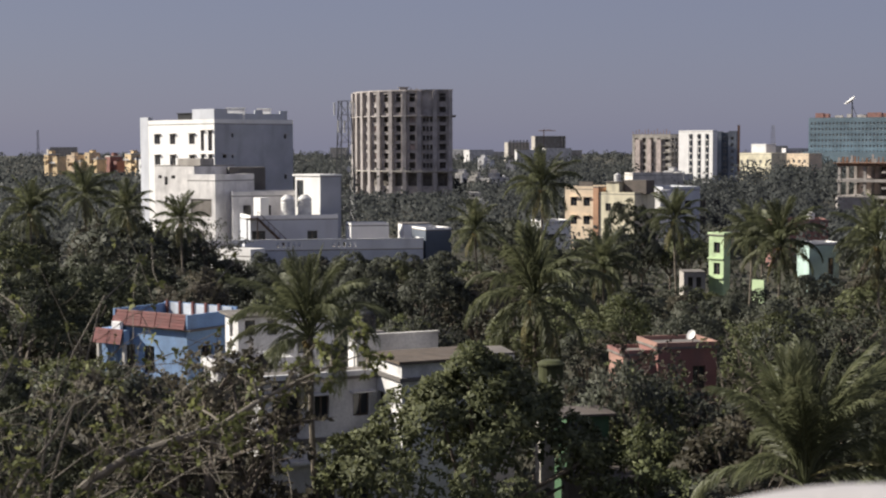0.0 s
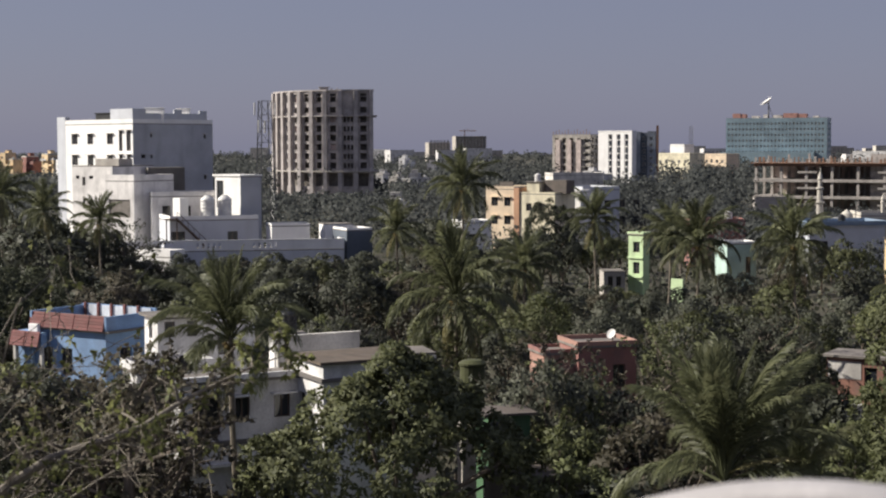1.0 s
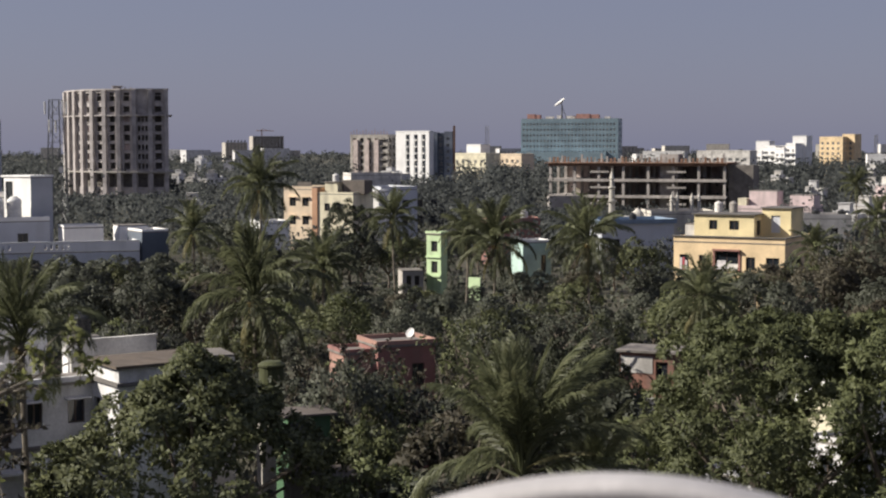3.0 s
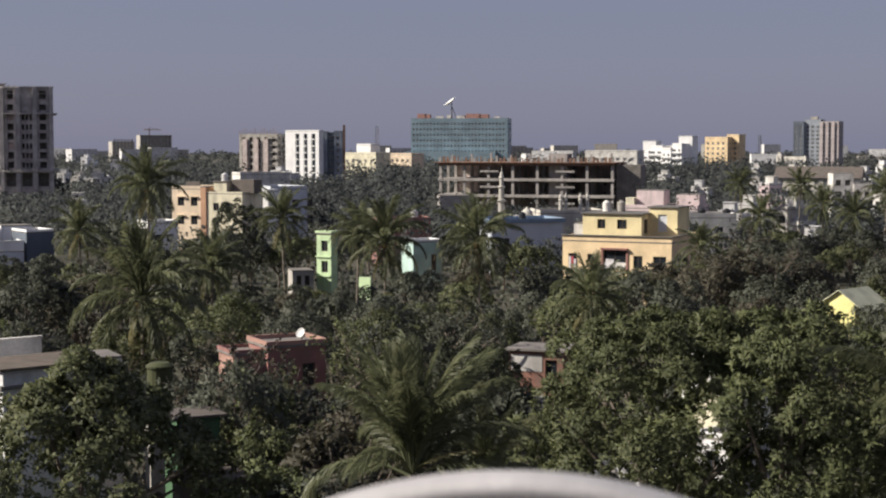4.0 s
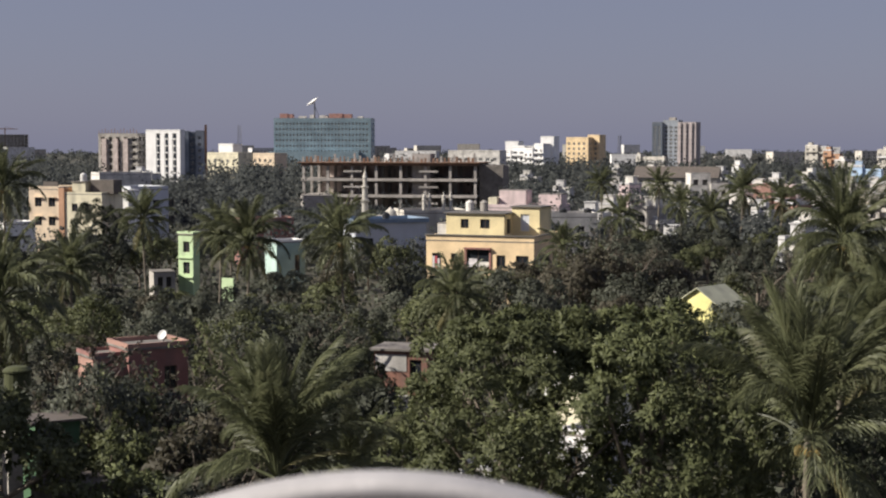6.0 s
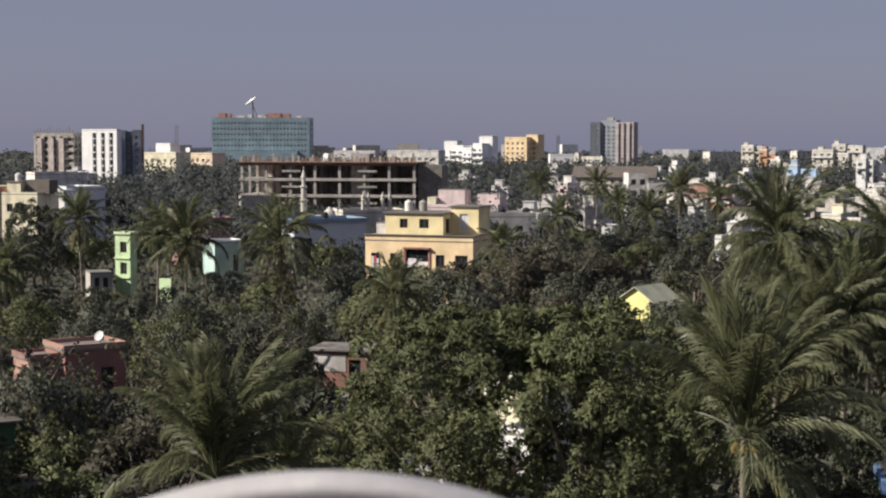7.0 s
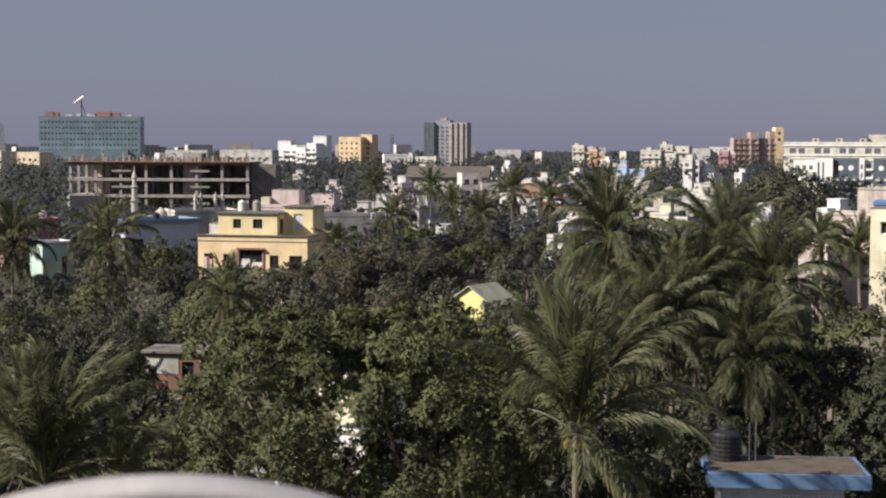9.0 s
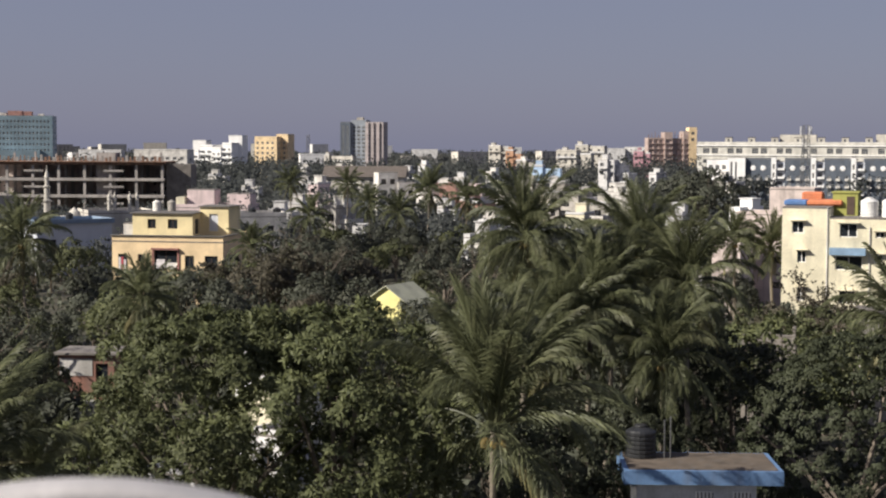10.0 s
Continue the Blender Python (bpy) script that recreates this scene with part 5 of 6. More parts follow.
    worn = house("worn_house", 42.5, 190, -18, 6, 6, 11.9, WORN, "weathered pinkish plaster house with small windows", grid(2, 3, 1.4, 3.2, 3.2, 3.0, 0.9, 0.8), right=grid(1, 3, 2, 3.2, 3.2, 3.0, 0.9, 0.8), parapet=0.3, category="house")
    house("worn_house", 41.3, 184, -18, 3.4, 5, 9.6, WORN, "white house with a worn wall among palms", parapet=0.3, category="house")
    house("worn_house", 43.6, 215, -10, 6, 6, 14.3, WORN, "pale pink roof room behind a cream house", parapet=0.2, category="house")
    house("low_house", 39.4, 215, 5, 8, 7, 7.2, WHITE_OLD, "low white house with a cluttered roof", [(1, 2.6, 4.6, 6.2), (4, 5.6, 4.6, 6.2)], parapet=0.6, category="house")


far_right()


def cream_house():
    ob = thing("cream_house", 43.28, 146, -6, "cream plaster house with sunshades and tanks on its roof", "house")
    front = [(0.9, 1.95, 12.2, 13.3), (5.15, 6.7, 11.9, 13.15), (1.4, 2.2, 9.5, 10.6), (4.8, 7.2, 8.9, 10.2), (8.3, 9.1, 11.9, 12.45), (8.2, 9.0, 9.6, 10.4), (1.4, 2.2, 6.0, 7.2), (5.2, 6.6, 5.8, 7.0)]
    block(ob, 0, 4.25, 0, 9, 0, 14.45, CREAM, front=[h for h in front if h[1] < 4.2], lights=2, shade=CREAM, frame_mat=WHITE)
    block(ob, 4.252, 15, 0.02, 9, 0, 13.55, CREAM, front=[(a2 - 4.25, b - 4.25, c, e) for a2, b, c, e in front if a2 > 4.25], lights=2, shade=CREAM, frame_mat=WHITE)
    part("awning", boxes((4.3, 7.5, -0.75, -0.05, 10.3, 10.95)), AWNING, ob, "faded blue sheet awning")
    part("downpipe", boxes((4.0, 4.1, -0.1, -0.002, 1, 14.6), (7.75, 7.85, -0.1, -0.002, 1, 12.9)), WHITE_OLD, ob)
    tarp = thing("tarpaulin", 43.9, 150, -6, "orange and blue tarpaulins over a roof", "tarpaulin", z=14.59)
    part("sheet", boxes((-1.5, 0.6, 0, 3, 0, 0.5), bevel=0.1), BLUE_SHEET, tarp)
    part("sheet", boxes((0.6, 3.9, 0, 3, 0, 0.55), (-0.2, 1.8, 3.2, 5, 0, 1.2), bevel=0.15), ORANGE_SHEET, tarp)
    rm = thing("roof_room", 45.45, 150, -6, "olive-painted room on a cream roof", "shed", z=13.69)
    part("wall", boxes((-1.1, 1.2, 0, 3, 0, 2.1), (-1.2, 1.3, -0.1, 3.1, 2.1, 2.25)), OLIVE, rm)
    part("door", boxes((0.2, 0.9, -0.05, 0.0, 0.1, 1.8)), DARKWOOD, rm)
    for x in (7.6, 9.5):
        water_tank(x, 2.5, 13.69, 0.8, 1.5, TANK_WHITE, "white ribbed plastic water tank on a cream roof", ob.matrix_basis)


cream_house()
house("concrete_room", 47.0, 115, 8, 3.4, 3, 8.3, CONCRETE, "bare grey concrete room above the trees", [(1.2, 2.0, 6.6, 7.8)], eave=0.15, category="shed")
yard = thing("yard_wall", 42.9, 104, -6, "low stained yard wall with posts", "wall")
part("wall", boxes((-1.8, 1.8, 0, 0.2, 0, 7.6), (-1.85, 1.85, -0.04, 0.24, 7.6, 7.7)), ROOF_CON, yard)
for x in (-1.7, -0.1, 1.5):
    part("post", boxes((x, x + 0.22, -0.1, 0.3, 0, 8.3), bevel=0.02), ROOF_CON, yard)


def gable_house():
    ob = thing("gabled_house", 28.85, 130, -30, "small house with a bright yellow gable and green sheet roof", "house")
    w, dpt, e0, ridge = 2.7, 4.2, 7.35, 8.25
    bm = boxes((-w / 2, w / 2, 0, dpt, 0, e0))
    v = [bm.verts.new(q) for q in ((-w / 2, 0, e0), (w / 2, 0, e0), (0, 0, ridge - 0.1), (-w / 2, dpt, e0), (w / 2, dpt, e0), (0, dpt, ridge - 0.1))]
    bm.faces.new((v[0], v[1], v[2]))
    bm.faces.new((v[5], v[4], v[3]))
    part("wall", bm, YGABLE, ob)
    for s in (-1, 1):
        bm = bmesh.new()
        out = 0.45 if s < 0 else 1.05
        drop = e0 - out * (ridge - e0) / (w / 2)
        lo = [(s * (w / 2 + out), -0.3, drop), (s * (w / 2 + out), dpt + 0.3, drop), (0, dpt + 0.3, ridge), (0, -0.3, ridge)]
        a2 = [bm.verts.new(q) for q in lo] + [bm.verts.new((q[0], q[1], q[2] + 0.08)) for q in lo]
        for q in ((0, 1, 2, 3), (4, 5, 6, 7), (0, 1, 5, 4), (1, 2, 6, 5), (2, 3, 7, 6), (3, 0, 4, 7)):
            bm.faces.new([a2[k] for k in q])
        bmesh.ops.recalc_face_normals(bm, faces=bm.faces)
        part("roof_sheet", bm, ROOF_GREEN, ob)


YGABLE = surface("sun_yellow_plaster", (0.78, 0.72, 0.30), stains=0.15, size=1.5)
gable_house()


# ---- near houses ----
def near_white_house():
    ob = thing("white_villa", -2.49, 76, 22, "white two-storey house with grey ledges and a roof tank", "house")
    block(ob, -6.0, 0, 0, 2.4, 0, 8.75, VILLA, front=[(4.75, 5.6, 6.85, 8.0), (2.75, 3.5, 6.75, 8.0), (0.6, 2.0, 6.2, 8.1), (2.8, 3.8, 2.6, 4.4), (4.7, 5.6, 2.6, 4.4)], lights=2, eave=0.3, shade=VILLA)
    part("roof_edge", boxes((-6.3, -0.02, -0.32, -0.1, 8.9, 9.15)), VILLA, ob)
    part("ledge", boxes((-6.1, -0.02, -0.3, -0.02, 5.75, 5.95)), DARK_CON, ob)
    part("ledge", boxes((-6.1, -0.02, -0.5, -0.02, 4.75, 4.9)), VILLA, ob)
    block(ob, 0.002, 4.9, -3.2, 0.6, 0, 9.75, VILLA, front=[(1.4, 2.3, 6.9, 8.2)], left=[(0.8, 1.6, 6.9, 8.1)], lights=2, roof=ROOF_BROWN, eave=0.22)
    part("ledge", boxes((-0.15, 5.05, -3.35, -3.202, 8.9, 9.08), (-0.15, -0.001, -3.2, -0.33, 8.9, 9.08)), DARK_CON, ob)
    part("rear_parapet", boxes((0.2, 4.8, 3.2, 3.4, 0, 10.35), (0.15, 4.85, 3.15, 3.45, 10.35, 10.43)), WHITE_OLD, ob)
    rear = thing("white_house", -6.7, 88, 15, "small white upper house with an overhanging slab roof", "house")
    block(rear, -1.4, 1.4, 0, 3, 0, 10.45, VILLA, front=[(0.4, 1.0, 9.4, 10.3), (1.7, 2.3, 9.4, 10.3)], left=[(1.0, 1.8, 9.2, 10.3)], lights=1, eave=0.3)
    block(rear, 1.41, 4.4, 0.4, 3, 0, 10.0, VILLA, front=[(0.8, 1.6, 8.2, 9.2)], lights=2, eave=0.1, parapet=0.3)
    lower = thing("white_house", -7.0, 82, 18, "white lower house with a stained parapet", "house")
    block(lower, -2.0, 2.0, 0, 2.5, 0, 8.3, VILLA, front=[(0.6, 1.4, 6.4, 7.6), (2.6, 3.5, 6.4, 7.6)], lights=2, eave=0.15, parapet=0.45)
    part("shutter", boxes((-0.4, 0.1, -0.09, -0.03, 5.6, 7.7)), TERRA, lower)
    stand = thing("tank_stand", -2.73, 84, 10, "white brick tank stand above a house roof", "tank stand")
    part("wall", boxes((-0.9, 0.9, 0, 1.8, 0, 9.75)), VILLA, stand)
    part("slab", boxes((-1.0, 1.0, -0.1, 1.9, 9.75, 9.87)), ROOF_CON, stand)
    water_tank(0, 1, 9.87, 0.52, 1.1, TANK_BLACK, "black plastic water tank on a white house", stand.matrix_basis)


VILLA = surface("white_villa_plaster", (0.70, 0.69, 0.68), stains=0.35, size=1.8, wear=0.3)
near_white_house()


def blue_house():
    ob = thing("blue_house", -9.44, 94, -45, "sky-blue house with maroon tiled parapets", "house")
    deep = 4.2
    block(ob, -6.0, 0, 0, deep, 0, 9.0, BLUE, front=[(0.6, 1.5, 6.2, 7.9), (2.2, 3.2, 6.2, 7.9)], right=[(1.2, 2.2, 6.6, 8.0)], lights=2, eave=0.25)
    part("parapet", boxes((0.1, 0.25, -0.2, deep, 9.14, 10.0), (-6.2, 0.1, deep - 0.02, deep + 0.13, 9.14, 10.15), (-6.2, -6.05, -0.2, deep - 0.02, 9.14, 10.05)), BLUE, ob)
    part("ledge", boxes((0.255, 0.42, -0.2, deep + 0.1, 9.0, 9.12)), DARK_CON, ob)
    # Panels in paler blue stand in for the parapet's sunlit inner face.
    for k in range(5):
        x = -5.7 + k * 1.14
        part("parapet_panel", boxes((x, x + 0.92, deep - 0.1, deep - 0.03, 9.18, 10.12)), LIT_PANEL_BLUE, ob, "blue parapet panel paled to look sunlit")
        part("post", boxes((x - 0.21, x - 0.02, deep - 0.2, deep - 0.03, 9.14, 10.25), bevel=0.02), MAROON, ob)
    tile = boxes((0, 1.23, -0.05, 0.03, 0, 0.185), bevel=0.02)
    me = bpy.data.meshes.new("roof_tile")
    tile.to_mesh(me)
    tile.free()
    me.materials.append(MAROON)
    for x0, n, zz, y0 in ((-6.2, 5, 9.1, -0.3), (-7.2, 2, 7.95, -1.0)):
        for r in range(5):
            for k in range(n):
                part("roof_tile", me, None, ob, place=pose(x0 + k * 1.26, y0 + 0.05 * r, zz + r * 0.185, -14, 0, 0))
    part("tile_backing", boxes((-6.2, 0.08, -0.05, 0.08, 9.14, 10.02)), DARK_CON, ob)
    part("porch_roof", boxes((-7.2, -4.7, -0.72, -0.26, 7.9, 8.8)), BLUE, ob)
    part("porch_wall", boxes((-7.2, -6.02, -0.26, 2.5, 0, 8.8)), BLUE, ob)
    part("porch_post", boxes((-7.2, -7.0, -0.7, -0.5, 0, 7.9)), WHITE_OLD, ob)
    part("porch_post", boxes((-4.9, -4.7, -0.7, -0.5, 0, 7.9)), WHITE_OLD, ob)
    part("water_box", boxes((-6.0, -5.2, -0.55, -0.3, 8.8, 9.3), bevel=0.03), WHITE, ob)


# Blue paint paled to carry sunlight in its colour.
LIT_PANEL_BLUE = surface("lit_blue_paint", (0.66, 0.72, 0.80), stains=0.2, size=1.0)
blue_house()


def terracotta_house():
    ob = thing("terracotta_house", 7.93, 92, 20, "terracotta-red flat-roofed house with a salmon gable", "house")
    block(ob, 0, 3.7, 0, 3.4, 0, 8.05, TERRA, front=[(2.2, 3.0, 5.6, 7.0)], left=[(1, 2, 5.6, 7)], lights=2, eave=0.1, roof=ROOF_CON, parapet=0.25, coping=SALMON)
    block(ob, -1.9, 0, 0.8, 3.4, 0, 7.6, SALMON, front=[(0.5, 1.2, 5.2, 6.6)], lights=1, eave=0.1, roof=ROOF_CON, parapet=0.2, coping=TERRA)
    dish = thing("satellite_dish", 9.17, 93, -40, "small white satellite dish on a terracotta roof", "dish", z=8.19)
    bm = bmesh.new()
    lathe(bm, [(0.03, 0), (0.2, 0.03), (0.32, 0.11), (0.31, 0.12), (0.18, 0.05), (0.03, 0.02)], 16)
    part("reflector", bm, TANK_WHITE, dish, place=pose(0, 0, 0.6, 60, 0, 0))
    bm = bmesh.new()
    tube(bm, [Vector((0, 0.05, 0)), Vector((0, 0.05, 0.6))], [0.03, 0.03], 6)
    part("post", bm, STEEL, dish)
    hut = thing("green_hut", 5.35, 68, 18, "dark green hut with a worn brown sheet roof", "hut")
    part("wall", boxes((-0.95, 1.0, 0, 1.8, 0, 8.2)), DARK_GREEN, hut)
    part("roof", boxes((-1.2, 1.25, -0.3, 2.0, 8.2, 8.3)), BROWN_SHEET, hut)
    part("door", boxes((-0.95, -0.25, -0.05, -0.002, 6.2, 7.9)), STEEL, hut)
    low = thing("low_shed", 5.9, 64, 10, "low shed with a grey slab roof", "shed")
    part("wall", boxes((-1.4, 1.4, 0, 2, 0, 6.2)), DARK_CON, low)
    part("roof", boxes((-1.6, 1.6, -0.25, 2.2, 6.2, 6.32)), BROWN_SHEET, low)
    gt = thing("green_water_tank", 4.1, 82, 12, "dull green ribbed water tank half hidden by leaves", "water tank")
    part("stand", boxes((-0.7, 0.7, 0, 1.4, 0, 5.2)), CONCRETE, gt)
    bm = bmesh.new()
    lathe(bm, [(0.64, 5.2), (0.68, 5.75), (0.68, 6.9), (0.75, 6.95), (0.75, 7.05), (0.68, 7.1), (0.68, 8.3), (0.75, 8.36), (0.75, 8.46), (0.5, 8.62), (0.02, 8.66)], 18, (0, 0.7, 0))
    part("tank_body", bm, LIMEDARK, gt)
    wr = house("roof_room", 2.25, 84, 14, 1.2, 3, 8.7, WHITE_OLD, "stained roof room behind the tree", parapet=0.0, category="house")
    sh = thing("brick_shed", 18.0, 100, -16, "small brick shed with a whitewashed front and slab roof", "shed")
    block(sh, -2.0, 1.6, 0, 3, 0, 6.75, BRICK, front=[(2.4, 3.2, 4.2, 6.2)], lights=1, eave=0.25)
    part("whitewash", boxes((-1.9, 0.2, -0.03, -0.004, 5.4, 6.5)), WHITE_OLD, sh)
    low2 = thing("low_wall", 18.2, 92, 5, "low whitewashed yard wall", "wall")
    part("wall", boxes((-2.2, 2.2, 0, 0.25, 0, 5.0), (-2.25, 2.25, -0.05, 0.3, 5.0, 5.1)), WHITE_OLD, low2)
    hid = thing("yellow_house", 24.35, 74, -38, "yellow and white house half hidden behind a tree", "house")
    block(hid, -1.0, 0.7, 0, 3, 0, 8.3, CREAM)
    block(hid, 0.75, 2.9, -2.2, 0.5, 0, 6.6, VILLA, front=[(0.6, 1.4, 5.0, 6.1)], parapet=0.2)
    block(hid, -1.6, 1.2, -6.5, -3.0, 0, 5.3, VILLA, front=[(1.0, 1.7, 3.4, 4.6)], parapet=0.2)
    slab = thing("white_house", 24.2, 82, -38, "white flat-roofed house behind a spreading tree", "house")
    block(slab, -1.8, 1.8, 0, 3, 0, 8.7, WHITE, front=[(1.2, 2.2, 6.4, 7.6)], parapet=0.25)


LIMEDARK = surface("dull_green_paint", (0.055, 0.062, 0.02), stains=0.3, size=1.0)
terracotta_house()


def blue_hut():
    ob = thing("stair_house", 40.75, 62, 8, "white stair house with a blue-edged flat roof slab", "house")
    part("wall", boxes((-2.75, 2.05, 0.5, 3.3, 0, 6.55)), HUTWALL, ob)
    part("roof", boxes((-3.3, 3.05, 0, 3.85, 6.55, 7.12)), HUTBLUE, ob)
    part("roof_top", boxes((-3.1, 2.85, 0.2, 3.65, 7.12, 7.15)), ROOF_BROWN, ob)
    for x in (-0.4, 1.1):
        frame_part = part("vent_window", boxes((x, x + 0.75, 0.45, 0.52, 5.2, 6.2)), WHITE, ob)
        for k in range(5):
            part("bar", boxes((x + 0.07 + k * 0.15, x + 0.12 + k * 0.15, 0.41, 0.45, 5.23, 6.17)), STEEL, frame_part)
    water_tank(-2.4, 2.7, 7.15, 0.64, 1.1, TANK_BLACK, "black plastic water tank on a blue-edged roof", ob.matrix_basis)
    for x, h in ((-1.45, 1.6), (-1.2, 1.75)):
        pole = thing("water_pipe", 40.75, 62, 8, "thin steel water pipe beside a roof tank", "pipe")
        bm = bmesh.new()
        tube(bm, [Vector((x, 2.4, 7.15)), Vector((x, 2.4, 7.15 + h)), Vector((x + 0.25, 2.6, 7.17 + h))], [0.03, 0.03, 0.025], 5)
        part("pipe", bm, STEEL, pole)
    wl = thing("white_wall", 43.6, 43, -6, "white boundary wall with a sunlit top", "wall")
    part("wall", boxes((-1.0, 6, 0, 0.3, 0, 9.62)), WHITE, wl)


# Blue paint darkened to stand in for the shade of the palms.
HUTBLUE = surface("shade_darkened_blue_paint", (0.115, 0.21, 0.38), stains=0.4, size=1.2)
HUTWALL = surface("pale_grey_plaster", (0.55, 0.56, 0.58), stains=0.3, size=1.0)
blue_hut()

lime_house()
# ---- trees ----
MANGO = make_kind("mango", LEAF_MANGO, 3, 7.0, 6.1, 4.9, 130, 5200, 0.27, taper=0.75, girth=0.32, count=6, droop=0.3, knob=0.17, spread=0.88, shell=0.55, lift=0.7)
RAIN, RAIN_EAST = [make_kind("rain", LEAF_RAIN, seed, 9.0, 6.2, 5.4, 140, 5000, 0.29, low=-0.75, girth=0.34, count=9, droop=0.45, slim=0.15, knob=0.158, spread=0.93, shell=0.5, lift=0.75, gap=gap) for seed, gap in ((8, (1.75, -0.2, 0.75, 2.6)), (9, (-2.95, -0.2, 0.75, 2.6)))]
HEDGE = make_kind("clipped", LEAF_HEDGE, 17, 6.5, 5.0, 5.0, 420, 11000, 0.135, low=-0.75, girth=0.3, count=5, droop=0.25, knob=0.085, slim=0.3, spread=0.95, shell=0.85, lift=0.9, own=0.2)
DENSE = make_kind("dense", LEAF_DENSE, 15, 6.5, 5.0, 5.0, 120, 2900, 0.28, low=-0.75, girth=0.3, count=6, droop=0.3, knob=0.17, spread=0.88, shell=0.6, lift=0.7)
NEAR = [make_kind("garden", m, 20 + i, 6.0, 3.6, 3.6, 34, 800, 0.35, girth=0.2, count=4, knob=0.26, spread=0.8, lift=0.6) for i, m in enumerate((LEAF_MID, LEAF_MANGO, LEAF_MID, LEAF_RAIN, LEAF_DRY))]
MID = [make_kind("grove", m, 40 + i, 6.0, 3.9, 3.6, 26, 740, 0.44, girth=0.2, count=3, knob=0.28, slim=0.27, spread=0.8, lift=0.6, own=0.28) for i, m in enumerate((LEAF_MID, LEAF_MANGO, LEAF_MID, LEAF_DRY, LEAF_MID))]
PALM_NEAR = frond_set(100, 0.052, 100)
PALM_MID = frond_set(54, 0.095, 300)

tree(MANGO, 1.2, 62, 1.03, 20, "large dense mango tree with dark glossy leaves", "mango_tree", wide=1.0)
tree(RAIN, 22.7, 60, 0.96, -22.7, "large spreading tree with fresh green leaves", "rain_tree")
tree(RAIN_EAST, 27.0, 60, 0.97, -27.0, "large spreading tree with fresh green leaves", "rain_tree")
tree(HEDGE, 46.0, 70, 1.03, 0, "dense dark rounded tree", "broadleaf_tree")
# Two dark trees added to give the shadow behind the palms.
tree(DENSE, 38.7, 88, 1.0, 30, "dense dark tree behind palms", "broadleaf_tree")
tree(DENSE, 36.8, 92, 1.0, 200, "dense dark tree behind palms", "broadleaf_tree")
tree(DENSE, 35.8, 65, 0.82, 60, "dense dark tree below palms", "broadleaf_tree", wide=0.8)
tree(DENSE, 38.2, 69, 0.8, 110, "dense dark tree below palms", "broadleaf_tree", wide=0.8)
tree(DENSE, 41.6, 82, 0.92, 90, "dense dark tree behind palms", "broadleaf_tree")
tree(DENSE, 15.6, 73, 1.0, 160, "dense dark tree behind a palm", "broadleaf_tree", wide=0.6)
tree(DENSE, 6.95, 205, 1.17, 160, "tall dark tree before peach apartments", "broadleaf_tree", wide=0.7)
tree(DENSE, -15.6, 112, 1.08, 40, "dark spreading tree beyond bare twigs", "broadleaf_tree", wide=1.1)
tree(DENSE, -13.2, 118, 1.06, 200, "dark spreading tree beyond bare twigs", "broadleaf_tree", wide=1.0)
tree(DENSE, -11.3, 132, 0.98, 300, "dark spreading tree beyond bare twigs", "broadleaf_tree", wide=0.8)
tree(DENSE, -15.4, 62, 0.95, 120, "dark spreading tree beyond bare twigs", "broadleaf_tree", wide=0.9)
tree(NEAR[0], 6.8, 70, 1.12, 200, "leafy tree before a red house", "garden_tree", wide=0.62)
tree(NEAR[3], 7.75, 71, 1.0, 120, "leafy tree before a red house", "garden_tree", wide=0.55)
for k, (az, d, s) in enumerate(((40.5, 330, 1.72), (39.5, 345, 1.5), (41.2, 340, 1.5), (40.0, 350, 1.6))):
    tree(MID[k % 2 * 2], az, d, s, k * 80, "tall dark tree before white apartments", "broadleaf_tree")
tree(NEAR[0], 30.15, 119, 0.9, 140, "leafy tree before a yellow gable", "garden_tree", wide=0.8)
tree(NEAR[3], 28.8, 110, 0.93, 40, "fresh green tree before a yellow gable", "garden_tree", wide=0.9)
tree(MID[1], 17.7, 185, 0.98, 40, "dark tree before a blue roof", "broadleaf_tree", wide=0.8)
tree(NEAR[0], 7.1, 79, 0.93, 30, "leafy tree before a red house", "garden_tree", wide=0.9)
tree(NEAR[3], 7.3, 66, 0.9, 70, "leafy tree before a red house", "garden_tree", wide=0.8)
tree(NEAR[0], 8.7, 77, 0.84, 70, "leafy tree before a red house", "garden_tree", wide=0.9)
tree(NEAR[3], 7.7, 60, 0.86, 200, "fresh green bushy tree below a red house", "garden_tree", wide=0.9)
tree(NEAR[0], 9.4, 59, 0.8, 20, "leafy bushy tree below a red house", "garden_tree", wide=1.0)
tree(NEAR[2], -11.4, 80, 0.95, 130, "leafy tree before a blue house", "garden_tree")
tree(NEAR[1], -12.8, 84, 1.0, 170, "leafy tree before a blue house", "garden_tree")
tree(NEAR[4], -10.6, 84, 0.86, 10, "dusty tree before a blue house", "garden_tree", wide=0.8)
tree(NEAR[2], -9.1, 82, 0.84, 60, "leafy tree before a blue house", "garden_tree", wide=0.8)
tree(NEAR[0], -12.0, 83, 0.93, 100, "leafy tree before a blue house", "garden_tree", wide=0.8)
tree(DENSE, -9.0, 66, 0.66, 10, "dark leafy tree against a white house", "garden_tree")
tree(DENSE, -7.9, 76, 0.84, 70, "dark leafy tree against a white house", "broadleaf_tree", wide=0.6)
tree(DENSE, -12.4, 58, 0.72, 70, "dark spreading tree beyond bare twigs", "broadleaf_tree", wide=1.2)

fresh = palm(PALM_NEAR, 13.3, 50, 9.3, 4.25, 1, "coconut palm with a fresh upright green crown", (8, 9, 6, 3, 2, 1, 1))
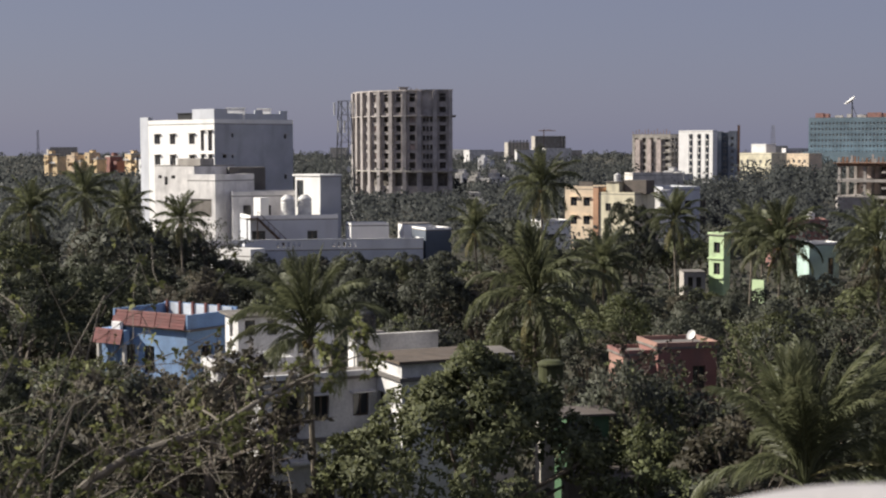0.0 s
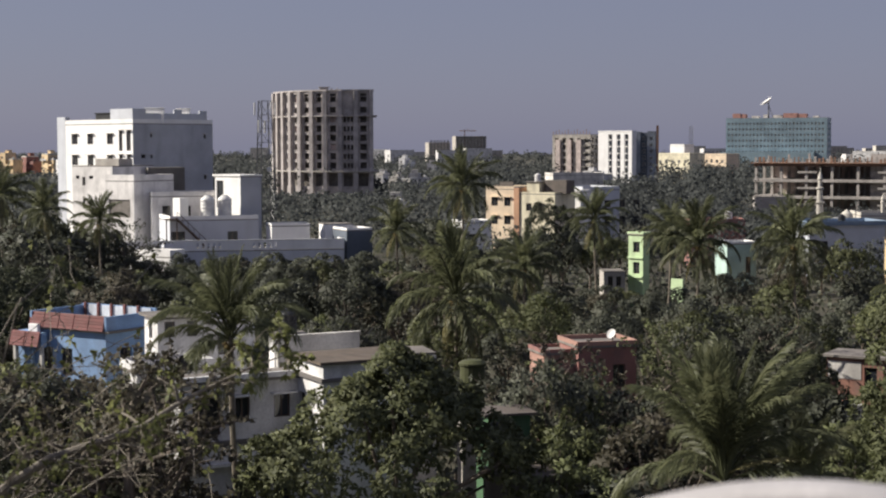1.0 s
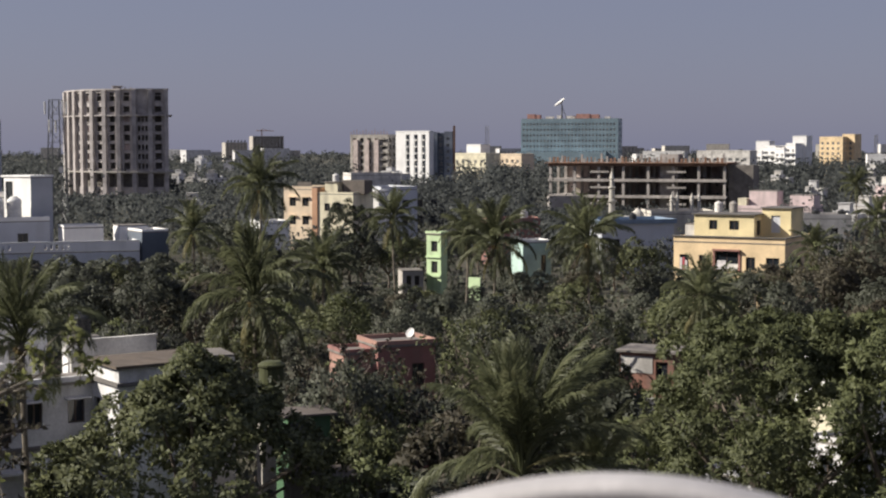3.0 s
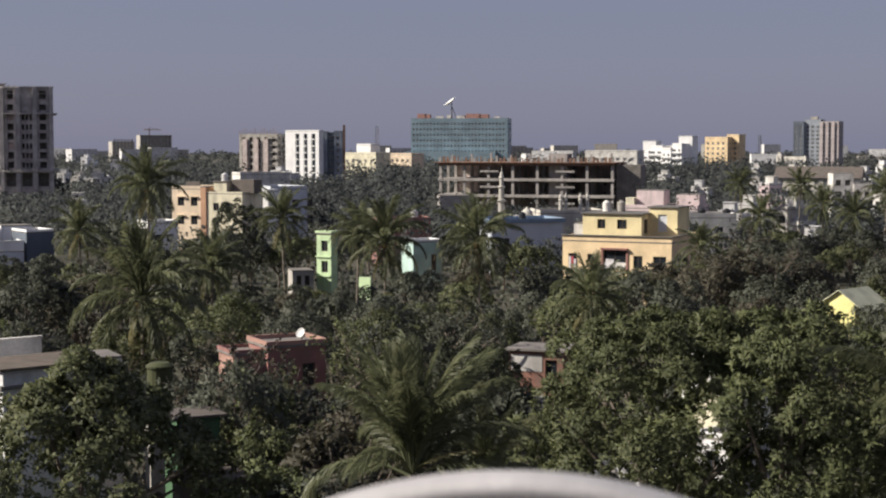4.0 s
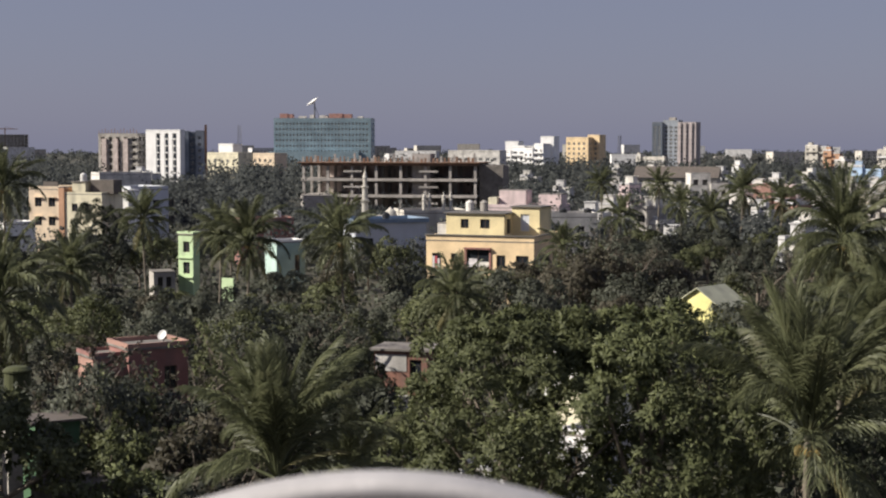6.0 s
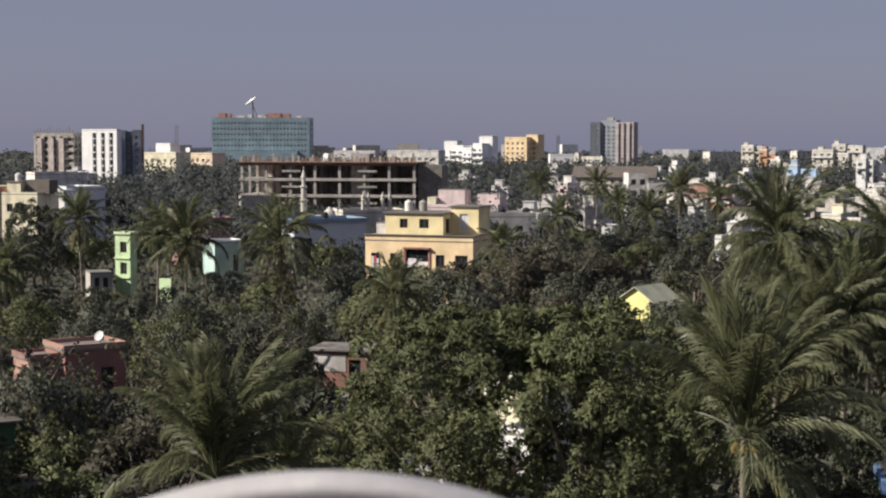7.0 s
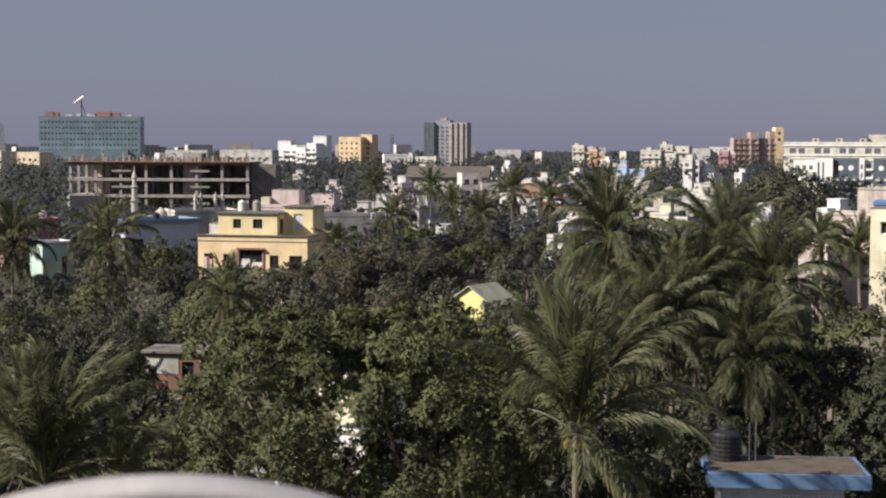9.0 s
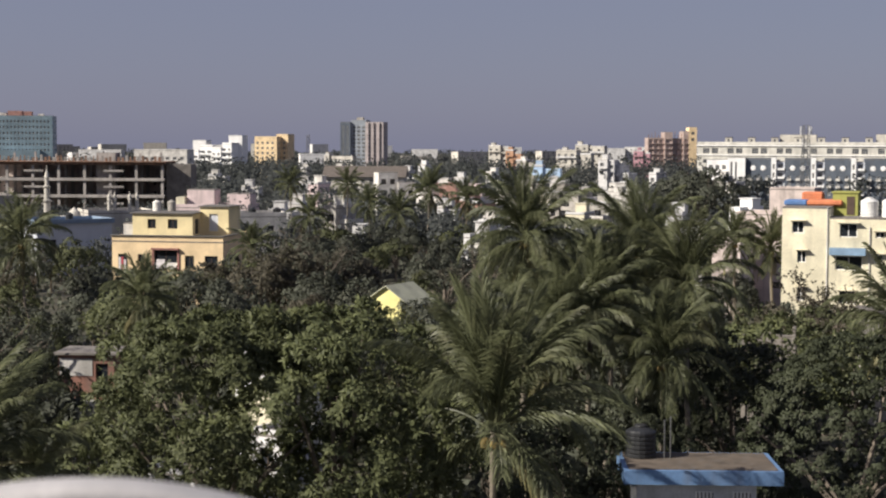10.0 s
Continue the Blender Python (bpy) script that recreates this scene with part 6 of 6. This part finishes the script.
part("frond", PALM_NEAR[6][0], None, fresh, "yellowed bent old frond", pose(0, 0, 9.5, 0, -84, -42) @ Matrix.Diagonal((0.72, 0.72, 0.72, 1)))
palm(PALM_NEAR, -4.95, 66, 12.0, 3.6, 2, "coconut palm with drooping fronds before a white house")
palm(PALM_NEAR, 34.0, 75, 15.6, 3.6, 3, "tall coconut palm with a shaggy crown", (4, 5, 6, 6, 7, 9, 9))
sunlit = palm(PALM_NEAR, 32.85, 55, 9.9, 5.2, 4, "coconut palm with long sunlit fronds and young nuts", (7, 8, 6, 3, 3, 2, 1))
part("frond", PALM_NEAR[5][0], None, sunlit, "long sunlit frond with hanging leaflets", pose(0, 0, 9.8, 0, -50, -36) @ Matrix.Diagonal((1.35, 1.35, 1.35, 1)))
part("frond", PALM_NEAR[5][1], None, sunlit, "", pose(0, 0, 9.8, 0, -42, -52) @ Matrix.Diagonal((1.25, 1.25, 1.25, 1)))
palm(PALM_NEAR, 38.2, 80, 14.6, 3.8, 5, "tall coconut palm in a tight group", (4, 5, 6, 6, 7, 8, 7))
palm(PALM_NEAR, 39.9, 76, 13.4, 3.8, 6, "tall coconut palm in a tight group", (4, 5, 6, 6, 7, 8, 7))
palm(PALM_NEAR, 36.4, 72, 12.2, 3.9, 7, "coconut palm in a tight group")
palm(PALM_NEAR, 37.2, 77, 12.4, 3.7, 11, "coconut palm in a tight group", (3, 4, 6, 6, 6, 6, 5))
palm(PALM_NEAR, 39.1, 70, 10.4, 3.5, 12, "coconut palm in a tight group", (3, 4, 6, 6, 6, 6, 4))
palm(PALM_NEAR, 35.3, 70, 11.4, 3.6, 13, "coconut palm in a tight group", (3, 5, 6, 6, 6, 5, 4))
palm(PALM_NEAR, 16.0, 52, 8.8, 2.6, 8, "young coconut palm with upright fronds", (3, 4, 4, 3, 2, 0, 0), nuts=False)
for k, (az, d, head, r) in enumerate(((3.67, 170, 15.6, 4.0), (3.4, 108, 9.6, 5.0), (8.5, 180, 11.6, 3.6), (12.3, 150, 10.8, 4.2), (15.7, 150, 10.9, 4.3), (19.9, 120, 8.2, 3.3), (1.2, 185, 10.0, 3.6), (5.9, 150, 8.4, 3.4), (11.3, 165, 10.6, 3.4),
                                  (-13.0, 200, 14.0, 4.0), (-11.5, 190, 12.6, 3.4), (-14.9, 185, 12.8, 3.6), (-9.6, 180, 11.6, 3.2), (30.4, 260, 12.4, 4.0), (29.3, 240, 9.6, 3.4), (31.8, 250, 11.4, 3.6), (28.2, 250, 10.6, 3.2), (26.0, 230, 9.5, 3.4),
                                  (23.9, 175, 8.6, 2.8), (41.6, 150, 11.0, 3.2), (42.9, 150, 10.4, 3.4), (47.4, 90, 10.2, 4.0), (25.3, 300, 12.6, 3.4), (27.4, 300, 12.4, 3.4))):
    palm(PALM_MID, az, d, head, r * 1.1, 50 + k, "coconut palm among garden trees", (3, 4, 5, 6, 6, 5, 4), nuts=d < 200)

# groves: kept low where a house looks out over them
LOW = (
    (-11.0, -5.4, -2.3, 240), (-9.3, 0.4, -4.05, 212), (-5.4, -3.7, -3.8, 226), (4.0, 9.6, -2.9, 260), (9.3, 10.6, -5.3, 200), (13.3, 14.5, -4.4, 215),
    (16.4, 18.9, -3.4, 244), (18.7, 23.8, -4.15, 198), (21.0, 25.2, -2.9, 258), (28.0, 30.3, -6.05, 128), (26.3, 32.6, -1.95, 400), (33.2, 38.0, -1.35, 560),
    (43.1, 47.5, -5.2, 144), (41.0, 43.3, -4.4, 184), (26.4, 27.4, -2.75, 300), (31.4, 32.5, -3.55, 230), (34.8, 36.0, -2.8, 380), (36.9, 38.7, -2.4, 400), (38.9, 40.5, -3.5, 280), (41.2, 42.4, -3.7, 270), (32.6, 38.6, -1.95, 420), (39.0, 40.6, -3.6, 210), (-12.9, -7.8, -7.2, 90), (-8.0, -5.2, -7.6, 80), (-5.3, -2.0, -10.6, 75), (-2.6, 2.8, -7.9, 80), (6.6, 10.0, -8.1, 90), (4.3, 6.3, -10.6, 64),
    (3.5, 4.6, -8.9, 80), (16.7, 18.9, -8.6, 98), (37.4, 43.5, -13.2, 63), (-3.4, 0.5, -1.7, 555), (14.0, 20.9, -2.2, 400), (40.4, 47.5, -1.9, 590), (-16.0, -10.5, -0.9, 880), (6.7, 10.9, -1.2, 690), (-4.0, -3.3, -2.6, 300), (16.3, 16.9, -2.7, 266),
    (24.4, 25.5, -12.9, 72), (26.0, 30.5, -1.4, 500), (28.3, 30.2, -1.95, 446), (30.2, 33.3, -2.3, 398), (33.2, 38.2, -1.6, 600), (31.3, 32.6, -3.7, 228), (18.8, 20.9, -6.6, 119), (11.3, 13.3, -5.2, 149), (14.7, 16.7, -5.2, 149), (2.9, 4.5, -3.6, 169), (1.8, 5.0, -7.8, 107), (7.8, 9.2, -4.6, 179),
) + tuple((az - math.degrees(0.55 * w / d), az + math.degrees(0.55 * w / d), math.degrees(math.atan2(h - 21.2, d)), d) for az, d, w, h, m in CLEAR)
SOLID = ((-11.3, 0.8, 205, 275), (-13.5, -6.5, 84, 108), (-8.5, 3.0, 72, 92), (6, 11, 88, 102), (18, 25, 196, 222), (43, 49, 140, 160), (4, 10, 260, 312), (14, 21, 398, 446), (16, 19.5, 88, 104), (28, 31, 126, 138), (37, 44.5, 56, 72), (16.2, 18.9, 243, 268))
rng = random.Random(4)


def roof_of(az, d):
    """The height up to which a tree may grow at az, d without hiding a house behind it."""
    most = 99.0
    for a0, a1, el, far in LOW:
        pad = math.degrees(3.6 / d)
        if a0 - pad < az < a1 + pad and d < far:
            most = min(most, 20.0 + d * math.tan(radians(el)))
    return most


def free(az, d):
    return not any(a0 < az < a1 and d0 < d < d1 for a0, a1, d0, d1 in SOLID)


GROVE_LABELS = ("leafy green tree among the houses", "dark mango tree among the houses", "dusty olive tree among the houses", "fresh green tree among the houses", "half-bare brownish tree among the houses")
for d0, d1, gap, kinds, tall in ((66, 130, 6.4, NEAR, (0.72, 1.05)), (130, 235, 8.6, MID, (0.75, 1.2))):
    d = d0
    while d < d1:
        step = math.degrees(gap / d) * (1.0 if d < 130 else 1 + (d - 130) / 270)
        az = -17.5 + rng.uniform(0, step)
        while az < 48.5:
            aa, dd = az + rng.uniform(-0.4, 0.4) * step, d + rng.uniform(-0.5, 0.5) * gap
            i = rng.choices(range(5), (4, 3, 4, 2 if d < 130 else 1, 2))[0]
            s = rng.uniform(*tall)
            top = kinds[i]["top"] * s
            most = roof_of(aa, dd)
            if top > most * 0.8:
                s *= most / top * rng.uniform(0.82, 1.0)
            if s > 0.3 and free(aa, dd) and not any(a0 < aa < a1 and dd < d9 for a0, a1, d9 in ((-3.4, 5.0, 80), (18.8, 30.5, 84), (40.5, 47.0, 92))):
                tree(kinds[i], aa, dd, s, rng.uniform(0, 360), GROVE_LABELS[i], "garden_tree", wide=min(1.5, rng.uniform(0.85, 1.15) * max(1.0, 0.62 / s)))
            az += step
        d += gap * (1.15 if d < 130 else 1.5 + (d - 130) / 200)


for k, (az, d, el) in enumerate(((8.8, 176, -4.95), (9.6, 180, -5.1), (10.4, 176, -5.3), (11.2, 180, -4.9))):
    tree(MID[(0, 1, 2, 0)[k]], az, d, (20 + d * math.tan(radians(el))) / MID[0]["top"], k * 63, GROVE_LABELS[(0, 1, 2, 0)[k]], "garden_tree", wide=1.5)

# a row of garden trees along the white terrace
for k in range(17):
    az, d = -9.2 + k * 0.58, 186 + (k * 37 % 17)
    top = 20 + d * math.tan(radians(-3.95 + 0.2 * math.sin(k * 2.1)))
    tree(MID[(0, 2, 3, 0, 4, 1)[k % 6]], az, d, top / MID[0]["top"], k * 71, GROVE_LABELS[(0, 2, 4, 0, 4, 1)[k % 6]], "garden_tree", wide=1.25)

for k, (az, d, el) in enumerate(((-11.5, 200, -2.2), (-10.9, 192, -2.6), (-10.2, 198, -2.9), (-9.7, 190, -2.8), (-12.2, 205, -1.9))):
    top = 20 + d * math.tan(radians(el))
    tree(MID[(0, 4, 3, 2)[k % 4]], az, d, top / MID[0]["top"], k * 77, GROVE_LABELS[(0, 4, 4, 2)[k % 4]], "garden_tree", wide=0.9)

for k, (az, el) in enumerate(((19.0, -4.35), (19.9, -4.45), (20.8, -4.5), (21.8, -4.4), (22.7, -4.3), (23.5, -4.0))):
    top = 20 + 178 * math.tan(radians(el))
    tree(MID[(0, 2, 4, 0, 1, 2)[k]], az, 178 + k % 2 * 5, top / MID[0]["top"], k * 50, GROVE_LABELS[(0, 2, 4, 0, 1, 2)[k]], "garden_tree", wide=1.2)

# a dry brown canopy and green crowns below the far palms
for k in range(8):
    az, d = 24.1 + k * 0.52, 160 + k * 29 % 14
    tree(NEAR[4], az, d, (20 + d * math.tan(radians(-3.8 - 0.25 * math.sin(k * 1.9)))) / NEAR[4]["top"], k * 47, GROVE_LABELS[4], "garden_tree", wide=1.15)
for k in range(13):
    az, d = 25.7 + k * 0.58, 226 + k * 23 % 17
    tree(MID[(0, 2, 1, 4)[k % 4]], az, d, (20 + d * math.tan(radians(-3.05 - 0.3 * math.sin(k * 2.3)))) / MID[0]["top"], k * 53, GROVE_LABELS[(0, 2, 1, 0)[k % 4]], "garden_tree", wide=1.1)

# undergrowth between the trees
rn = np.random.default_rng(77)
quads = []
for k in range(4200):
    az, d = rn.uniform(-18, 49), 60 + 380 * rn.random() ** 1.2
    if not free(az, d):
        continue
    h = min(rn.uniform(1.2, 3.4), roof_of(az, d))
    o = unit(rn.normal(size=(15, 3)) + np.array([0, 0, 0.6]))
    c = np.array(spot(az, d)) + np.array([0, 0, h * 0.45]) + o * np.array([1.9, 1.9, h * 0.5]) * rn.uniform(0.7, 1.1, (15, 1))
    quads.append(leaves(rn, c, o, 0.8, 0.38, 0.1, 1))
shrubs = new("undergrowth", leaf_mesh("undergrowth", np.concatenate(quads), LEAF_MID))
tagged(shrubs, "low shrubs and weeds between the trees", "undergrowth", kind="stuff")


# half-bare trees: crooked limbs, thin twigs, tufts of leaves
def twiggy(seed, fork, limbs, girth, split, material, size, share, count, stem=0.2, slim=1.0, main=(), bark=BARK):
    """Meshes of a sparse tree; limbs: (way, length, drop below the fork)."""
    rg = random.Random(seed)
    bm = bmesh.new()
    tips = []

    def grow(p, way, length, r, level):
        pts, q, v = [p.copy()], p.copy(), way.copy()
        n = 5 if level < 3 else 3
        for k in range(n):
            v = (v + Vector((rg.uniform(-1, 1), rg.uniform(-1, 1), rg.uniform(-0.8, 0.8))) * 0.2).normalized()
            q = q + v * length / n
            pts.append(q.copy())
            if level >= 2 and rg.random() < 0.8:
                tips.append((q.copy(), v.copy()))
        tube(bm, pts, [max(0.008, r * (1 - 0.6 * k / n)) for k in range(n + 1)], 6 if level < 2 else 3)
        if level <= len(split):
            for k in range(split[level - 1]):
                i = rg.randrange(1, n + 1)
                side = Vector((rg.uniform(-1, 1), rg.uniform(-1, 1), rg.uniform(-0.5, 0.7))).normalized()
                grow(pts[i], (v * 0.7 + side * 0.8).normalized(), length * rg.uniform(0.4, 0.66), r * (1 - 0.6 * i / n) * 0.55, level + 1)

    tube(bm, [Vector((0, 0, -0.3)), Vector((0.1, 0, fork * 0.45)), Vector((0, 0, fork))], [stem * 1.6, stem * 1.25, stem], 8)
    for k, (way, ln, drop) in enumerate(limbs):
        grow(Vector((0, 0, fork - drop)), Vector(way).normalized(), ln, girth * (1.0 if k == 0 else slim), 1)
    if main:  # one long crooked limb
        pts = [Vector((x, 0.12 * math.sin(3 * x), fork + z)) for x, z in main]
        tube(bm, pts, [0.1 * (1 - k / (len(pts) - 0.6)) ** 0.8 for k in range(len(pts))], 8)
        for k in range(1, len(pts)):
            for j in range(3):
                side = Vector((rg.uniform(-0.3, 1), rg.uniform(-1, 1), rg.uniform(-0.35, 1.0))).normalized()
                grow(pts[k], side, rg.uniform(0.9, 2.0) * (1 - 0.07 * k), 0.03, 2)
    stem_me = bpy.data.meshes.new("trunk")
    bm.to_mesh(stem_me)
    bm.free()
    stem_me.materials.append(bark)
    rn = np.random.default_rng(seed)
    p = np.array([tuple(t[0]) for t in tips])
    o = unit(np.array([tuple(t[1]) for t in tips]) + np.array([0, 0, 0.5]))
    keep = rn.random(len(p)) < share
    return stem_me, leaf_mesh("crown", leaves(rn, p[keep], o[keep], size, 0.28, 0.15, count), material)


TWIG_BARK = surface("pale_grey_twigs", (0.19, 0.165, 0.13), stains=0.3, size=0.4, wear=0.4, grain=0.04, bump=0.5)


def sparse_tree(meshes, az, d, scale, spin, label, name="leafing_tree"):
    ob = new(name)
    p = spot(az, d)
    ob.matrix_basis = pose(p.x, p.y, 0, 0, 0, spin) @ Matrix.Diagonal((scale, scale, scale, 1))
    tagged(ob, label, "tree", "half-bare trees")
    part("trunk", meshes[0], None, ob)
    part("crown", meshes[1], None, ob)


FRONT = twiggy(27, 13.2, (((0.35, -0.2, 1.0), 3.6, 0), ((0.12, 0.3, 1.0), 3.9, 0.2), ((0.6, -0.4, 0.75), 3.2, 0.3), ((0.5, 0.4, 0.9), 3.4, 0.1), ((0.85, 0.4, 0.5), 3.0, 0.4), ((-0.3, 0.2, 1.0), 3.0, 0)), 0.05, (6, 4), LEAF_YOUNG, 0.13, 0.5, 7, 0.2, 1.0,
               ((0, -0.1), (0.75, 0.62), (1.35, 0.95), (2.0, 1.5), (2.68, 1.86), (3.45, 2.12), (4.15, 2.3), (4.75, 2.62), (5.2, 2.86), (5.95, 3.2), (6.6, 3.35)), TWIG_BARK)
sparse_tree(FRONT, -17.6, 25, 1.0, 17.6, "sparse tree with grey crooked branches and tufts of young leaves")
SAPLING = twiggy(33, 12.5, (((0.25, 0, 1.0), 5.4, 0), ((-0.35, 0.1, 1.0), 5.0, 0), ((0.6, 0, 0.8), 4.4, 0), ((-0.7, 0, 0.7), 4.4, 0.3), ((0.05, 0.2, 1.0), 5.6, 0), ((0.9, 0.1, 0.5), 4.0, 0.2)), 0.034, (3, 2), LEAF_YOUNG, 0.13, 0.5, 6, 0.14, bark=TWIG_BARK)
sparse_tree(SAPLING, -15.2, 27, 0.98, 15, "thin bare sapling with pale stems and a few young leaves")
round_limbs = [((math.cos(k * 1.3), math.sin(k * 1.3), 0.5 + 0.5 * (k % 3)), 2.6 + 0.3 * (k % 2), 0.35 * k) for k in range(8)]
THIN = [twiggy(60 + i, 5.4, round_limbs, 0.07, (4, 4), m, 0.2, share, 6, 0.13) for i, (m, share) in enumerate(((LEAF_DRY, 0.8), (LEAF_MID, 0.9), (LEAF_RAIN, 0.9)))]
BARE = twiggy(64, 5.4, round_limbs, 0.07, (4, 4), LEAF_YOUNG, 0.17, 0.3, 4, 0.13, bark=TWIG_BARK)
for k, (az, d, s) in enumerate(((7.0, 76, 1.3), (7.7, 72, 1.22), (8.3, 75, 1.25), (6.3, 72, 1.15), (9.5, 80, 1.02), (10.7, 86, 1.15), (11.4, 92, 1.2), (-8.75, 190, 1.42), (-9.25, 196, 1.35), (-9.7, 60, 1.5), (-8.7, 58, 1.5), (-7.7, 61, 1.48), (-10.6, 84, 1.15), (-9.9, 80, 1.2), (-7.6, 84, 1.1), (-8.8, 70, 1.0), (-7.9, 66, 1.1), (-9.4, 72, 1.15), (-10.0, 150, 1.2), (-8.6, 200, 1.3), (14.4, 100, 1.25), (15.0, 96, 1.2), (2.6, 150, 1.25), (3.0, 160, 1.2), (20.5, 92, 1.1), (31.0, 140, 1.3), (32.4, 150, 1.3), (44.6, 120, 1.3), (45.4, 118, 1.2), (46.6, 122, 1.2), (26.6, 160, 1.3), (25.2, 170, 1.35), (24.6, 165, 1.25))):
    sparse_tree(BARE if az < -7 and 69 < d < 90 else THIN[0 if az > 44 or az < -7 and d < 69 else (k * 2 + k // 3) % 3], az, d, s, k * 67, "half-bare tree with thin twigs before the houses")

# far woods, with haze put into the leaf colour
rn = np.random.default_rng(9)
quads = []
for count, near, span, power, n, size in ((600, 235, 190, 1.0, 170, 0.75), (1700, 420, 560, 1.0, 120, 1.2), (1500, 900, 2400, 1.7, 50, 1.7)):
    for k in range(count):
        az = rn.uniform(-18, 49)
        d = near + span * rn.random() ** power
        if not free(az, d):
            continue
        h = min(rn.uniform(7, 11.5) if d < 420 else rn.uniform(8, 14), roof_of(az, d))
        if h < 3:
            continue
        p = np.array(spot(az, d))
        r = rn.uniform(3.2, 5.5) * (1 + d / 2500)
        m = 8
        c = p + np.array([0, 0, h * 0.6]) + rn.normal(size=(m, 3)) * np.array([r * 0.42, r * 0.42, h * 0.14])
        o = unit(rn.normal(size=(n, 3)) + np.array([0, 0, 0.3]))
        q = c[rn.integers(0, m, n)] + o * np.array([r * 0.46, r * 0.46, h * 0.22])
        quads.append(leaves(rn, q, unit(o + np.array([0, 0, 0.2])), size + max(0, d - 900) / 1200, 0.42, 0.2, 1, 0.12))
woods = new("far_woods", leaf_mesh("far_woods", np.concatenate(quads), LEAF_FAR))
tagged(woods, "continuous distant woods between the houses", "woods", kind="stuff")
